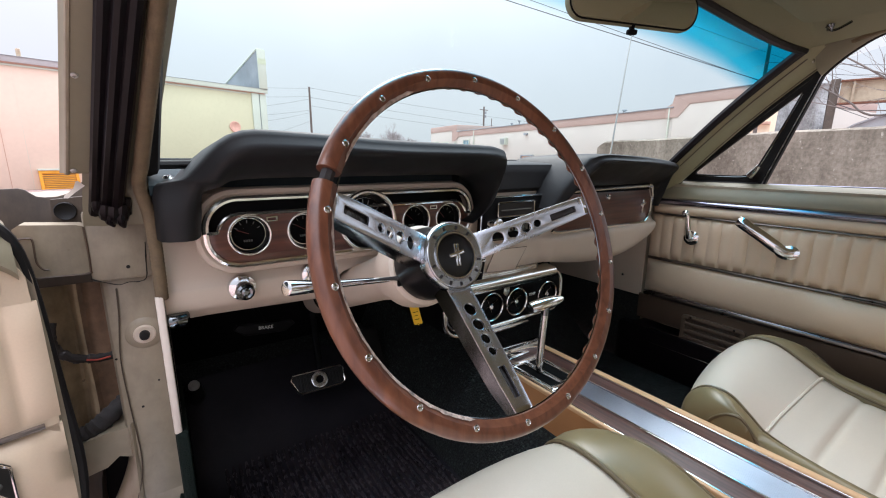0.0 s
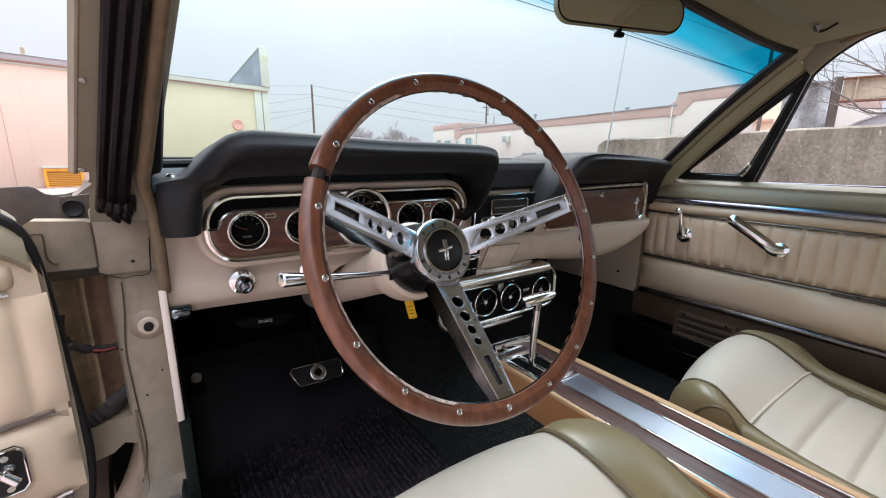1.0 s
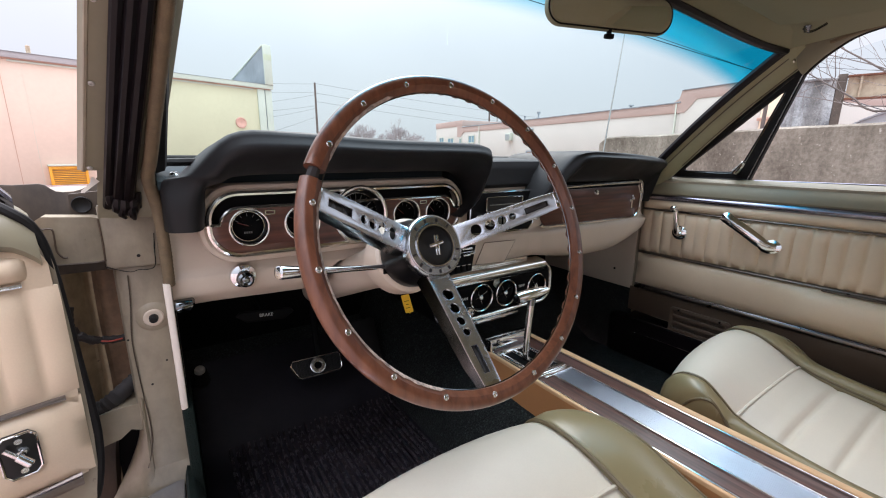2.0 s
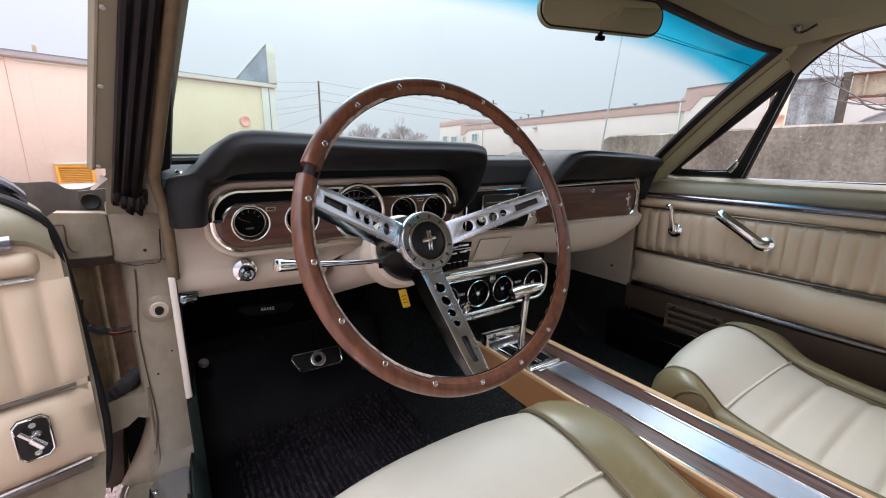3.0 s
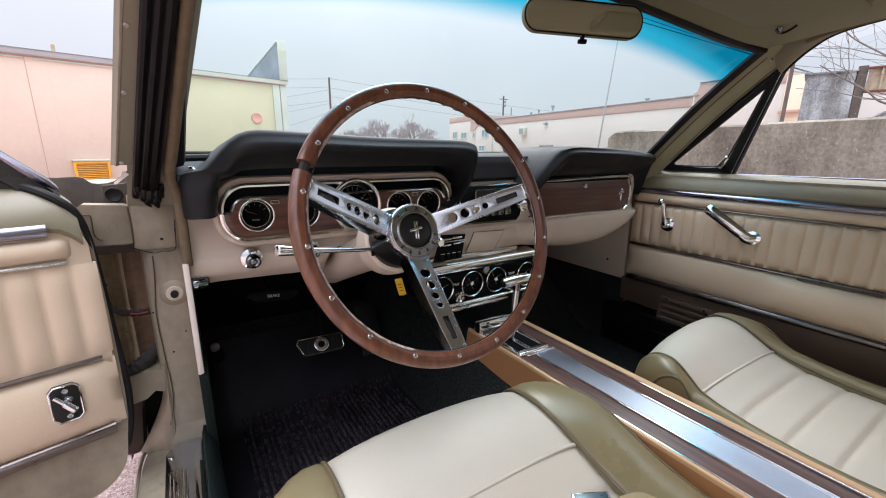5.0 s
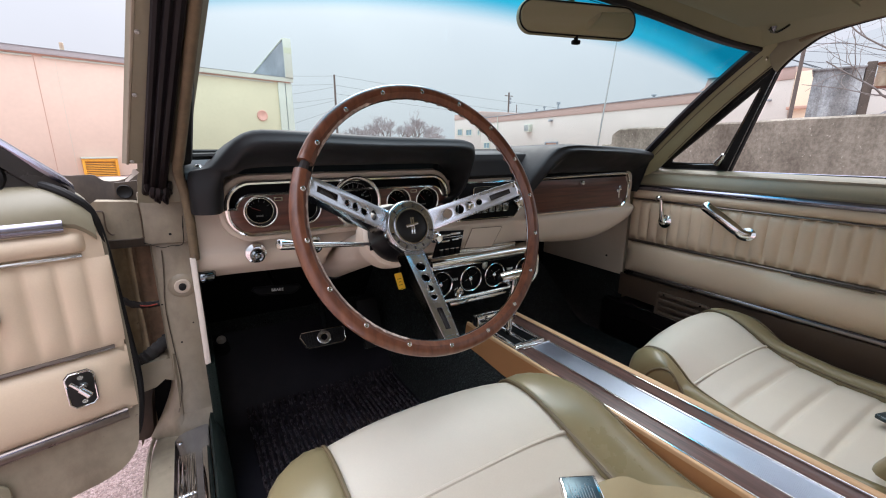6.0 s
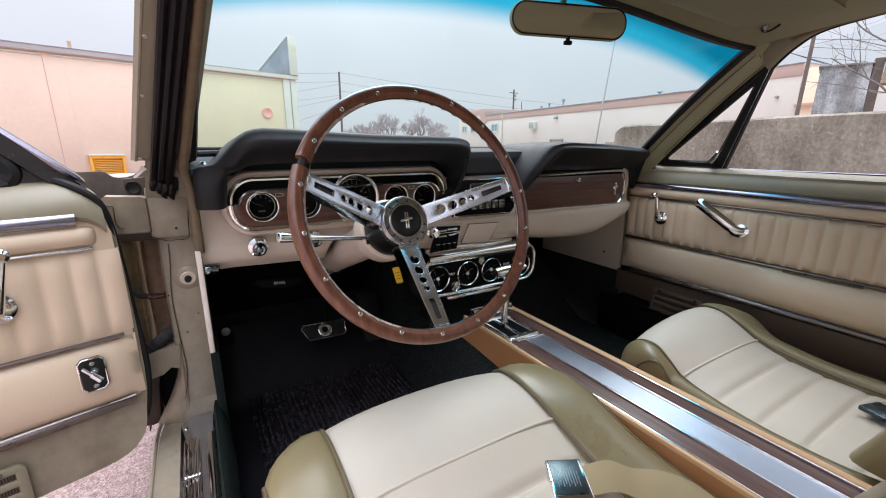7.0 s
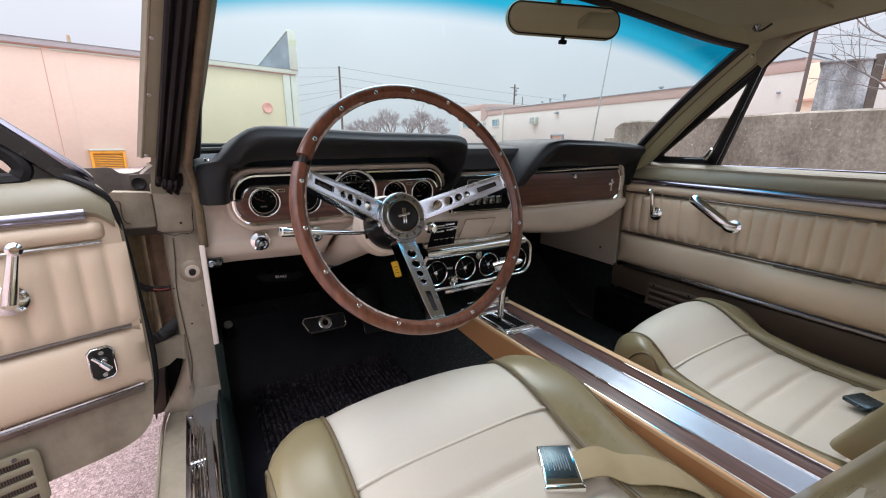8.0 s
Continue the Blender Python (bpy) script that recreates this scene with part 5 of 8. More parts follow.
def rim_ring(theta):
    c = radians(theta)
    er = WR * math.sin(c) + WU * math.cos(c)
    grip = 0.5 + 0.5 * math.cos(radians(theta * 54 + 60))
    out = []
    for j in range(24):
        f = 2 * math.pi * (j + 0.5) / 24
        inward = max(0.0, 0.25 - math.cos(f)) * max(0.0, -0.15 - math.sin(f))
        facet = ((f + math.pi / 8) % (math.pi / 4)) - math.pi / 8
        flat = max(0.0, min(1.0, 0.5 - 2.0 * math.cos(f))) if math.sin(f) > -0.4 else 0.0
        r = RT * (1 - flat + flat * 0.94 / math.cos(facet)) - 0.0042 * grip * min(1, 2.0 * inward)
        out.append(wp(theta, RW, DT) + er * (r * math.cos(f)) + WN * (r * 0.92 * math.sin(f)))
    return out


GAP0, GAP1 = 292.6, 296.4
part("rim", loft(B(), [rim_ring(GAP1 + (GAP0 + 360 - GAP1) * i / 480) for i in range(481)]), WHEELWOOD, wheel, "glossy walnut rim, worn and split at one side", 30)
part("rim_core", tube(B(), [wp(3 * i, RW, DT) for i in range(120)], 0.0062, 8, True), TAPE, wheel)
part("metal_band", tube(B(), [wp(2.5 * i, RW - 0.0105, -0.0095) for i in range(144)], 0.0008, 6, True), DARKCHROME, wheel)
# lacquer flaked off the inner face of the rim
def flake_strip(t0, t1):
    rings = []
    n = int((t1 - t0) * 1.5)
    for i in range(n + 1):
        th = t0 + (t1 - t0) * i / n
        c = radians(th)
        er = WR * math.sin(c) + WU * math.cos(c)
        w = 19 * min(1, i / 4, (n - i) / 4) * (0.75 + 0.55 * noise.noise(V(th * 0.35, 2, 0)))
        row = []
        for k in range(7):
            f = radians(151 + w * (k - 3) / 3)
            rr = RT * (0.94 / math.cos(((f + math.pi / 8) % (math.pi / 4)) - math.pi / 8)) + 0.0008 + 0.0003 * noise.noise(V(th * 1.6, k * 1.3, 5))
            row.append(wp(th, RW, DT) + er * (rr * math.cos(f)) + WN * (rr * 0.92 * math.sin(f)))
        rings.append(row)
    return loft(B(), rings, False, False)


for t0, t1 in ((204, 290), (300, 338)):
    part("flaked_lacquer", flake_strip(t0, t1), WORN, wheel, "pale flaked lacquer on the rim", 40)
rng = random.Random(5)
for i in range(18):
    m = axes(wp(-15.4 + 20 * i, RW - 0.0030, DT + 0.0104), WR, WU)
    part("rivet", lathe(B(), [(0.0031, -0.001), (0.0031, 0.0005), (0.0025, 0.0009), (0.0021, 0.0002), (0.0012, 0.0003), (0, 0.0008)], m, 14), OLDCHROME, wheel)


def spoke(theta):
    a, b = wp(theta, 0.030, -0.094), wp(theta, 0.1765, -0.013)
    along = (b - a).normalized()
    side = along.cross(WN).normalized()
    L = (b - a).length
    m = axes(a, along, -side)
    if m.to_3x3().col[2].dot(WN) < 0:
        m = axes(a, along, side)
    w0, w1 = 0.0165, 0.0110
    edge = [(0, -w0), (L * 0.80, -w1 - 0.002), (L, -w1), (L, w1), (L * 0.80, w1 + 0.002), (0, w0)]
    holes = [circle(L * f, 0, r, 18) for f, r in ((0.25, 0.0086), (0.375, 0.0080), (0.485, 0.0070), (0.58, 0.0058))]
    slot = [(L * 0.69, -0.0052), (L * 0.91, -0.0046), (L * 0.91, 0.0046), (L * 0.69, 0.0052)]
    sp = part("spoke", plate(B(), edge, holes + [slot], 0.0034, m, 0.0008), SPOKEMETAL, wheel, "drilled chromed steel spoke")
    for s in (-1, 1):
        bm = loft(B(), [[m @ V(x, s * (w - 0.0012), 0.0012), m @ V(x, s * w, 0.0008), m @ V(x, s * (w + 0.0006), -dp), m @ V(x, s * (w - 0.0012), -dp)] for x, w, dp in ((0, w0, 0.028), (L * 0.8, w1 + 0.002, 0.020), (L * 1.0, w1, 0.013))])
        part("folded_edge", bm, DARKCHROME, sp)
    # dark block added behind the open slot for the dark reflected in it
    part("slot_dark", box(B(), (L * 0.685, -0.0062, -0.008), (L * 0.915, 0.0062, -0.0030), 0.001, m), DARKGLOSS, sp)
    bm = box(B(), (L * 0.965, -w1, -0.008), (L * 1.02, w1, 0.0022), 0.0015, m)
    part("end_clip", bm, CHROME, sp)


for th in (-71.8, 79.0, 181.3):
    spoke(th)
HM = axes(WC, WR, WU)  # z towards the driver
part("hub_bell", lathe(B(), [(0.047, -0.162), (0.0485, -0.150), (0.047, -0.132), (0.043, -0.114), (0.040, -0.100), (0.040, -0.090), (0, -0.090)], HM, 44), DIAL, wheel, "glossy black hub bell")
part("hub_collar", lathe(B(), [(0.038, -0.102), (0.0425, -0.098), (0.0432, -0.090), (0.0425, -0.0845), (0.0408, -0.0818), (0.0395, -0.0826), (0.0385, -0.0818), (0.031, -0.0818), (0.0300, -0.0828), (0.0275, -0.086)], HM, 56), BRUSHED, wheel, "brushed steel hub ring")
part("horn_cap", lathe(B(), [(0.0282, -0.084), (0.0265, -0.0805), (0.0255, -0.0822), (0.020, -0.0800), (0.010, -0.0788), (0, -0.0785)], HM, 44), DIAL, wheel, "domed black horn button")
part("cap_ring", lathe(B(), [(0.0292, -0.084), (0.0285, -0.0798), (0.0268, -0.0798), (0.0262, -0.083)], HM, 44), CHROME, wheel)
for i in range(11):
    th = (-45, -15, 15, 45)[i] if i < 4 else 105 + 25 * (i - 4)
    m = HM @ Matrix.Rotation(radians(-th), 4, "Z") @ Matrix.Translation((0, 0.0348, -0.0810))
    part("ring_mark", box(B(), (-0.0013, -0.0024, -0.0004), (0.0013, 0.0024, 0.0003), 0.0002, m), TAPE, wheel)
bm = B()
for a, c in ((-0.0032, -0.0004), (0.0006, 0.0034)):
    box(bm, (a, -0.0135, 0), (c, 0.0135, 0.0022), 0.0005, HM @ Matrix.Translation((0, 0, -0.0795)) @ Matrix.Rotation(radians(-4), 4, "Z"))
box(bm, (-0.0115, -0.001, 0), (0.0105, 0.004, 0.0032), 0.0012, HM @ Matrix.Translation((0, 0, -0.0795)) @ Matrix.Rotation(radians(10), 4, "Z"))
part("emblem", bm, CHROME, wheel, "small plain chrome emblem")

# steering column, stalk
col = thing("steering_column", WC - WN * 0.3, "beige painted steering column with chrome turn-signal stalk", "steering column")
part("upper_shroud", lathe(B(), [(0.036, -0.30), (0.039, -0.245), (0.048, -0.215), (0.055, -0.195), (0.0565, -0.170), (0.0545, -0.156), (0.050, -0.152), (0, -0.152)], HM, 40), DASHPAINT, col)
part("tube", lathe(B(), [(0.036, -0.66), (0.036, -0.28)], HM, 32), DASHPAINT, col)
part("clamp", lathe(B(), [(0.036, -0.57), (0.040, -0.565), (0.040, -0.552), (0.036, -0.547)], HM, 32), OLDCHROME, col)
lv0, lv1, lv2 = V(-0.405, 0.060, 0.822), V(-0.522, 0.008, 0.846), V(-0.561, -0.011, 0.855)
part("stalk", tube(B(), [lv0, (lv0 + lv1) / 2, lv1], [0.0034, 0.0038, 0.0046], 12), CHROME, col)
part("stalk_knob", tube(B(), [lv1, lv1.lerp(lv2, 0.1), lv1.lerp(lv2, 0.9), lv2, lv2 + (lv2 - lv1) * 0.02], [0.0046, 0.0062, 0.0074, 0.0070, 0.0050], 14), CHROME, col)
part("stalk_slot", box(B(), (-0.009, -0.006, -0.004), (0.009, 0.006, 0.004), 0.002, axes(V(-0.404, 0.066, 0.815), (0, 0.9, -0.3), (0, 0.3, 0.9))), BLACK, col)

# key tag
tag = thing("key_tag", (-0.257, 0.265, 0.67), "yellow paper key tag hanging by the column", "tag")
tm = axes((-0.257, 0.265, 0.676), (0.80, -0.55, 0.22), (-0.22, 0, 1))
part("card", plate(B(), rrect(-0.0085, 0.0085, -0.024, 0.018, 0.002, 2), [circle(0, -0.024, 0.002, 8)], 0.0012, tm), YELLOW, tag)
bm = B()
for i, w in enumerate((0.0045, 0.003, 0.005)):
    box(bm, (-w, -0.013 + i * 0.008, 0.0008), (w, -0.0118 + i * 0.008, 0.0012), 0, tm)
part("print_bars", bm, BLACK, tag)
part("string", tube(B(), [V(-0.258, 0.265, 0.692), V(-0.262, 0.255, 0.715), V(-0.27, 0.25, 0.745)], 0.001, 5), TAPE, tag)

# ---------------------------------------------------------------- pedals under the dash
ped = thing("brake_pedal", (-0.385, 0.50, 0.466), "black rubber brake pedal with chrome edge and disc", "pedal")
qm = axes((-0.386, 0.498, 0.466), (1, -0.02, -0.02), (0, 0.62, 0.80))
part("pad", plate(B(), [(-0.058, 0.009), (-0.054, 0.0175), (0.055, 0.0175), (0.061, 0.013), (0.059, -0.018), (0.052, -0.024), (-0.040, -0.024), (-0.047, -0.019)], [], 0.014, qm, 0.002), RUBBER, ped)
bm = tube(B(), [qm @ V(x, y, 0.0068) for x, y in [(-0.059, 0.009), (-0.055, 0.0185), (0.055, 0.0185), (0.062, 0.013), (0.060, -0.018), (0.052, -0.025), (-0.040, -0.025), (-0.048, -0.019)]], 0.0018, 6, True)
part("trim", bm, BEZEL, ped)
bm = B()
for i in range(15):
    box(bm, (-0.047 + 0.0068 * i, -0.020, 0.005), (-0.0435 + 0.0068 * i, 0.014, 0.0088), 0.001, qm)
part("tread", bm, RUBBER, ped)
part("disc", lathe(B(), [(0.019, 0.006), (0.019, 0.012), (0.0165, 0.013), (0.009, 0.012), (0.008, 0.008), (0, 0.008)], qm @ Matrix.Translation((0.002, -0.003, 0)), 26), BRUSHED, ped)
part("disc_centre", lathe(B(), [(0.0085, 0.009), (0.0085, 0.0128), (0, 0.0132)], qm @ Matrix.Translation((0.002, -0.003, 0)), 20), BLACK, ped)
part("arm", tube(B(), crm([V(-0.375, 0.51, 0.48), V(-0.365, 0.57, 0.56), V(-0.36, 0.60, 0.68), V(-0.36, 0.58, 0.75)], 4), 0.008, 8, flat=0.6), BLACK, ped)
gas = thing("accelerator_pedal", (-0.20, 0.60, 0.44), "black hinged accelerator pedal with metal edge", "pedal")
am = axes((-0.215, 0.575, 0.44), (1, 0, 0), (0, 0.45, 0.9))
part("pad", plate(B(), rrect(-0.032, 0.032, -0.075, 0.075, 0.006, 3), [], 0.010, am, 0.002), RUBBER, gas)
part("trim", tube(B(), [am @ V(x, y, 0.004) for x, y in ((-0.033, 0.04), (-0.033, -0.076), (0.033, -0.076), (0.033, -0.05))], 0.0016, 5), OLDCHROME, gas)
pk = thing("parking_brake_handle", (-0.50, 0.437, 0.645), "black parking brake pull lettered BRAKE", "brake handle")
km = axes((-0.501, 0.437, 0.645), (1, 0, -0.09), (0, 0.25, 1))
part("handle", plate(B(), [(-0.052, 0.002), (-0.036, -0.009), (0.036, -0.009), (0.052, 0.002), (0.048, 0.007), (-0.048, 0.007)], [], 0.016, km, 0.003), BLACK, pk)
part("lettering", letters(B(), "BRAKE", 0.0090, km @ Matrix.Translation((0.0, 0.000, 0.0085))), DIALMARK, pk, "white word BRAKE")
part("rod", tube(B(), [V(-0.50, 0.445, 0.645), V(-0.50, 0.60, 0.66), V(-0.50, 0.745, 0.68)], 0.006, 8), BLACK, pk)

# ---------------------------------------------------------------- under-dash air conditioner
YA = 0.308
AM = Matrix(((1, 0, 0, 0), (0, 0, -1, YA), (0, 1, 0, 0), (0, 0, 0, 1)))
ac = thing("under_dash_cooler", (0.02, 0.36, 0.63), "under-dash air conditioner with four round chrome vents", "air conditioner")
AX0, AX1, AZ0, AZ1 = -0.160, 0.222, 0.580, 0.688
part("case", box(B(), (AX0 + 0.005, YA + 0.004, AZ0 + 0.004), (AX1 - 0.005, 0.52, AZ1 + 0.004), 0.012), BLACK, ac)
fo = rrect(AX0, AX1, AZ0, AZ1, 0.040, 8)
vents = [(-0.121, 0.629), (-0.025, 0.630), (0.057, 0.628), (0.168, 0.627)]
part("face", plate(B(), fo, [circle(x, z, 0.033, 28) for x, z in vents], 0.010, AM, 0.002), BLACK, ac)
part("bezel", tube(B(), [AM @ V(x, z, 0.004) for x, z in fo], 0.0056, 10, True), BEZEL, ac, "polished bezel")
part("top_visor", smooth_loft(B(), [[V(x, YA - 0.006, AZ1 - 0.015), V(x, YA - 0.013, AZ1 - 0.010), V(x, YA - 0.0135, AZ1 + 0.003), V(x, YA - 0.004, AZ1 + 0.011), V(x, YA + 0.03, AZ1 + 0.012)] for x in (AX0 + 0.01, 0.0, AX1 - 0.03)], 2, 3), BEZEL, ac)
part("mount_rail", box(B(), (-0.15, 0.318, 0.700), (0.145, 0.335, 0.712), 0.003), OLDCHROME, ac)
part("lower_trim", box(B(), (-0.095, YA - 0.012, 0.563), (0.100, YA + 0.02, 0.573), 0.004), CHROME, ac)
for x, z in vents:
    m = AM @ Matrix.Translation((x, z, 0))
    vt = part("vent", lathe(B(), [(0.0358, 0.003), (0.0358, 0.008), (0.0342, 0.0098), (0.0322, 0.0075), (0.0318, -0.012)], m, 36), BEZEL, ac, "round vent with four blades")
    part("backing", lathe(B(), [(0.032, -0.011), (0, -0.011)], m, 28), BLACK, vt)
    tilt = 5 + 25 * rng.random()
    for a in range(4):
        mm = m @ Matrix.Rotation(radians(tilt + 90 * a), 4, "Z")
        part("blade", box(B(), (0.004, -0.0005, -0.003), (0.0318, 0.0005, -0.001), 0.0002, mm), OLDCHROME, vt)
        bm = B()
        plate(bm, [(0.006, 0.002)] + [(0.027 * math.cos(radians(u)), 0.027 * math.sin(radians(u))) for u in range(6, 85, 13)] + [(0.002, 0.006)], [], 0.0012, mm @ Matrix.Translation((0, 0, -0.005)) @ Matrix.Rotation(radians(24), 4, "X"))
        part("vane", bm, BLACK, vt)
    part("hub", lathe(B(), [(0.006, -0.004), (0.006, 0.006), (0.004, 0.008), (0, 0.0075)], m, 16), CHROME, vt)
for x, z in ((-0.070, 0.603), (0.112, 0.603)):
    k = part("control_knob", lathe(B(), [(0.016, 0.004), (0.015, 0.010), (0.012, 0.020), (0.006, 0.022), (0, 0.021)], AM @ Matrix.Translation((x, z, 0)), 14), CHROME, ac, "fluted chrome knob", 15)
part("lettering", letters(B(), "FAN", 0.0095, AM @ Matrix.Translation((-0.077, 0.636, 0.0056))), DIALMARK, ac, "white word FAN")
part("lettering", letters(B(), "TEMP", 0.0095, AM @ Matrix.Translation((0.112, 0.637, 0.0056))), DIALMARK, ac, "white word TEMP")
part("crest", plate(B(), [(-0.008, 0.010), (-0.010, -0.002), (0, -0.012), (0.010, -0.002), (0.008, 0.010)], [], 0.006, AM @ Matrix.Translation((0.020, 0.660, 0.006)), 0.001), BRUSHED, ac)

# ---------------------------------------------------------------- centre console and shifter
con = thing("centre_console", (0.035, -0.3, 0.40), "long tan centre console with walnut and aluminium top", "console")
CL, CR, ZT, YF, YR = -0.050, 0.118, 0.508, 0.285, -1.0
st = []
for y, dz in ((YF, 0.0), (0.20, 0), (0.1, 0), (0.0, 0), (-0.15, 0), (-0.3, 0), (-0.42, 0), (-0.65, 0), (YR, 0)):
    low = 0.452 - 0.15 * max(0.0, min(1.0, (0.285 - y) / 0.70))
    st.append([V(CL, y, ZT + dz), V(CR, y, ZT + dz), V(CR + 0.003, y, 0.5 * (ZT + low)), V(CR + 0.010, y, low), V(CL - 0.010, y, low), V(CL - 0.003, y, 0.5 * (ZT + low))])
part("body", loft(B(), st), TAN, con, "tan vinyl sides")
for x0, x1 in ((CL, CL + 0.009), (CR - 0.016, CR)):
    part("edge_roll", box(B(), (x0, YR, ZT - 0.012), (x1, YF, ZT + 0.008), 0.004), TANEDGE, con, "pale tan rolled edge")
part("top_inlay", box(B(), (CL + 0.009, YR, ZT - 0.004), (CR - 0.016, YF - 0.01, ZT + 0.002), 0.001), CONSOLEWOOD, con, "dark walnut inlay strips")
XS0, XS1 = 0.004, 0.062
part("aluminium_strip", box(B(), (XS0, YR, ZT + 0.001), (XS1, 0.095, ZT + 0.0042), 0.0006), SPOKEMETAL, con, "fluted aluminium strip")
for i in range(18):
    x = XS0 + 0.0033 + 0.0029 * i
    part("flute", box(B(), (x, YR + 0.01, ZT + 0.004), (x + 0.0021, 0.085, ZT + 0.0050), 0.0004), ALU, con)
for x in (CL + 0.011, XS0 - 0.001, XS1 + 0.001, CR - 0.018):
    part("chrome_line", box(B(), (x - 0.0017, YR, ZT + 0.001), (x + 0.0017, 0.095 if x in (XS0 - 0.001, XS1 + 0.001) else YF - 0.01, ZT + 0.0062), 0.0008), CHROME, con)
part("strip_end", box(B(), (XS0 - 0.024, 0.086, ZT + 0.001), (XS1 + 0.004, 0.094, ZT + 0.007), 0.001), CHROME, con)
shf = thing("gear_shifter", (0.03, 0.18, ZT), "chrome T-handle automatic gear shifter on its gate plate", "gear shifter")
part("gate_plate", plate(B(), rrect(-0.036, 0.056, 0.095, 0.226, 0.006, 3), [rrect(-0.027, 0.002, 0.112, 0.214, 0.003, 2), rrect(0.012, 0.046, 0.112, 0.214, 0.003, 2)], 0.008, pose(0, 0, ZT + 0.005), 0.0015), CHROME, shf)
part("gate_slot", box(B(), (-0.034, 0.097, ZT + 0.001), (0.054, 0.224, ZT + 0.0035)), BLACK, shf)
part("gate_bar", box(B(), (-0.036, 0.096, ZT + 0.004), (0.056, 0.108, ZT + 0.012), 0.003), CHROME, shf)
part("light_bar", box(B(), (-0.048, 0.236, ZT + 0.002), (0.088, 0.262, ZT + 0.036), 0.006), CHROME, shf, "ribbed chrome bar ahead of the gate")
part("lever", tube(B(), crm([V(0.006, 0.170, ZT), V(0.004, 0.172, 0.535), V(0.012, 0.176, 0.585), V(0.022, 0.180, 0.652)], 5), 0.0080, 12), OLDCHROME, shf)
ha, hb = V(-0.012, 0.194, 0.657), V(0.074, 0.175, 0.670)
hd = [ha + (hb - ha) * f for f in (0, 0.02, 0.12, 0.35, 0.60, 0.80, 0.92, 0.935, 0.98, 1.0)]
part("handle", tube(B(), hd, [0.0100, 0.0126, 0.0142, 0.0148, 0.0136, 0.0110, 0.0080, 0.0052, 0.0042, 0.0015], 18), BEZEL, shf, "bullet-shaped chrome T-handle")
part("collar", tube(B(), [V(0.0205, 0.1795, 0.640), V(0.0222, 0.1802, 0.655)], 0.0092, 14), DARKCHROME, shf)
part("button", tube(B(), [hd[0], hd[0] - (hb - ha).normalized() * 0.006], 0.0075, 14), BLACK, shf)

# ---------------------------------------------------------------- bucket seats
DPROF = [(-0.60, 0.512), (-0.52, 0.500), (-0.45, 0.495), (-0.40, 0.4945), (-0.35, 0.496), (-0.30, 0.501), (-0.26, 0.508), (-0.22, 0.520), (-0.18, 0.534), (-0.14, 0.545), (-0.10, 0.552), (-0.06, 0.554), (-0.025, 0.549), (-0.002, 0.535), (0.014, 0.508), (0.020, 0.46), (0.012, 0.40), (0.0, 0.36)]
PPROF = [(-0.60, 0.478), (-0.52, 0.466), (-0.45, 0.458), (-0.40, 0.4565), (-0.35, 0.457), (-0.30, 0.461), (-0.26, 0.466), (-0.22, 0.474), (-0.18, 0.488), (-0.14, 0.508), (-0.10, 0.526), (-0.065, 0.536), (-0.030, 0.535), (-0.008, 0.522), (0.008, 0.496), (0.014, 0.45), (0.006, 0.40), (-0.004, 0.36)]


def height_on(prof, y):
    for (a, z0), (b, z1) in zip(prof, prof[1:]):
        if a <= y <= b:
            return z0 + (z1 - z0) * (y - a) / (b - a)
    return prof[0][1]


def insert_z(y):
    return height_on(DPROF, y)


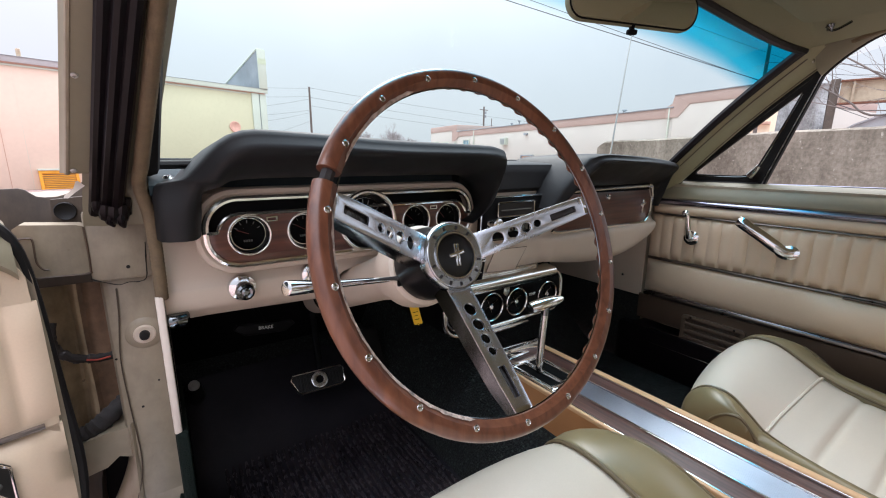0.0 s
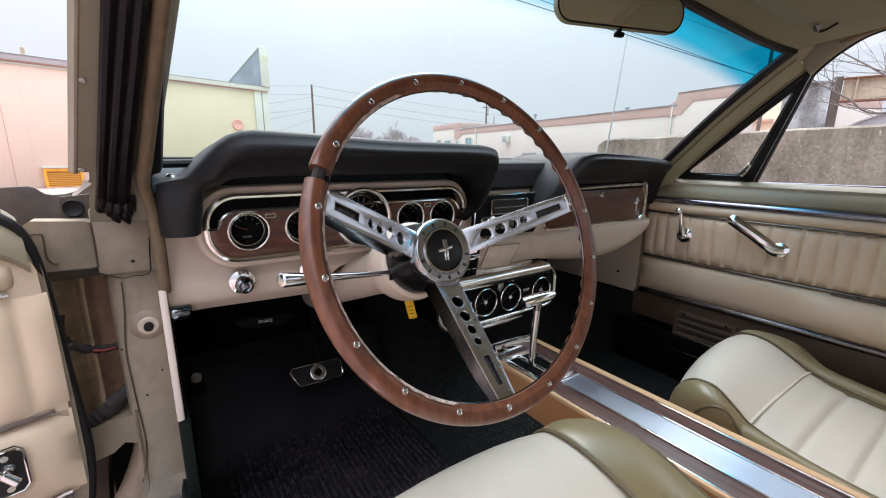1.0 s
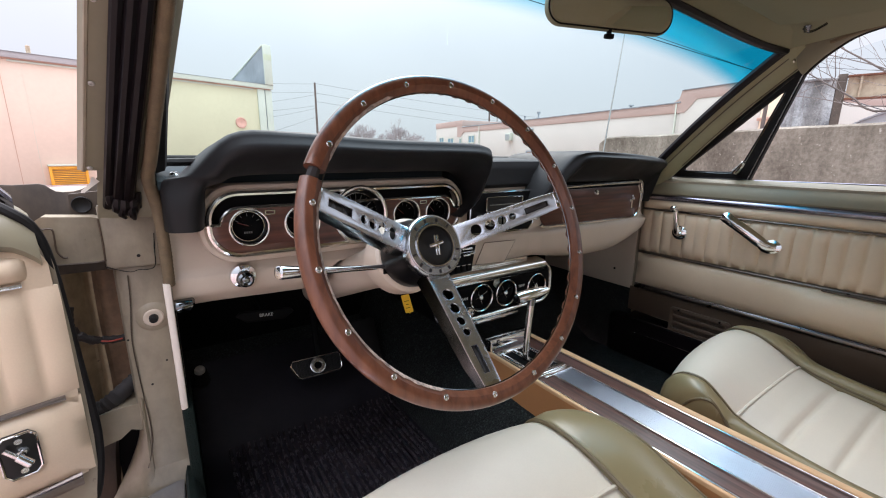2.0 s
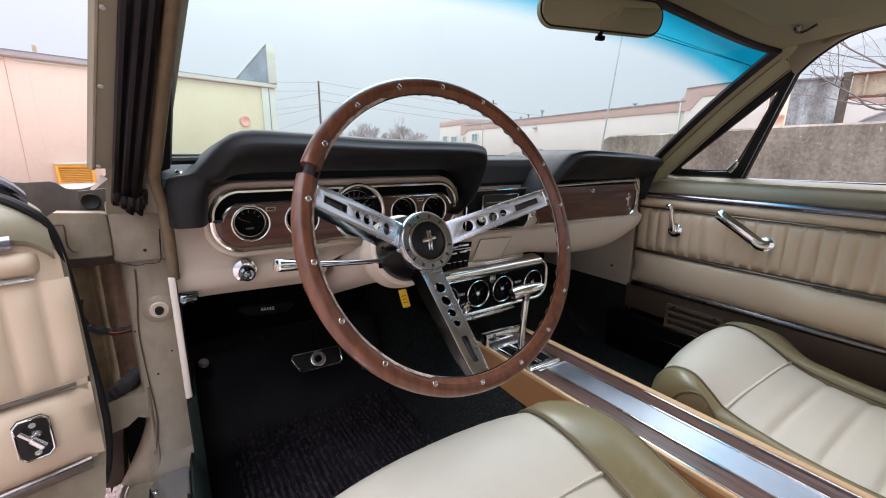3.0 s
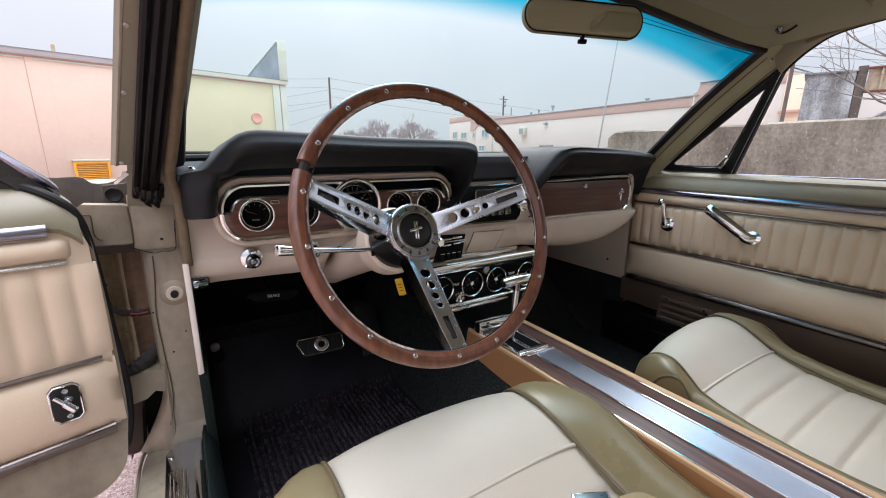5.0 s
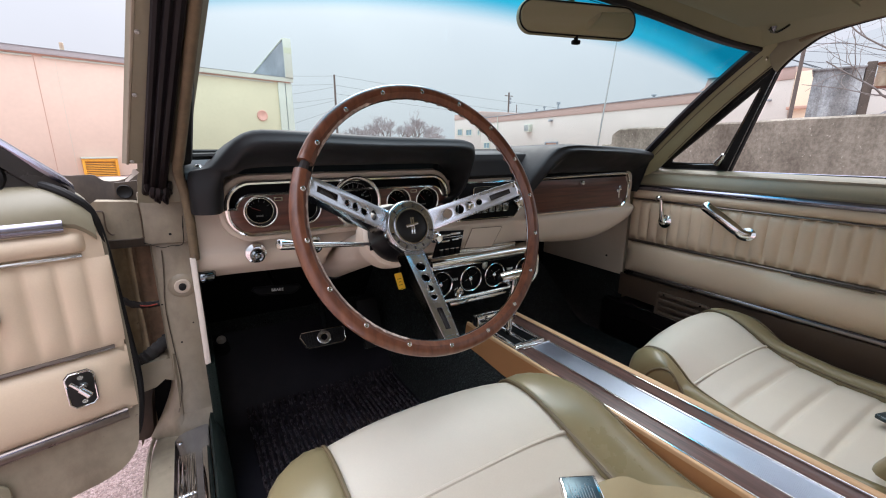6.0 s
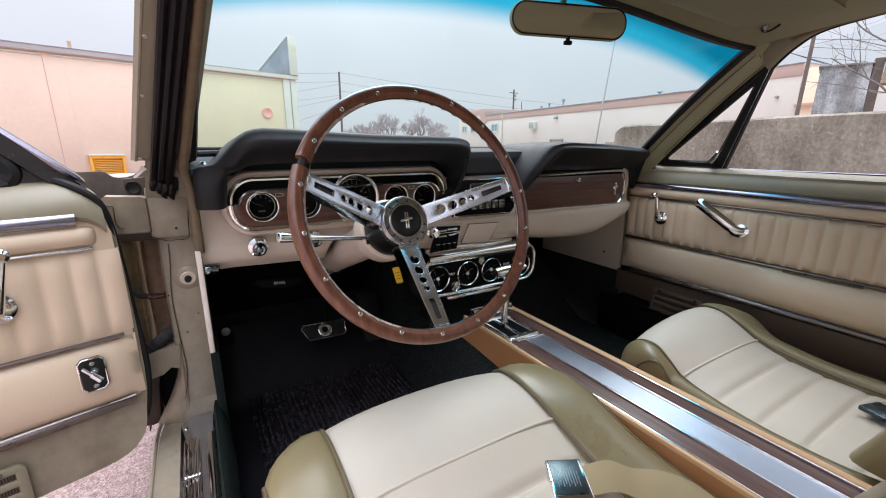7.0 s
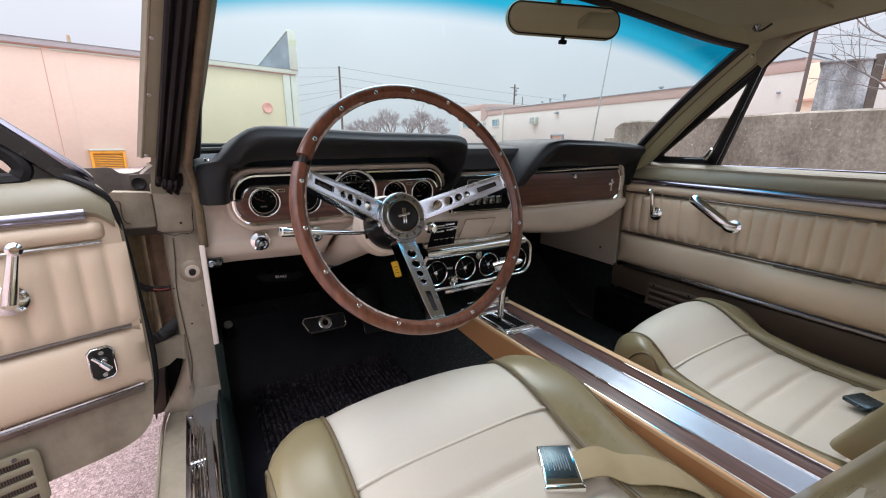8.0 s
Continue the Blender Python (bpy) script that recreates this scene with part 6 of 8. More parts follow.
def build_seat(xc, prof, HW, OWL, OWR, RL, RR, label, skew=0.0):
    """A bucket seat; skew draws back the front corner on the console side."""
    OW = min(OWL, OWR)
    s = thing("bucket_seat", (xc, -0.3, 0.30), label, "car seat", "front seats")
    cols = [-1, -0.92, -0.75, -0.5, -0.25, 0, 0.25, 0.5, 0.75, 0.92, 1]

    def bow(y):
        return 0.014 * max(0, min(1, (y + 0.18) / 0.10))

    def drawn(y):
        return skew * max(0, min(1, (y + 0.18) / 0.14))
    rings = []
    for q in prof[8:]:
        rings.append([V(xc + HW * c, q[0] - bow(q[0]) * c * c - drawn(q[0]) * (1 - c) / 2, q[1] - 0.007 * abs(c) ** 4) for c in cols])
    rings = [[c[i] for c in [crm([r[j] for r in rings], 3) for j in range(len(cols))]] for i in range((len(rings) - 1) * 3 + 1)]
    part("front_roll", loft(B(), rings, False, False), CREAM, s, "smooth cream vinyl roll", 80)
    rings = []
    for i in range(85):
        y = -0.60 + 0.42 * i / 84
        ph = ((-0.18 - y) / 0.0745) % 1.0
        dip = 0 if y > -0.21 else -0.008 * math.exp(-((min(ph, 1 - ph)) / 0.09) ** 2)
        wr = 0.0015 * noise.noise(V(xc * 9, y * 14, 0))
        rings.append([V(xc + HW * c, y, height_on(prof, y) + 0.004 + wr * (1 - c * c) + dip * (1 - 0.6 * c ** 6) - 0.011 * abs(c) ** 4) for c in cols])
    part("pleated_insert", loft(B(), rings, False, False), CREAM, s, "pleated cream vinyl insert", 80)
    fine = crm([V(0, y, z) for y, z in prof], 3)
    nrm = []
    for i, q in enumerate(fine):
        d = (fine[min(i + 1, len(fine) - 1)] - fine[max(i - 1, 0)]).normalized()
        nrm.append(V(0, -d.z, d.y))

    def along(dx, inset, W, R, far=0.0):
        """The seat's side profile at a distance outside the insert, drawn in by the inset; R rounds the front corner in plan."""
        f = min(1, dx / W)
        out = []
        for q, n in zip(fine, nrm):
            k = max(0, min(1, (q.y + 0.24) / 0.22))
            up = 0.012 * min(1, max(0, (-0.12 - q.y) / 0.12)) * math.sin(math.pi * min(1, f * 0.9 + 0.12)) - 0.014 * f * f * k
            back = bow(q.y) + drawn(q.y) * far + R * (1 - math.sqrt(max(0, 1 - f * f * 0.97))) * k
            out.append(V(0, q.y - back, q.z + up) - n * inset)
        return out

    for sg, ow, R in ((-1, OWL, RL), (1, OWR, RR)):
        W = ow - HW
        rows_ = []
        for dx, inset in ((0.0, 0.010), (0.002, 0.003), (0.010, 0.000), (W * 0.3, -0.003), (W * 0.5, -0.003), (W * 0.7, -0.002), (W * 0.84, 0.000), (W - 0.008, 0.003), (W - 0.003, 0.007), (W - 0.0005, 0.014), (W, 0.030)):
            pr = along(dx, inset, W, R, (1 - sg) / 2)
            rows_.append([V(xc + sg * (HW + dx), q.y, max(q.z, 0.336)) for q in pr] + [V(xc + sg * (HW + dx), pr[0].y, 0.336)])
        part("side_bolster", loft(B(), rows_), OLIVE, s, "olive vinyl bolster", 60)
        pp = [V(xc + sg * (HW + 0.001), q.y, q.z) for q in along(0.001, 0.0025, W, R, (1 - sg) / 2)[:-6]]
        part("piping", tube(B(), pp, 0.0032, 7), PIPING, s)
        po = [V(xc + sg * (ow - 0.004), q.y, q.z) for q in along(W - 0.004, 0.005, W, R, (1 - sg) / 2)[:-4]]
        part("outer_piping", tube(B(), po, 0.0030, 7), PIPING, s)
    part("cross_piping", tube(B(), [V(xc + HW * c, -0.182, height_on(prof, -0.182) + 0.003 - 0.008 * abs(c) ** 4) for c in cols], 0.0034, 7), CREAM, s)
    part("cushion_base", box(B(), (xc - OW + 0.012, -0.60, 0.30), (xc + OW - 0.012, -0.06, 0.43), 0.03), OLIVE, s)
    part("seat_frame", box(B(), (xc - 0.2, -0.55, 0.262), (xc + 0.2, -0.10, 0.31), 0.01), BLACK, s)
    rings = []
    for k in range(13):
        f = k / 12
        z = 0.50 + 0.52 * f
        yb = -0.475 - 0.24 * f
        hw = (OW - 0.012) * (1 - 0.22 * f ** 3)
        th = 0.10 - 0.035 * f
        if k == 12:
            th, hw = 0.05, hw * 0.94
        ring = [V(xc - HW * 0.80, yb, z), V(xc, yb - 0.008, z), V(xc + HW * 0.80, yb, z), V(xc + HW, yb + 0.012, z), V(xc + hw * 0.97, yb + 0.004, z), V(xc + hw, yb - 0.05, z), V(xc + hw * 0.9, yb - th, z), V(xc, yb - th - 0.01, z), V(xc - hw * 0.9, yb - th, z), V(xc - hw, yb - 0.05, z), V(xc - hw * 0.97, yb + 0.004, z), V(xc - HW, yb + 0.012, z)]
        rings.append(crm(ring, 3, True))
    part("backrest", loft(B(), rings), OLIVE, s, "olive vinyl backrest", 70)
    rings = []
    for k in range(13):
        f = k / 12
        z = 0.51 + 0.46 * f
        yb = -0.475 - 0.24 * f + 0.009
        dip = -0.004 * math.exp(-((f * 6) % 1.0 / 0.12) ** 2)
        rings.append([V(xc + HW * 0.88 * c, yb - 0.012 * (1 - abs(c)) + dip, z) for c in (-1, -0.9, -0.5, 0, 0.5, 0.9, 1)])
    part("back_insert", loft(B(), rings, False, False), CREAM, s, "cream vinyl back insert", 80)
    return s


build_seat(-0.352, DPROF, 0.1745, 0.274, 0.288, 0.085, 0.05, "olive and cream vinyl bucket seat before the wheel")
build_seat(0.393, PPROF, 0.176, 0.232, 0.245, 0.09, 0.08, "olive and cream vinyl bucket seat beside the console", 0.042)

# rear bench, plain
rb = thing("bench_seat", (0, -1.2, 0.4), "plain beige rear bench seat", "car seat")
part("cushion", box(B(), (-0.62, -1.35, 0.33), (0.66, -0.92, 0.50), 0.05, None, 3), DOORVINYL, rb)
part("back", box(B(), (-0.62, -1.42, 0.48), (0.66, -1.30, 0.90), 0.04, None, 3), DOORVINYL, rb)

# ---------------------------------------------------------------- lap belt lying on the driver's cushion
belt = thing("seat_belt", (-0.22, -0.30, 0.48), "khaki lap belt with a chrome buckle on the cushion", "seat belt")


bmx = axes((-0.246, -0.280, 0.506), (0.86, -0.51, 0.05), (0.50, 0.86, 0.10))
bmx = bmx @ Matrix.Diagonal((0.86, 0.86, 0.9, 1))
bk = part("buckle", box(B(), (-0.031, -0.040, 0.0), (0.031, 0.040, 0.016), 0.003, bmx), CHROME, belt, "chrome lift buckle")
part("face_plate", box(B(), (-0.027, -0.030, 0.0155), (0.025, 0.036, 0.0178), 0.001, bmx), BUCKLEFACE, bk)
bm = B()
for i in range(9):
    box(bm, (-0.020 + 0.0044 * i, -0.016 + 0.004 * (i % 2), 0.0176), (-0.0188 + 0.0044 * i, 0.022 - 0.004 * (i % 3), 0.0181), 0, bmx)
part("fine_print_bars", bm, GREYMETAL, bk)
part("release_lip", box(B(), (-0.034, -0.047, 0.001), (0.034, -0.036, 0.013), 0.004, bmx), CHROME, bk)
st = []
pathb = crm([bmx @ V(0.028, 0.0, 0.010), V(-0.190, -0.310, 0.522), V(-0.165, -0.335, 0.516), V(-0.135, -0.365, 0.522), V(-0.105, -0.40, 0.515), V(-0.070, -0.44, 0.47), V(-0.062, -0.48, 0.37)], 6)
for i, p in enumerate(pathb):
    f = i / (len(pathb) - 1)
    side = V(0.50 - 0.2 * f, 0.80, 0.12 + 0.15 * math.sin(f * 6)).normalized()
    nrm = V(0.1, -0.1, 1).normalized()
    w = 0.0235
    st.append([p - side * w, p - side * w * 0.5 + nrm * 0.002, p + side * w * 0.5 + nrm * 0.002, p + side * w, p + side * w - nrm * 0.0016, p - side * w - nrm * 0.0016])
part("webbing", loft(B(), st), WEBBING, belt, "khaki woven webbing", 60)
belt2 = thing("seat_belt", (0.45, -0.455, 0.465), "khaki lap belt end with a small metal tongue", "seat belt")
b2 = axes((0.445, -0.448, 0.474), (0.93, -0.35, 0.05), (0.35, 0.93, 0))
part("tongue", box(B(), (-0.03, -0.022, 0), (0.02, 0.022, 0.010), 0.003, b2), BUCKLEFACE, belt2)
part("webbing", box(B(), (0.018, -0.022, 0.002), (0.12, 0.022, 0.006), 0.001, b2), WEBBING, belt2)

# ---------------------------------------------------------------- doors
PD, DU, DN = V(-0.787, 0.215, 0), V(-0.963, -0.27, 0).normalized(), V(0.27, -0.963, 0).normalized()


def build_door(name, M, label, z_off, swung):
    """A door with its trim. M maps (along from the hinge edge, inwards, up) into the world; z_off lifts the trim."""
    # the closed door's kick area takes a darker colour for the shade on it
    BP = BODYPAINT if swung else DARKBROWN
    d = thing(name, M(0.5, -0.04, 0.3), label, "car door", "car doors", "structure")
    zo = z_off

    def mm(u, w, z):
        return axes(M(u, w, z), M(1, 0, 0) - M(0, 0, 0), V(0, 0, 1))

    def sheet(rings, thick=0.012):
        bm = loft(B(), rings, False, False)
        inward = M(0, -1, 0) - M(0, 0, 0)
        up = bmesh.ops.extrude_face_region(bm, geom=list(bm.faces))
        bmesh.ops.translate(bm, vec=inward * thick, verts=[e for e in up["geom"] if isinstance(e, bmesh.types.BMVert)])
        return bm

    LEN = 1.12
    z_top = 0.010 if swung else 0.0
    s_0 = -0.002 if swung else 0.014
    # metal shell with a rounded lower front corner
    out = [(-0.002, 0.90), (-0.018 if swung else -0.008, 0.84), (-0.022 if swung else -0.008, 0.60), (-0.014 if swung else -0.004, 0.52), (-0.008, 0.482), (0.004, 0.461), (0.024, 0.446), (0.060, 0.439), (0.14, 0.437), (0.30, 0.438), (0.60, 0.438), (LEN - 0.15, 0.439), (LEN - 0.05, 0.440), (LEN, 0.47), (LEN, 0.90)]
    def tuck(q, w):
        k = max(0, min(1, (-w - 0.008) / 0.06)) * max(0, min(1, (0.62 - q.y) / 0.12)) * (1 if swung and q.x < 0.3 else 0)
        return q.x + 0.040 * k, w, q.y + 0.055 * k

    bm = B()
    rings = []
    for w, gr in ((-0.004, 0.0), (-0.03, 0.006), (-0.085, 0.006), (-0.10, -0.008)):
        rings.append([M(*tuck(q, w)) for q in crm([V(a, b, 0) for a, b in out], 3)])
    loft(bm, rings, True, True)
    part("shell", bm, BODYPAINT, d, "khaki painted door shell")
    if swung:
        edge_ = crm([V(a, b, 0) for a, b in out[:8]], 4)
        part("hinge_face", loft(B(), [[M(tuck(q, w)[0] - 0.004, w, tuck(q, w)[2] - 0.003) for q in edge_] for w in (-0.022, -0.06, -0.104)], False, False), RUSTPRIMER, d, "grimy hinge edge of the door")
    # belt cap
    st = [[M(u, -0.070, 0.880 + zo), M(u, -0.054, 0.906 + zo), M(u, -0.042, 0.911 + zo), M(u, -0.022, 0.907 + zo), M(u, -0.004, 0.893 + zo), M(u, 0.008, 0.874 + zo), M(u, 0.008, 0.854 + zo), M(u, -0.03, 0.85 + zo)] for u in (0.012 if not swung else 0.03, 0.1, 0.3, 0.6, 0.9, LEN - 0.02)]
    if swung:
        st.insert(0, [p + DU * (-0.024) + V(0, 0, -0.010) for p in st[0]])
        st.insert(0, [p + DU * (-0.013) + V(0, 0, -0.014) for p in st[0]])
    part("belt_cap", smooth_loft(B(), st, 2, 3), OLIVEPAINT, d, "painted window sill")
    part("upper_chrome", smooth_loft(B(), [[M(u, 0.004, 0.836 + zo + z_top), M(u, 0.012, 0.838 + zo + z_top), M(u, 0.015, 0.845 + zo + z_top), M(u, 0.011, 0.853 + zo + z_top), M(u, 0.003, 0.855 + zo + z_top)] for u in (0.028, 0.3, 0.7, LEN - 0.05)], 1, 2), FRAMEMETAL, d)
    # upper roll, pleats, lower pad
    u_0 = -0.017 if swung else 0.012
    us = [u_0 + (LEN - 0.02 - u_0) * i / 300 for i in range(301)]

    def roll(u):
        return 0.010 * min(1, u / 0.03)
    if swung:
        board = [(-0.008, 0.556), (-0.014, 0.60), (-0.014, 0.70), (-0.0115, 0.845), (-0.009, 0.852), (0.003, 0.876), (0.006, 0.878), (LEN - 0.03, 0.878), (LEN - 0.03, 0.556)]
        part("trim_board", plate(B(), board, [], 0.005, mm(0, 0.0005, 0), 0.001), DOORVINYL, d, "flat beige vinyl edge")
    r_0 = 0.006 if swung else u_0
    rings = [[M(r_0 + (u - u_0) * (LEN - 0.02 - r_0) / (LEN - 0.02 - u_0), w * min(1, max(0, (u - u_0 + 0.001) / 0.016)) ** 0.6, 0.822 + (z - 0.822) * min(1, 0.86 + max(0, u - u_0) / 0.06) + zo + z_top * 0.5) for w, z in ((0.002, 0.806), (0.010, 0.812), (0.013, 0.822), (0.011, 0.833), (0.003, 0.838))] for u in us[:24:2] + us[24::6]]
    part("upper_roll", sheet(rings), DOORVINYL, d, "smooth beige vinyl roll", 70)
    rings = []
    for u in us:
        ph = ((u - 0.012) / 0.0345) % 1.0
        puff = 0.006 * math.sin(math.pi * ph) ** 0.7 if swung else 0.0085 * math.sin(math.pi * ph) ** 0.45
        row = []
        for k in range(9):
            f = k / 8
            e = min(1, f / 0.14, (1 - f) / 0.14) ** 0.6
            row.append(M(u, 0.003 + puff * e, 0.662 + 0.140 * f + zo))
        rings.append(row)
    part("pleated_panel", sheet(rings, 0.006), DOORVINYL, d, "vertically pleated beige vinyl", 70)
    rings = []
    for u in us[::5]:
        arm = 0.5 + 0.5 * math.tanh((u - 0.46) / 0.03)
        row = []
        for k in range(9):
            f = k / 8
            e = math.sin(math.pi * min(max(f, 0.0), 1.0)) ** 0.5 if 0 < f < 1 else 0
            row.append(M(u, 0.003 + (0.012 + 0.026 * arm) * e * min(1, (u - u_0) / 0.03), 0.543 + 0.110 * f + zo))
        rings.append(row)
    part("lower_pad", sheet(rings, 0.006), DOORVINYL, d, "smooth padded armrest band", 70)
    part("pull_slot", tube(B(), [M(0.50, 0.0125, 0.6525 + zo), M(0.66, 0.0125, 0.6525 + zo)], 0.0024, 7), DARKBROWN, d)
    for z, r in ((0.805, 0.0030), (0.657, 0.0036)):
        part("bead", tube(B(), [M(s_0 if z < 0.7 else 0.014, 0.007, z + zo + (z_top * 0.4 if z > 0.7 else 0)), M(LEN - 0.02, 0.007, z + zo + (z_top * 0.4 if z > 0.7 else 0))], r, 8), OLDCHROME if z > 0.7 and swung else TRIMDARK, d)
    part("lower_chrome", smooth_loft(B(), [[M(u, 0.002, 0.527 + zo), M(u, 0.010, 0.529 + zo), M(u, 0.012, 0.536 + zo), M(u, 0.008, 0.543 + zo), M(u, 0.002, 0.544 + zo)] for u in (s_0, 0.3, 0.7, LEN - 0.03)], 1, 2), TRIMDARK, d)
    # thin brighter tube drawn as the highlight along the chrome band's top
    for z in (0.5425,):
        part("trim_highlight", tube(B(), [M(s_0, 0.0105, z + zo), M(LEN - 0.03, 0.0105, z + zo)], 0.0011, 6), FRAMEMETAL, d)
    if not swung:
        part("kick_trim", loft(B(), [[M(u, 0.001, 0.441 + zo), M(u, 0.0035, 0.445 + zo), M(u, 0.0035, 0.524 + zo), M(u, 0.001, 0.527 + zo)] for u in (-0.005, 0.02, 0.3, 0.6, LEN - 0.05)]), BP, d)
    # vent grille in the kick area: rounded frame, bars, fine vertical mesh behind
    g0, g1, h0, h1 = 0.146, 0.318, 0.400 + zo, 0.496 + zo
    gm = mm(0, 0.006, 0)
    slots = [rrect(g0 + 0.009, g1 - 0.009, h1 - 0.0245 - 0.0225 * k, h1 - 0.009 - 0.0225 * k, 0.002, 2) for k in range(4)]
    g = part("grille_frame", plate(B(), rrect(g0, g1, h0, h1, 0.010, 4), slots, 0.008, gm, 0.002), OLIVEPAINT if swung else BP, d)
    part("mesh_backing", plate(B(), rrect(g0 + 0.004, g1 - 0.004, h0 + 0.004, h1 - 0.004, 0.004, 2), [], 0.002, mm(0, 0.0035, 0)), TAPE, g)
    for k in range(4):
        bm = B()
        for i in range(48):
            u = g0 + 0.011 + 0.0032 * i
            zb = h1 - 0.0245 - 0.0225 * k
            loft(bm, [[M(u, 0.004, z), M(u + 0.0017, 0.004, z), M(u + 0.0017, 0.0062, z), M(u, 0.0062, z)] for z in (zb, zb + 0.0155)])
        part("mesh", bm, DARKBROWN, g)
    for u in (g0 + 0.006, g1 - 0.006):
        part("grille_screw", tube(B(), [M(u + (0.02 if u < 0.2 else -0.02), 0.008, h1 - 0.004), M(u + (0.02 if u < 0.2 else -0.02), 0.0125, h1 - 0.004)], 0.003, 10), DARKCHROME, g)
    # window crank
    cu_, cz = (0.143, 0.742) if not swung else (0.131, 0.742)
    ku, kz = (0.133, 0.818) if not swung else (0.112, 0.822)
    part("crank_rose", tube(B(), [M(cu_, 0.004, cz + zo), M(cu_, 0.014, cz + zo), M(cu_, 0.020, cz + zo)], [0.023, 0.022, 0.012], 24), CHROME, d)
    part("crank_arm", tube(B(), [M(cu_, 0.022, cz + zo - 0.006), M(cu_, 0.030, cz + zo), M((cu_ + ku) / 2, 0.034, (cz + kz) / 2 + zo), M(ku, 0.036, kz + zo)], [0.009, 0.010, 0.0075, 0.0065], 10, flat=0.6), CHROME, d)
    part("crank_knob", tube(B(), [M(ku, 0.034, kz + zo), M(ku, 0.040, kz + zo), M(ku, 0.052, kz + zo), M(ku, 0.056, kz + zo)], [0.006, 0.0095, 0.0095, 0.005], 14), CHROME, d)
    # inside handle
    if not swung:
        part("handle_rose", tube(B(), [M(0.378, 0.004, 0.741), M(0.378, 0.012, 0.741), M(0.378, 0.016, 0.742)], [0.030, 0.027, 0.015], 24, flat=0.72), CHROME, d)
        part("inside_handle", tube(B(), crm([M(0.392, 0.016, 0.740), M(0.370, 0.026, 0.746), M(0.325, 0.036, 0.778), M(0.278, 0.040, 0.808), M(0.270, 0.038, 0.812)], 4), [0.0065] * 5 + [0.0080] * 8 + [0.0074] * 4, 10, flat=1.9, up=(0, 0, 1)), CHROME, d, "chrome lever handle")
    else:
        bo = [(-0.0155, -0.020), (-0.0095, -0.0275), (0.0105, -0.0275), (0.0165, -0.021), (0.0165, 0.021), (0.0105, 0.0275), (-0.0105, 0.0275), (-0.0165, 0.021)]
        bmt = axes(M(0.0475, 0.017, 0.6085 + zo), -(M(1, 0, 0) - M(0, 0, 0)), V(0, 0, 1))
        bz = part("remote_bezel", plate(B(), bo, [], 0.006, bmt, 0.001), DIAL, d, "black mirror-control plate with chrome rim")
        part("plate_rim", tube(B(), [bmt @ V(x, y, 0.003) for x, y in bo], 0.0014, 6, True), CHROME, bz)
        part("joystick_base", tube(B(), [M(0.045, 0.019, 0.613 + zo), M(0.046, 0.024, 0.613 + zo)], [0.0062, 0.0045], 16), CHROME, bz)
        part("joystick", tube(B(), [M(0.0590, 0.026, 0.6250 + zo), M(0.0500, 0.030, 0.6140 + zo), M(0.0495, 0.0302, 0.6135 + zo), M(0.0405, 0.036, 0.6020 + zo), M(0.0398, 0.0364, 0.6012 + zo)], [0.0028, 0.0030, 0.0048, 0.0050, 0.0034], 12), CHROME, bz)
        for dz in (0.0195, -0.0195):
            part("plate_screw", tube(B(), [M(0.0465, 0.018, 0.6085 + dz + zo), M(0.0465, 0.0218, 0.6085 + dz + zo)], 0.0036, 12), OLDCHROME, bz)
        # weatherstrip round the hinge edge
        ws = [M(0.050, -0.036, 0.930), M(0.030, -0.018, 0.922), M(0.010, -0.008, 0.908), M(-0.007, -0.008, 0.885), M(-0.016, -0.010, 0.83), M(-0.022, -0.010, 0.70), M(-0.026, -0.010, 0.60), M(-0.019, -0.012, 0.53), M(-0.008, -0.030, 0.485), M(0.015, -0.05, 0.462), M(0.15, -0.06, 0.450)]
        part("weatherstrip", tube(B(), crm(ws, 5), 0.0062, 9), RUBBER, d)
        part("edge_plate", box(B(), (-0.014, -0.06, -0.03), (-0.008, -0.02, 0.03), 0.002, axes(M(0, 0, 0.55), M(1, 0, 0) - M(0, 0, 0), M(0, 1, 0) - M(0, 0, 0))), CAVITY, d)
    # quarter-light, glass and frames
    if not swung:
        def tumble(bm):
            for v in bm.verts:
                v.co.x += 0.739 - (v.co.z - 0.93) * 0.19
            return bm

        YZ = Matrix(((0, 0, 1, 0), (1, 0, 0, 0), (0, 1, 0, 0), (0, 0, 0, 1)))
        hole = [(0.222, 0.930), (0.104, 0.930), (0.085, 0.935), (0.071, 0.948), (0.030, 1.036), (-0.015, 1.141), (-0.011, 1.142), (0.228, 0.940), (0.229, 0.934)]
        part("vent_frame", tumble(plate(B(), [(0.290, 0.892), (0.062, 0.900), (-0.040, 1.190), (-0.042, 1.198), (0.050, 1.118), (0.150, 1.030), (0.240, 0.945), (0.285, 0.905)], [hole], 0.012, YZ, 0.002)), RUBBER, d, "black quarter-light frame")
        part("frame_base", loft(B(), [[V(0.722, y, 0.896), V(0.722, y, 0.909), V(0.730, y, 0.914), V(0.748, y, 0.914), V(0.748, y, 0.896)] for y in (0.060, 0.18, 0.30)]), RUBBER, d, "black rubber under the quarter-light")
        part("pane_bead", tumble(tube(B(), crm([V(-0.0065, y, z) for y, z in [(0.218, 0.9275), (0.16, 0.9270), (0.106, 0.9275), (0.083, 0.9325), (0.067, 0.948), (0.027, 1.036), (-0.015, 1.135)]], 4), 0.0016, 6)), DARKCHROME, d)
        part("base_line", tube(B(), [V(0.7215, 0.29, 0.9045), V(0.7215, 0.058, 0.9045)], 0.0017, 6), OLDCHROME, d)
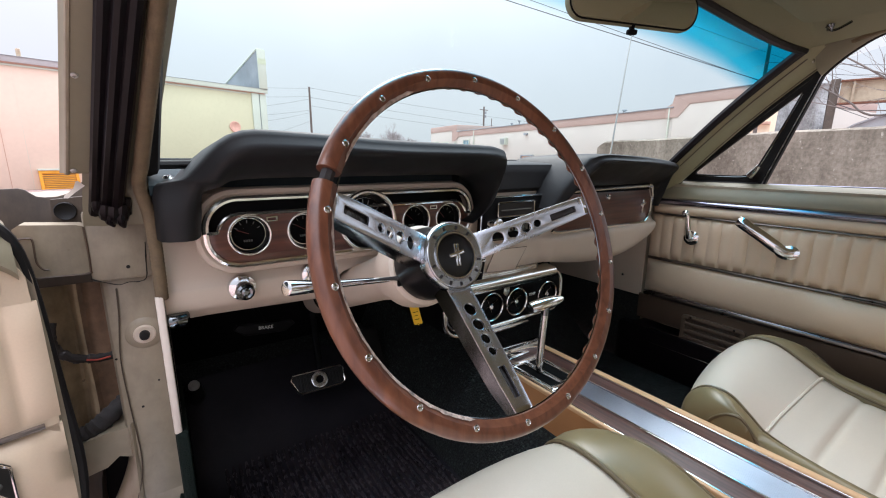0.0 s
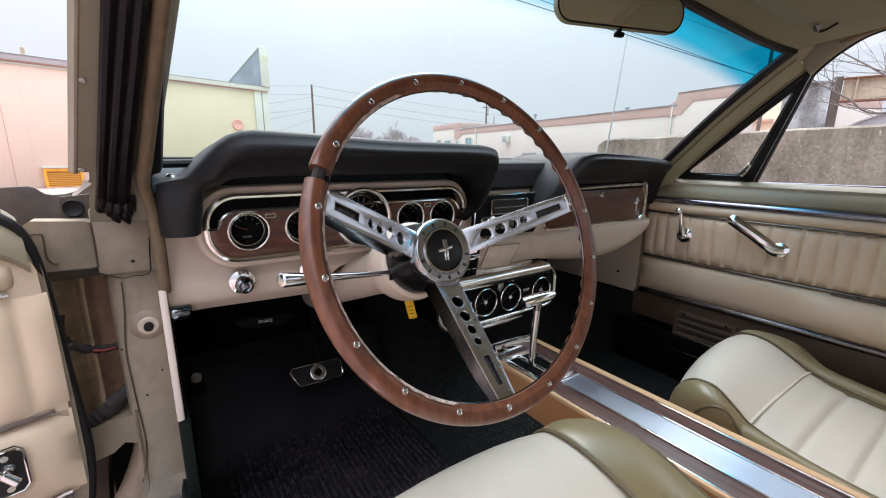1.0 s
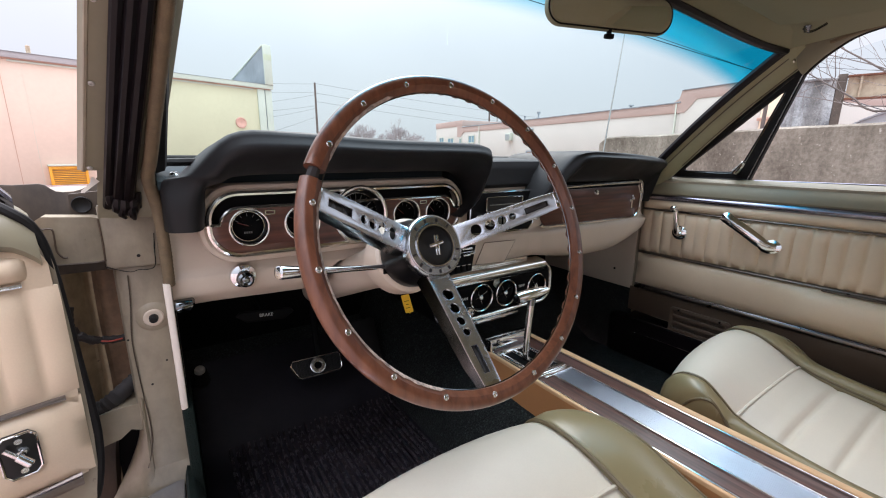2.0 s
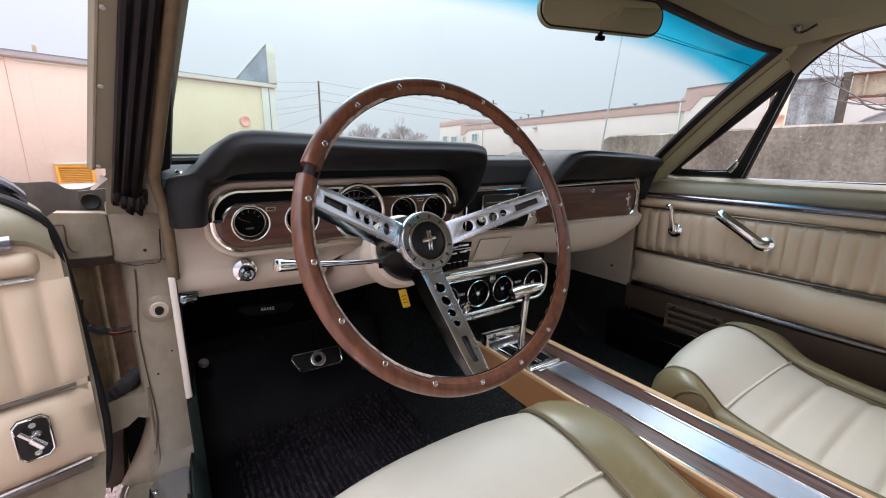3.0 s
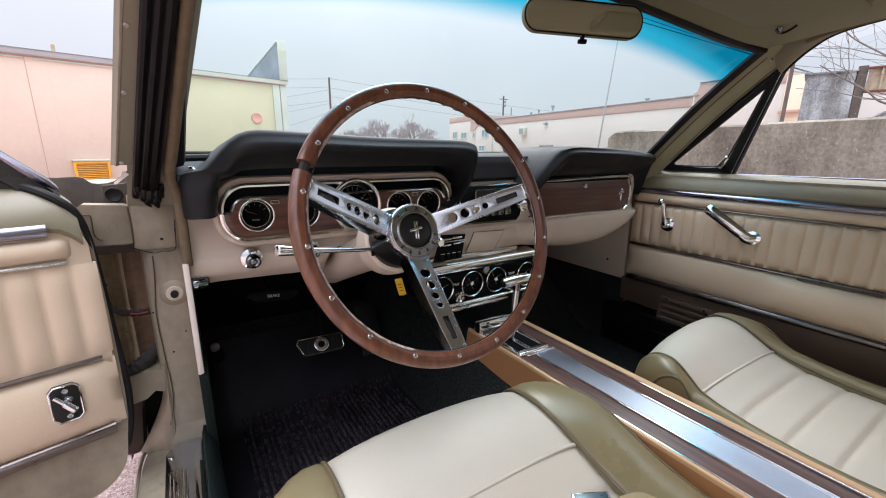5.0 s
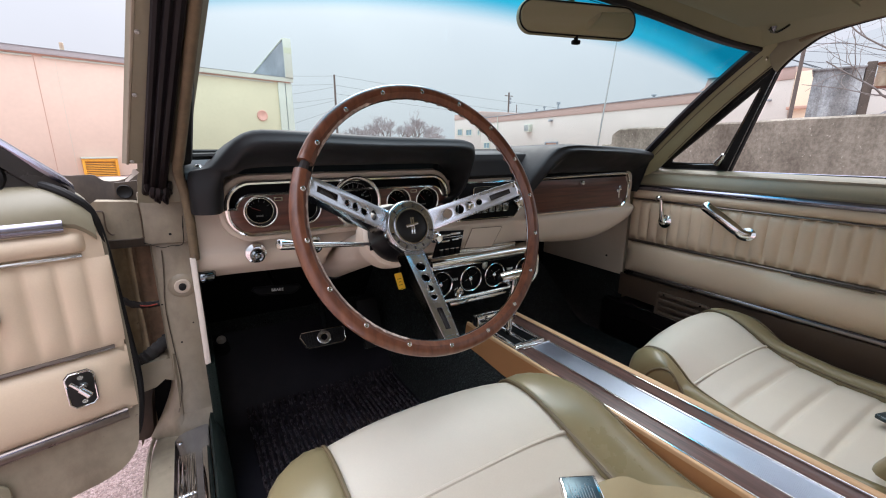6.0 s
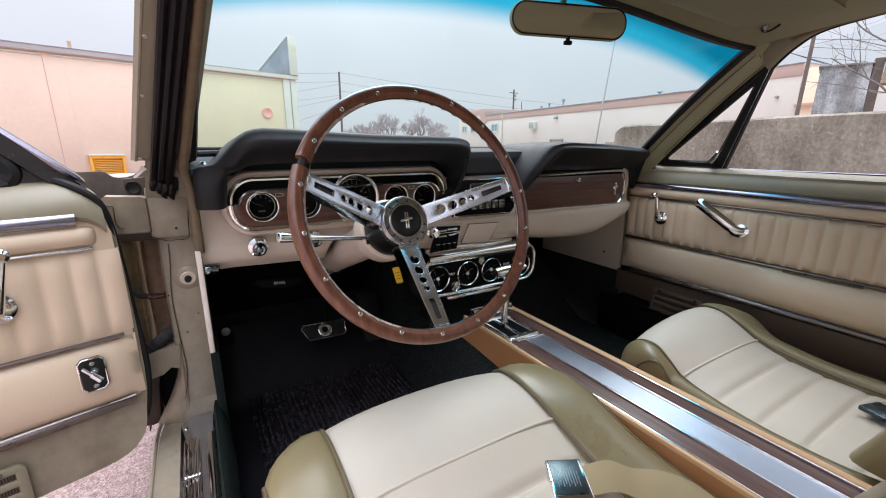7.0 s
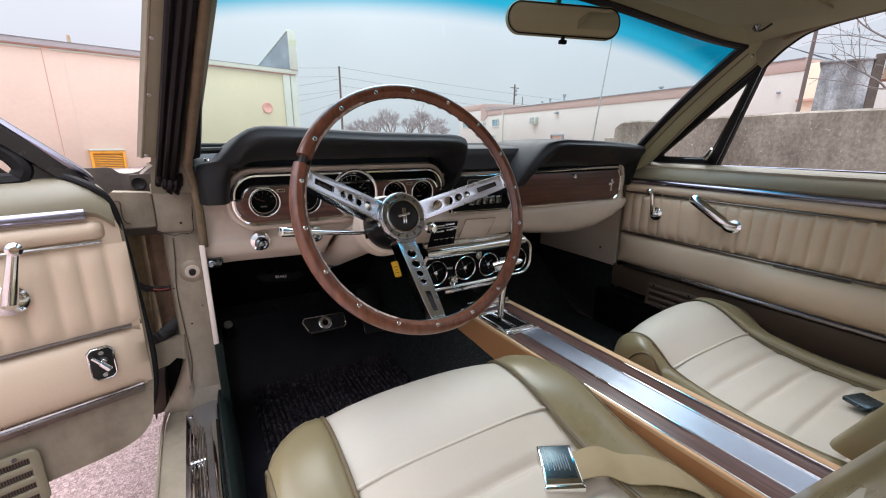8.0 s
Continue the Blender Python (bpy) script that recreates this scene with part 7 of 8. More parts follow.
        part("frame_line", tumble(tube(B(), [V(-0.004, y, z) for y, z in [(0.258, 0.918), (0.15, 1.016), (0.05, 1.103), (-0.03, 1.170)]], 0.0022, 6)), DARKCHROME, d)
        part("vent_post", loft(B(), [[V(0.734, 0.067, 0.895), V(0.734, 0.050, 0.895), V(0.748, 0.050, 0.895), V(0.748, 0.067, 0.895)], [V(0.681, -0.044, 1.205), V(0.681, -0.062, 1.205), V(0.695, -0.062, 1.205), V(0.695, -0.044, 1.205)]]), RUBBER, d, "black division post")
        part("post_chrome", loft(B(), [[V(0.7325, 0.0560, 0.90), V(0.7325, 0.0535, 0.90), V(0.734, 0.0535, 0.90), V(0.734, 0.0560, 0.90)], [V(0.6795, -0.0555, 1.20), V(0.6795, -0.0580, 1.20), V(0.681, -0.0580, 1.20), V(0.681, -0.0555, 1.20)]]), BRUSHED, d)
        bm = B()
        bm.faces.new([bm.verts.new(p) for p in (V(0.739, 0.240, 0.925), V(0.739, 0.088, 0.925), V(0.698, -0.026, 1.155))])
        vp = part("vent_pane", bm, SIDEGLASS, d)
        vp.visible_shadow = False
        bm = B()
        loft(bm, [[V(0.742, 0.045, 0.895), V(0.689, -0.068, 1.20)], [V(0.742, -0.3, 0.905), V(0.684, -0.3, 1.255)], [V(0.742, -0.8, 0.905), V(0.68, -0.8, 1.255)]], False, False)
        sg = part("window_pane", bm, SIDEGLASS, d)
        sg.visible_shadow = False
        part("glass_rail", tube(B(), [V(0.734, 0.036, 0.9085), V(0.734, -0.3, 0.9115), V(0.734, -0.85, 0.9115)], 0.0036, 8), FRAMEMETAL, d)
        lt = part("vent_latch", tube(B(), [V(0.730, 0.078, 0.930), V(0.715, 0.076, 0.934), V(0.708, 0.062, 0.950), V(0.704, 0.056, 0.960)], [0.009, 0.010, 0.0075, 0.0055], 10), OLDCHROME, d)
    else:
        # sloping chrome frame of the quarter-light, and its dark glass
        fr = [M(0.004, -0.026, 0.913), M(0.012, -0.029, 0.924), M(0.06, -0.034, 0.970), M(0.16, -0.040, 1.066), M(0.27, -0.048, 1.17)]
        win = M(0, 1, 0) - M(0, 0, 0)
        part("vent_frame", loft(B(), [[p + win * 0.006 + V(0, 0, -0.003), p + win * 0.0085 + V(0, 0, 0.003), p + win * 0.006 + V(0, 0, 0.009), p - win * 0.004 + V(0, 0, 0.013), p - win * 0.02 + V(0, 0, 0.010), p - win * 0.02 + V(0, 0, -0.006)] for p in fr]), FRAMEMETAL, d, "sloping chrome quarter-light frame, tinted lavender for reflected sky")
        part("vent_seal", loft(B(), [[M(0.010 + u, -0.034, 0.884 + u * 0.98), M(0.010 + u, -0.020, 0.890 + u * 0.98), M(0.010 + u, -0.022, 0.904 + u * 0.98), M(0.010 + u, -0.026, 0.920 + u * 0.98), M(0.010 + u, -0.044, 0.922 + u * 0.98)] for u in (0.0, 0.05, 0.1, 0.25)]), DARKGLOSS, d, "dark glossy inner frame")
        seal = [M(0.30, -0.030, 0.925), M(0.11, -0.030, 0.922), M(0.085, -0.030, 0.930), M(0.085, -0.030, 0.950), M(0.12, -0.034, 0.988), M(0.28, -0.046, 1.14)]
        part("quarter_light_rubber", tube(B(), crm(seal, 5), 0.012, 8), RUBBER, d)
        part("frame_corner", loft(B(), [[M(0.02, -0.045, 0.89), M(0.02, -0.026, 0.89), M(0.02, -0.026, 0.915), M(0.02, -0.045, 0.915)], [M(0.075, -0.045, 0.89), M(0.075, -0.026, 0.89), M(0.075, -0.030, 0.966), M(0.075, -0.045, 0.966)], [M(0.10, -0.045, 0.89), M(0.10, -0.028, 0.89), M(0.10, -0.030, 0.93), M(0.10, -0.045, 0.93)]]), DARKGLOSS, d)
        bm = B()
        bm.faces.new([bm.verts.new(p) for p in (M(0.09, -0.040, 0.925), M(0.60, -0.040, 0.925), M(0.60, -0.055, 1.17), M(0.29, -0.050, 1.16))])
        vp = part("vent_pane", bm, DARKPANE, d, "dark quarter-light glass")
    return d


build_door("door_1", lambda u, w, z: PD + DU * u + DN * w + V(0, 0, z), "open khaki car door with pleated beige trim", 0.015, True)
build_door("door_2", lambda u, w, z: V(0.692 - w, 0.333 - u, z), "closed khaki car door with pleated beige trim", 0.0, False)

# ---------------------------------------------------------------- mirror and sun visor
mir = thing("rear_view_mirror", (0.025, 0.035, 1.218), "rounded rear-view mirror on a stem from the roof", "mirror")
mx = V(0.229, -0.084, -0.004).normalized()
mm_ = axes((0.025, 0.036, 1.217), mx, (0, -0.07, 1))
if mm_.to_3x3().col[2].y > 0:
    mm_ = mm_ @ Matrix.Rotation(math.pi, 4, "Y")
ol = rrect(-0.120, 0.120, -0.0275, 0.0275, 0.026, 8)
part("shell", plate(B(), ol, [], 0.014, mm_ @ Matrix.Translation((0, 0, -0.005)), 0.003), HEADLINER, mir, "grey mirror back and edge")
part("glass", plate(B(), rrect(-0.117, 0.117, -0.0245, 0.0245, 0.0235, 8), [], 0.003, mm_ @ Matrix.Translation((0, 0, 0.0022))), MIRRORGLASS, mir, "mirror glass")
part("rim", tube(B(), [mm_ @ V(x, y, 0.001) for x, y in ol], 0.0018, 6, True), BLACK, mir)
part("stem", tube(B(), crm([V(0.02, 0.046, 1.225), V(0.015, 0.05, 1.25), V(0.0, 0.02, 1.272)], 4), 0.007, 8), OLDCHROME, mir)
part("day_night_tab", box(B(), (-0.008, -0.043, -0.006), (0.008, -0.035, 0.004), 0.002, mm_), BLACK, mir)
part("tab_stem", box(B(), (-0.003, -0.040, -0.006), (0.003, -0.026, 0.002), 0.001, mm_), BLACK, mir)
vis = thing("sun_visor", (0.33, -0.18, 1.25), "beige vinyl sun visor folded against the headliner", "sun visor")
part("pad", smooth_loft(B(), [[V(x, -0.085, 1.2475 - 0.02 * ((x - CX) / 0.6) ** 2), V(x, -0.10, 1.238 - 0.02 * ((x - CX) / 0.6) ** 2), V(x, -0.25, 1.232 - 0.02 * ((x - CX) / 0.6) ** 2), V(x, -0.262, 1.240 - 0.02 * ((x - CX) / 0.6) ** 2), V(x, -0.25, 1.252 - 0.02 * ((x - CX) / 0.6) ** 2)] for x in (0.08, 0.10, 0.2, 0.3, 0.39, 0.41)], 3, 3), HEADLINER, vis)
part("clip", tube(B(), crm([V(0.520, -0.082, 1.242), V(0.530, -0.088, 1.236), V(0.527, -0.100, 1.236), V(0.519, -0.120, 1.243)], 4), 0.0026, 7), DARKCHROME, vis, "chrome visor clip")
part("clip_base", tube(B(), [V(0.531, -0.085, 1.248), V(0.531, -0.085, 1.236)], [0.007, 0.005], 12), DARKCHROME, vis)
part("pillar_screw", lathe(B(), [(0, 0.003), (0.004, 0.0025), (0.0055, 0)], axes((0.638, -0.038, 1.200), (1, 0, 0), (0, 0, -1)) @ Matrix.Rotation(math.pi, 4, "X"), 12), OLDCHROME, shell)

# ---------------------------------------------------------------- outside: buildings, wall, poles, trees
EYE0 = V(-0.659, -0.629, 0.986)


def at_az(az, d, z=0.0):
    """A place on the lot by compass bearing and distance from the driver's door, at height z."""
    return V(EYE0.x + d * math.sin(radians(az)), EYE0.y + d * math.cos(radians(az)), z)


def rise(d, el):
    return EYE0.z + d * math.tan(radians(el))


def front_of(p0, p1):
    """A facade's frame: x along it, y up, z towards the lot; the origin at p0 on the ground."""
    d = (p1 - p0).normalized()
    n = V(d.y, -d.x, 0)
    if n.dot(EYE0 - p0) < 0:
        n = -n
    m = Matrix((d, V(0, 0, 1), n)).transposed().to_4x4()
    m.translation = p0
    return m, n


def meet(m, n, az):
    """Where a bearing meets a facade: its place along the facade and its distance."""
    dirv = V(math.sin(radians(az)), math.cos(radians(az)), 0)
    d = (m.translation - EYE0).dot(n) / dirv.dot(n)
    return (m.inverted() @ V(EYE0.x + dirv.x * d, EYE0.y + dirv.y * d, 0)).x, d


# long low building with cream siding
H1 = 2.7
c0, c1 = at_az(-13.42, H1 / math.tan(radians(8.83))), at_az(12.53, H1 / math.tan(radians(7.92)))
fm, n1 = front_of(c1, c1 + (c1 - c0))
TOP1 = EYE0.z + H1
wl_ = thing("warehouse", (c0 + c1) / 2, "long low warehouse with cream metal siding", "building")
LB = 34.0
part("wall", box(B(), (-LB, 0, -8.0), (0, TOP1 - 0.19, 0), 0.02, fm), WALLCREAM, wl_, "cream siding wall")
# from this bearing on, the wall and roof edge are greener
ub = meet(fm, n1, 1.0)[0]
part("green_bay", box(B(), (ub, 0, -0.5), (-0.002, TOP1 - 0.20, 0.012), 0.004, fm), PALEGREEN, wl_, "end bay in pale yellow-green")
part("fascia", box(B(), (-LB, TOP1 - 0.17, -8.0), (0.0, TOP1 - 0.012, 0.10), 0.004, fm), FASCIA, wl_, "pale metal roof edge")
part("fascia_end", box(B(), (ub, TOP1 - 0.172, 0.10), (0.05, TOP1 - 0.014, 0.112), 0.002, fm), WALLTRIM, wl_, "pale green end of the roof edge")
part("drip_edge", box(B(), (-LB, TOP1 - 0.014, -8.0), (0.06, TOP1, 0.125), 0.003, fm), GREYMETAL, wl_)
part("soffit_gap", box(B(), (-LB, TOP1 - 0.205, 0), (-0.05, TOP1 - 0.17, 0.055), 0.002, fm), DOORBROWN, wl_)
jx = meet(fm, n1, -10.9)[0]
for x0, x1 in ((-LB, jx - 0.03), (meet(fm, n1, -10.3)[0], ub - 0.2), (ub + 0.2, -0.75)):
    part("lower_flashing", box(B(), (x0, TOP1 - 0.265, 0), (x1, TOP1 - 0.215, 0.035), 0.004, fm), WALLTRIM, wl_)
for u in (jx, jx - 6.2, jx - 12.4):
    part("panel_joint", box(B(), (u - 0.007, 0, 0.0), (u + 0.007, TOP1 - 0.23, 0.008), 0, fm), DOORBROWN, wl_)
part("panel_joint", box(B(), (meet(fm, n1, -9.4)[0] - 0.003, 0, 0.0), (meet(fm, n1, -9.4)[0] + 0.003, TOP1 - 0.35, 0.003), 0, fm), WALLTRIM, wl_)
xa, xb, xc_ = meet(fm, n1, 10.95)[0], meet(fm, n1, 11.72)[0], meet(fm, n1, 11.82)[0]
part("corner_post", box(B(), (xa, 0, 0), (xb, TOP1 - 0.20, 0.06), 0.01, fm), WALLTRIM, wl_)
part("corner_gap", box(B(), (xb, 0, 0), (xc_, TOP1 - 0.20, 0.02), 0, fm), GREYMETAL, wl_)
part("corner_post", box(B(), (xc_, 0, 0), (0.0, TOP1 - 0.20, 0.05), 0.01, fm), WALLTRIM, wl_)
pt = rise((c1 - V(EYE0.x, EYE0.y, 0)).length, 12.05)
gx = meet(fm, n1, 11.80)[0]
bm = loft(B(), [[fm @ V(gx, TOP1 - 0.05, 0.1), fm @ V(0.02, TOP1 - 0.05, 0.1), fm @ V(0.02, pt, 0.1), fm @ V(gx, pt, 0.1)], [fm @ V(gx, TOP1 - 0.05, -4.6), fm @ V(0.02, TOP1 - 0.05, -4.6), fm @ V(0.02, TOP1, -4.6), fm @ V(gx, TOP1, -4.6)]])
part("parapet", bm, GREYMETAL, wl_, "weathered grey metal parapet of the gable end")
part("parapet_cap", tube(B(), [fm @ V(gx, pt, 0.10), fm @ V(gx, TOP1 + 0.03, -4.55)], 0.035, 6), WALLTRIM, wl_)
part("parapet_edge", box(B(), (gx - 0.01, TOP1, 0.1), (0.04, pt + 0.03, 0.16), 0.01, fm), WALLTRIM, wl_)
part("edge_block", box(B(), (gx - 0.012, rise(19.4, 10.55), 0.155), (0.042, rise(19.4, 11.15), 0.165), 0, fm), GREENBLOCK, wl_, "faded green block")
q = meet(fm, n1, 8.9)
part("round_sign", lathe(B(), [(0.21, 0), (0.21, 0.03), (0.185, 0.045), (0.17, 0.035), (0, 0.035)], fm @ Matrix.Translation((q[0], rise(q[1], 3.53), 0.014)), 28), REDBADGE, wl_, "faded red round plaque")
v0, v1 = meet(fm, n1, -8.93), meet(fm, n1, -6.05)
vz = rise(v0[1], -1.40)
vt = part("vent_frame", plate(B(), [(v0[0], vz - 0.62), (v1[0], vz - 0.62), (v1[0], vz), (v0[0], vz)], [[(v0[0] + 0.06, vz - 0.57), (v1[0] - 0.06, vz - 0.57), (v1[0] - 0.06, vz - 0.07), (v0[0] + 0.06, vz - 0.07)]], 0.12, fm @ Matrix.Translation((0, 0, 0.06)), 0.005), ORANGE, wl_, "orange-painted louvred wall vent")
part("vent_lid", box(B(), (v0[0] - 0.02, vz, 0), (v1[0] + 0.02, vz + 0.05, 0.15), 0.01, fm), WALLTRIM, vt)
for k in range(9):
    part("slat", box(B(), (v0[0] + 0.06, vz - 0.55 + 0.055 * k, 0.02), (v1[0] - 0.06, vz - 0.52 + 0.055 * k, 0.09), 0.004, fm), ORANGE, vt)
part("vent_shade", box(B(), (v0[0] + 0.06, vz - 0.57, 0.005), (v1[0] - 0.06, vz - 0.07, 0.015), 0, fm), DOORBROWN, vt)
q = meet(fm, n1, -8.62)
part("roof_pipe", box(B(), (q[0] - 0.05, TOP1 - 0.05, -0.35), (q[0] + 0.05, TOP1 + 0.27, -0.25), 0.02, fm), RUSTBEAM, wl_)

# long stuccoed building beyond the lot
H2 = 3.0
e0, e1 = at_az(36.6, H2 / math.tan(radians(3.62))), at_az(60.4, H2 / math.tan(radians(5.93)))
gm, n2 = front_of(e0, e1)
st_ = thing("stucco_building", (e0 + e1) / 2, "long beige stucco building with a pink roof band", "building")
TOP2, TOP3, TOP4 = EYE0.z + H2, EYE0.z + 3.70, EYE0.z + 3.58
kl, k2, k3, k4 = meet(gm, n2, 33.15)[0], meet(gm, n2, 62.55)[0], meet(gm, n2, 70.05)[0], meet(gm, n2, 71.7)[0]
part("wall", box(B(), (0, 0, -14), (k2, TOP2 - 0.60, 0), 0.02, gm), STUCCO, st_, "beige stucco wall")
part("roof_band", box(B(), (0, TOP2 - 0.60, -14), (k2, TOP2 - 0.07, 0.05), 0.02, gm), PINKBAND, st_, "dusty pink band")
part("coping", box(B(), (0, TOP2 - 0.07, -14), (k2, TOP2, 0.12), 0.01, gm), GREYMETAL, st_)
part("tall_wall", box(B(), (kl, 0, -14), (0, TOP3 - 0.62, 0.02), 0.02, gm), STUCCO, st_)
part("tall_band", box(B(), (kl, TOP3 - 0.62, -14), (0.0, TOP3, 0.06), 0.02, gm), PINKBAND, st_)
part("band_shoulder", loft(B(), [[gm @ V(x, y, w) for x, y in ((-1.1, TOP2 - 1.05), (-0.4, TOP2 - 1.05), (0.4, TOP2 - 0.58), (0.4, TOP2 - 0.1), (-1.1, TOP3 - 0.3))] for w in (0.0, 0.065)]), PINKBAND, st_)
part("raised_wall", box(B(), (k2, 0, -14), (k3, TOP4 - 0.53, 0.04), 0.02, gm), STUCCO, st_)
part("raised_band", box(B(), (k2, TOP4 - 0.53, -14), (k3, TOP4, 0.07), 0.02, gm), PINKBAND, st_)
part("raised_coping", box(B(), (k2, TOP4, -14), (k3, TOP4 + 0.05, 0.12), 0.01, gm), GREYMETAL, st_)
part("band_shoulder", loft(B(), [[gm @ V(x, y, w) for x, y in ((k2 - 0.45, TOP2 - 0.02), (k2 - 0.10, TOP2 + 0.16), (k2 + 0.01, TOP4 - 0.02), (k2 + 0.95, TOP4 - 0.50), (k2 + 0.30, TOP2 - 0.6), (k2 - 0.45, TOP2 - 0.6))] for w in (0.0, 0.075)]), PINKBAND, st_)
part("peach_wall", box(B(), (k3, 0, -2), (k4, rise(25.8, 7.35), 0.02), 0.02, gm), PEACH, st_, "peach-yellow end wall")
part("peach_ledge", box(B(), (k3 - 0.01, rise(25.8, 3.75), 0), (k4, rise(25.8, 4.05), 0.25), 0.02, gm), DOORBROWN, st_)
for az, el0, el1, wid in ((37.86, 1.62, 2.45, 1.15), (35.1, 1.45, 2.10, 1.3), (33.9, 1.45, 2.15, 1.1), (36.4, 1.50, 2.05, 0.4), (37.5, -0.2, 0.42, 1.1)):
    x, d = meet(gm, n2, az)
    z0, z1 = rise(d, el0), rise(d, el1)
    wdw = part("window", plate(B(), [(x - wid / 2 - 0.08, z0 - 0.08), (x + wid / 2 + 0.08, z0 - 0.08), (x + wid / 2 + 0.08, z1 + 0.08), (x - wid / 2 - 0.08, z1 + 0.08)], [[(x - wid / 2, z0), (x + wid / 2, z0), (x + wid / 2, z1), (x - wid / 2, z1)]], 0.1, gm @ Matrix.Translation((0, 0, 0.04))), WALLTRIM, st_)
    part("pane", box(B(), (x - wid / 2, z0, 0.02), (x + wid / 2, z1, 0.045), 0, gm), WINPANE, wdw)
    part("glazing_bar", box(B(), (x - 0.025, z0, 0.045), (x + 0.025, z1, 0.06), 0, gm), WALLTRIM, wdw)
x, d = meet(gm, n2, 43.0)
zc_ = rise(d, 2.31)
acu = part("wall_air_conditioner", box(B(), (x - 0.36, zc_ - 0.32, 0), (x + 0.36, zc_ + 0.32, 0.40), 0.02, gm), WALLTRIM, st_, "boxy wall air conditioner")
for k in range(4):
    part("grille_bar", box(B(), (x - 0.30 + 0.17 * k, zc_ - 0.26, 0.40), (x - 0.22 + 0.17 * k, zc_ + 0.26, 0.42), 0, gm), GREYMETAL, acu)
x, d = meet(gm, n2, 45.9)
zd = rise(d, 0.60)
drr = part("service_door", box(B(), (x - 0.70, 0, 0), (x + 0.70, zd - 0.1, 0.05), 0.01, gm), DOORBROWN, st_)
part("door_frame", plate(B(), [(-0.82, 0), (0.82, 0), (0.82, zd), (-0.82, zd)], [[(-0.70, 0.01), (0.70, 0.01), (0.70, zd - 0.1), (-0.70, zd - 0.1)]], 0.14, gm @ Matrix.Translation((x, 0, 0.06))), GREYMETAL, drr)
x, d = meet(gm, n2, 45.72)
part("wall_lamp", box(B(), (x - 0.16, rise(d, 3.10), 0), (x + 0.16, rise(d, 3.38), 0.28), 0.04, gm), GREYMETAL, st_)
for az, hh, rr in ((42.8, 0.28, 0.10), (43.75, 0.42, 0.08), (45.45, 0.62, 0.11), (56.3, 0.26, 0.12)):
    x, d = meet(gm, n2, az)
    part("roof_vent", tube(B(), [gm @ V(x, TOP2 - 0.05, -0.8), gm @ V(x, TOP2 + hh * 0.72, -0.8), gm @ V(x, TOP2 + hh * 0.74, -0.8), gm @ V(x, TOP2 + hh, -0.8)], [rr * 0.7, rr * 0.7, rr * 1.4, rr * 1.4], 10), GREYMETAL, st_)
for az in (38.85, 62.15):
    x, d = meet(gm, n2, az)
    part("downpipe", box(B(), (x - 0.04, 0, 0), (x + 0.04, TOP2 - 0.05, 0.1), 0.01, gm), WALLTRIM, st_)
x, d = meet(gm, n2, 68.42)
part("wall_bracket", box(B(), (x - 0.06, rise(d, 4.65), 0), (x + 0.06, rise(d, 4.85), 0.2), 0.01, gm), GREYMETAL, st_)

# concrete yard wall beside the car
HC = 0.185
w0, w1 = at_az(52.75, HC / math.tan(radians(2.04))), at_az(76.14, HC / math.tan(radians(3.03)))
cm_, nw = front_of(w0, w1)
bm = B()
rings = []
for i in range(140):
    u = 0.06 * i if i < 60 else 3.6 + 0.2 * (i - 60)
    chip = 0.05 * max(0.0, 1 - u / 0.10)
    t = EYE0.z + HC - chip + 0.006 * noise.noise(V(u * 1.8, 0, 0)) + 0.005 * noise.noise(V(u * 9, 3, 0))
    j = 0.006 * noise.noise(V(u * 4, 7, 1))
    rings.append([cm_ @ V(u, -0.1, j), cm_ @ V(u - chip * 0.4, t * 0.5, 0.006 * noise.noise(V(u * 2, 2, 2))), cm_ @ V(u, t - 0.014, j), cm_ @ V(u, t, -0.018), cm_ @ V(u, t, -0.20), cm_ @ V(u, t - 0.02, -0.22), cm_ @ V(u, -0.1, -0.22)])
loft(bm, rings)
cw = solid("concrete_wall", bm, CONCRETE, "weathered stained concrete yard wall", "wall", sharp=30)
part("footing", box(B(), (-0.22, -0.1, -0.26), (0.03, EYE0.z + 0.025, -0.02), 0.02, cm_), CONCRETE, cw, "lower stub of the wall's end")

# stained concrete pier, rusty beam and post, shed roof beyond the wall
tw = thing("concrete_tower", at_az(73.0, 9), "black-stained concrete pier behind the yard wall", "structure")
ta, tb = at_az(71.25, 9.0), at_az(74.85, 9.0)
tm_, nt_ = front_of(ta, tb)
tl = (tb - ta).length
part("block", loft(B(), [[tm_ @ V(-0.03, 0, w), tm_ @ V(tl + 0.03, 0, w), tm_ @ V(tl, rise(9, 7.32), w), tm_ @ V(0, rise(9, 7.22), w)] for w in (0, -0.7)]), DARKCONCRETE, tw)
part("cap", box(B(), (-0.03, rise(9, 7.22), -0.7), (tl + 0.02, rise(9, 7.42), 0.03), 0.01, tm_), DARKCONCRETE, tw)
bmn = thing("steel_beam", at_az(77, 8.6), "rusty painted steel beam on a post", "beam")
zt_, zb_ = rise(8.6, 7.85), rise(8.6, 5.55)
part("web", box(B(), (tl + 0.13, zb_ + 0.02, -0.02), (4.5, zt_ - 0.02, 0.0), 0, tm_), RUSTBEAM, bmn)
for z in (zb_, zt_ - 0.025):
    part("flange", box(B(), (tl + 0.12, z, -0.09), (4.5, z + 0.025, 0.06), 0.003, tm_), RUSTEDGE, bmn, "rusted flange")
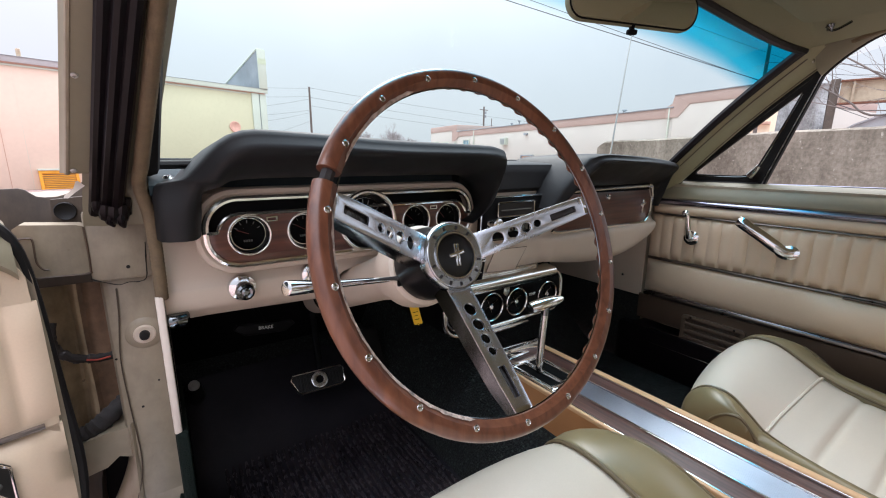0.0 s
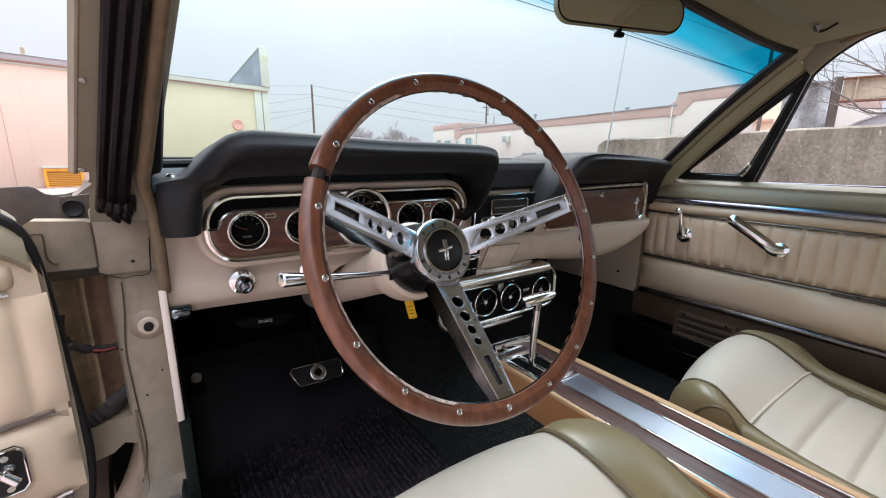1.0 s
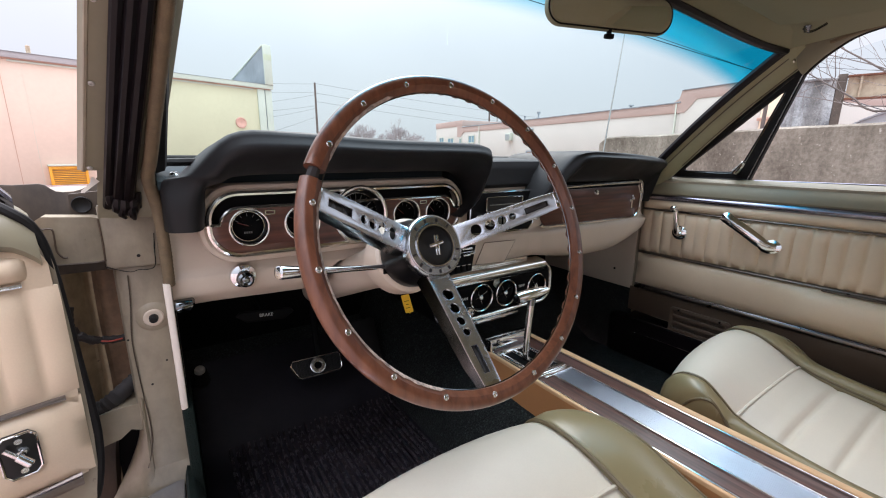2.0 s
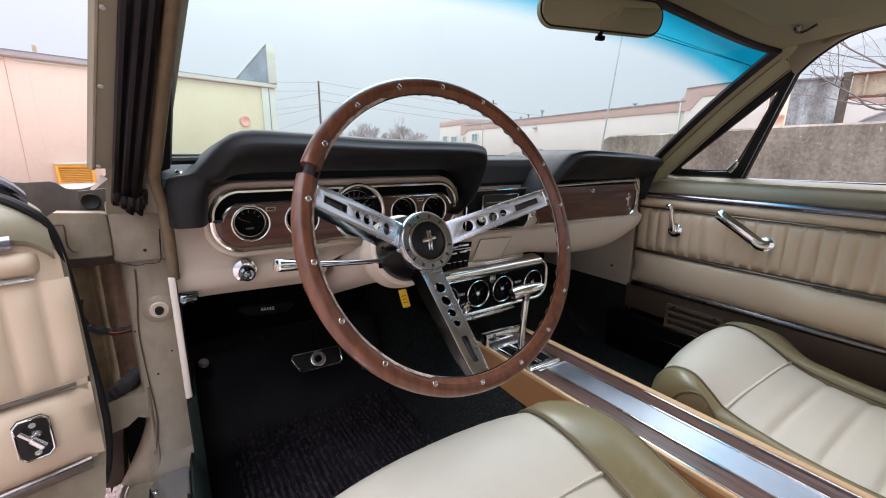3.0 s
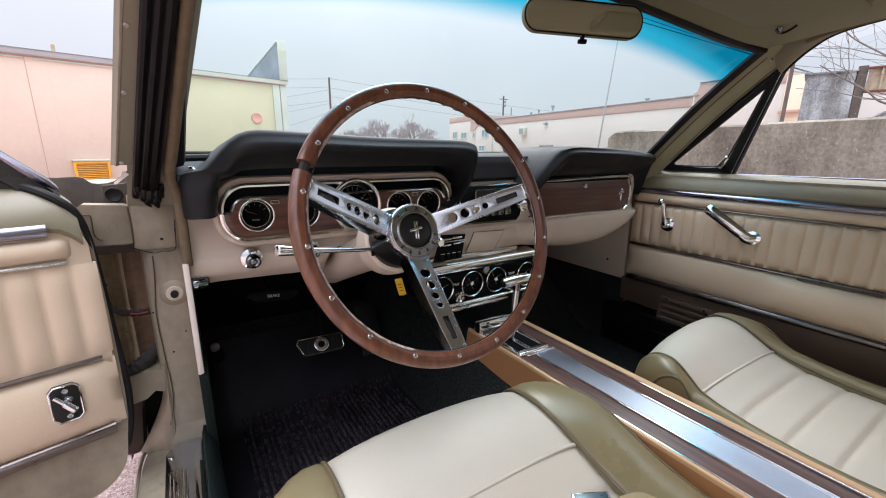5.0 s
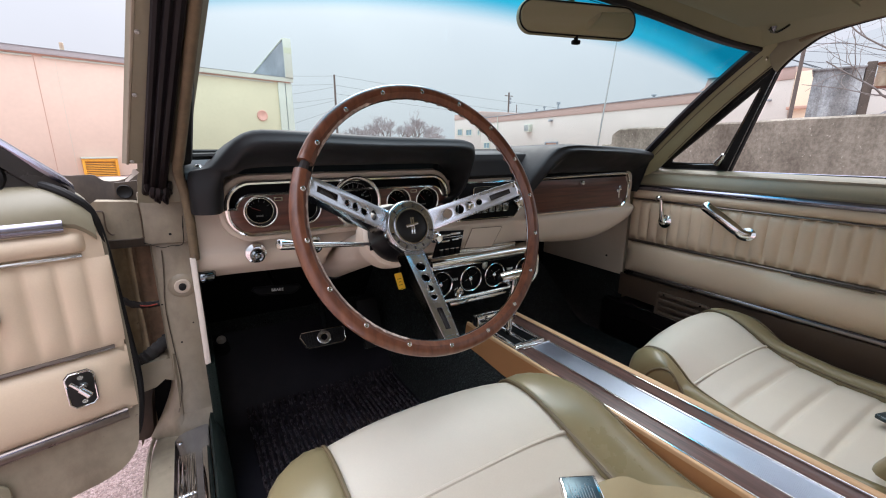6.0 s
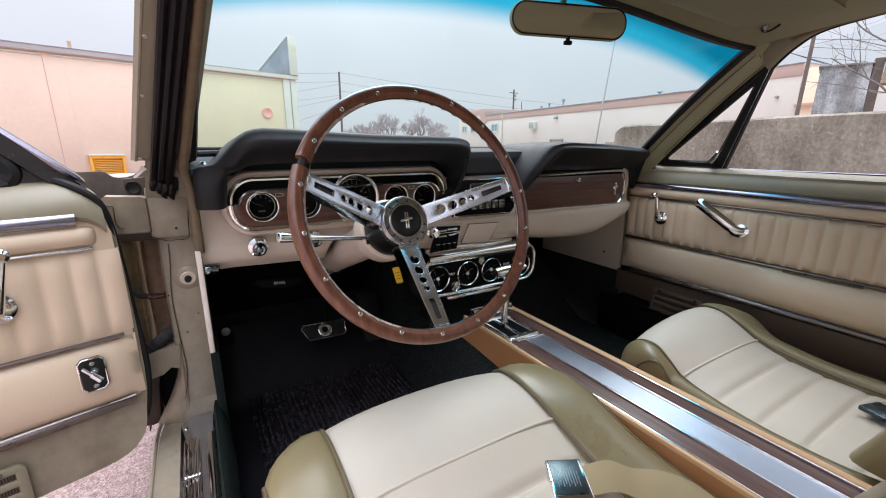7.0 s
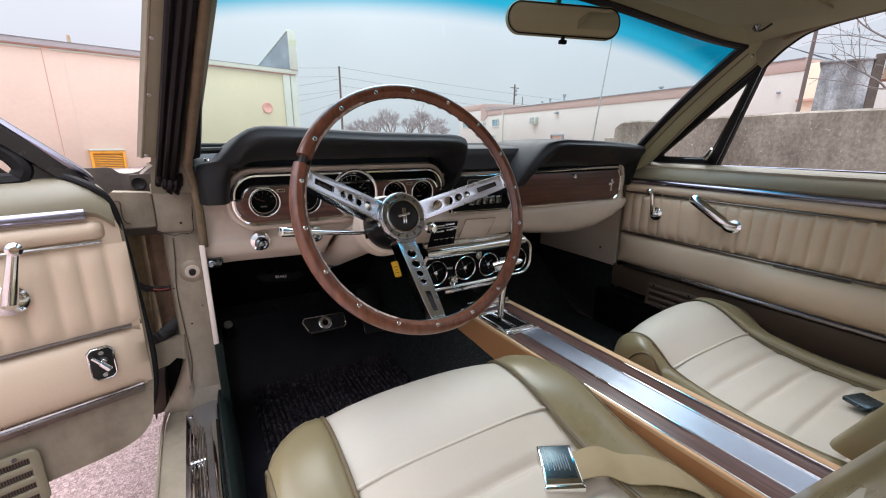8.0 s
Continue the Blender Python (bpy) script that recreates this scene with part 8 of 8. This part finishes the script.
for x in (tl + 0.26, tl + 0.95, tl + 1.7):
    part("stiffener", box(B(), (x, zb_ + 0.02, 0), (x + 0.025, zt_ - 0.02, 0.05), 0.003, tm_), RUSTBEAM, bmn)
part("post", box(B(), (tl + 0.01, 0, -0.25), (tl + 0.12, zt_ + 0.03, 0.0), 0.01, tm_), OLDTIMBER, bmn)
shd = thing("shed", at_az(79, 9.4), "low shed with a pale grey sloping metal roof", "shed")
sa, sb = at_az(76.0, 9.2), at_az(84.0, 9.2)
sm_, ns_ = front_of(sa, sb)
slope = ((0.0, rise(9.2, 2.7)), (0.20, rise(9.2, 3.5)), (0.42, rise(9.2, 4.1)), (0.75, rise(9.2, 4.55)), (2.6, rise(9.2, 4.9)))
part("body", loft(B(), [[sm_ @ V(x, z - 0.03, w) for x, z in slope] + [sm_ @ V(2.58, 0, w), sm_ @ V(0.0, 0, w)] for w in (-0.03, -1.2)]), SHEDGREY, shd)
part("roof_sheet", loft(B(), [[sm_ @ V(x, z, w) for x, z in slope] + [sm_ @ V(x, z - 0.025, w) for x, z in slope[::-1]] for w in (0.03, -1.25)]), SHEDGREY, shd)

# poles and cables
def pole(az, d, h, r=0.14, lean=0.0, arm=True, label="weathered wooden utility pole"):
    p = at_az(az, d)
    t = thing("utility_pole", p, label, "utility pole", "poles")
    part("post", tube(B(), [p + V(0, 0, -0.2), p + V(lean * 0.5, 0, h / 2), p + V(lean, 0, h)], [r, r * 0.9, r * 0.75], 8), POLEWOOD, t)
    if arm:
        part("cross_arm", box(B(), (p.x - 0.9, p.y - 0.05, h - 0.6), (p.x + 0.9, p.y + 0.05, h - 0.48), 0.01), POLEWOOD, t)
        for dx, dz in ((0.22, -0.9), (0.24, -1.5)):
            part("transformer", tube(B(), [p + V(dx, -0.1, h + dz - 0.3), p + V(dx, -0.1, h + dz + 0.1)], 0.2, 10), GREYMETAL, t)
    return p


def cable(a, b, sag, r=0.018):
    pts = [a.lerp(b, i / 14) - V(0, 0, sag * 4 * (i / 14) * (1 - i / 14)) for i in range(15)]
    solid("power_cable", tube(B(), pts, r, 5), WIRE, "thin black overhead cable", "cable", "cables")


DP = 62.0
pz = rise(DP, 8.6)
p1 = pole(17.75, DP, pz, 0.17, arm=False)
pole(40.15, 75, rise(75, 6.72), 0.17)
pole(41.2, 90, rise(90, 5.25), 0.10, arm=False)
pole(70.10, 16.5, rise(16.5, 13.0), 0.062, lean=0.17, arm=False)
for k, (ea, eb) in enumerate(((8.22, 8.45), (7.27, 7.5), (6.2, 7.2), (5.3, 5.9), (4.6, 5.6), (2.9, 4.6))):
    cable(at_az(17.75, DP, rise(DP, eb)), at_az(2, 60, rise(60, ea - (eb - ea) * 1.6)), 0.15 + 0.08 * k, 0.014)
for ea, eb in ((8.5, 3.6), (7.4, 2.6), (6.4, 2.0)):
    cable(at_az(17.75, DP, rise(DP, ea)), at_az(56, 95, rise(95, eb)), 0.5, 0.017)
for (a0, h0), (a1, h1), r in (((41.68, 18.76), (69.42, 8.69), 0.022), ((44.67, 18.65), (67.82, 9.4), 0.015), ((58.0, 16.8), (70.4, 11.0), 0.008)):
    pa, pb = at_az(a0, 24, rise(24, h0)), at_az(a1, 27, rise(27, h1))
    cable(pa + (pa - pb) * 0.25, pb + (pb - pa) * 0.9, 0.05, r)
for k, (h0, h1) in enumerate(((9.2, 6.2), (9.9, 7.6), (8.3, 5.0))):
    cable(at_az(70.35, 16.5, rise(16.5, h0)), at_az(92, 20, rise(20, h1 - 0.6)), 0.1, 0.007)

ant = thing("radio_antenna", (0.722, 0.534, 0.87), "slim chrome whip antenna on the front wing", "antenna")
part("mast", tube(B(), [V(0.722, 0.534, 0.84), V(0.745, 0.529, 1.06), V(0.773, 0.523, 1.30), V(0.812, 0.514, 1.65)], [0.0035, 0.003, 0.0024, 0.0016], 8), OLDCHROME, ant)
part("base", lathe(B(), [(0.018, 0), (0.014, 0.02), (0.006, 0.035), (0, 0.036)], pose(0.722, 0.534, 0.87), 14), CHROME, ant)


def bare_tree(az, d, h, seed, group):
    rg = random.Random(seed)
    base = at_az(az, d)
    t = thing("bare_tree", base, "leafless winter tree with fine twigs", "tree", group)
    trunk, twigs = B(), B()

    def grow(p, dr, ln, r, depth):
        q = p + dr * ln
        mid = p.lerp(q, 0.5) + V(rg.uniform(-1, 1), rg.uniform(-1, 1), rg.uniform(-0.5, 0.5)) * ln * 0.07
        tube(trunk if depth < 3 else twigs, [p, mid, q], [r, r * 0.85, r * 0.65], 6 if depth < 2 else 3)
        if depth >= 6:
            return
        for k in range(4 if depth < 2 else 3):
            a = Vector((rg.gauss(0, 1), rg.gauss(0, 1), rg.gauss(0.1, 0.5)))
            nd = (dr + a * (1.0 if depth < 1 else 0.66) + V(0, 0, 0.30)).normalized()
            grow(p.lerp(q, rg.uniform(0.55, 1.0)), nd, ln * rg.uniform(0.66, 0.86), max(r * 0.55, 0.012), depth + 1)
    grow(base + V(0, 0, -0.1), V(rg.uniform(-0.08, 0.08), 0, 1).normalized(), h * 0.20, h * 0.024, 0)
    part("trunk", trunk, BARK, t)
    part("crown", twigs, TWIG, t, "crown of fine bare twigs")


for az, d, hh, sd in ((20.7, 74, 7.8, 3), (24.0, 78, 10.6, 8), (27.9, 72, 10.2, 12), (18.4, 95, 7.4, 17), (31.2, 88, 7.4, 21), (13.8, 110, 6.0, 26), (22.3, 100, 10.6, 31), (26.2, 98, 11.4, 37), (29.8, 100, 9.6, 41)):
    bare_tree(az, d, hh, sd, "trees beyond the lot")

# near twigs behind the passenger side
tg = thing("bare_shrub", at_az(86, 5.2), "thin bare shrub with long arching branches by the yard wall", "shrub")
rg = random.Random(11)
stems, twigs = B(), B()


def sprig(p, dr, ln, r, depth):
    pts = [p]
    d = dr.copy()
    for k in range(4):
        d = (d + V(rg.gauss(0, 1), rg.gauss(0, 1), rg.gauss(0.1, 1)) * 0.18).normalized()
        pts.append(pts[-1] + d * ln / 4)
    tube(twigs, crm(pts, 2), [r * (1 - 0.6 * i / 8) for i in range(9)], 4)
    if depth >= 1:
        return
    for k in range(2):
        nd = (d + V(rg.gauss(0, 0.8), rg.gauss(0, 0.8), rg.gauss(0.2, 0.8)) * 0.8).normalized()
        sprig(pts[rg.choice((2, 3, 4))], nd, ln * rg.uniform(0.45, 0.8), r * 0.6, depth + 1)


ROOT = at_az(87, 5.2)
for r0, n_, way in ((0.013, 6, ((71.5, 8.2), (73.2, 6.9), (75.0, 5.3), (77.5, 4.0), (82, 2.5))),
                    (0.012, 6, ((71.8, 12.6), (73.8, 10.4), (76.2, 8.2), (79.0, 5.8), (83, 3.0))),
                    (0.008, 4, ((70.6, 6.2), (73.0, 5.3), (76.0, 4.6), (79.5, 4.2), (84, 2.5))),
                    (0.009, 5, ((76.5, 12.5), (77.6, 9.5), (78.6, 7.0), (80.5, 4.5), (84, 1.5))),
                    (0.006, 4, ((69.8, 9.3), (72.0, 9.6), (75.0, 9.0), (78.5, 7.0), (83.5, 3.0)))):
    way = [at_az(az, 5.2, rise(5.2, el)) for az, el in way] + [ROOT + V(rg.uniform(-0.1, 0.1), rg.uniform(-0.1, 0.1), -0.05)]
    pts = crm([p + V(rg.gauss(0, 0.015), rg.gauss(0, 0.03), rg.gauss(0, 0.012)) for p in way], 6)
    tube(stems, pts, [r0 * (0.35 + 0.65 * i / (len(pts) - 1)) for i in range(len(pts))], 6)
    for k in range(n_):
        i = rg.randrange(3, 24)
        d = (pts[i - 1] - pts[i + 1]).normalized()
        sprig(pts[i], (d + V(rg.gauss(0, 0.6), rg.gauss(0, 0.6), rg.gauss(0.3, 0.6))).normalized(), rg.uniform(0.25, 0.5), r0 * 0.3, 0)
part("stem", stems, BARK, tg)
part("twigs", twigs, BARK, tg)
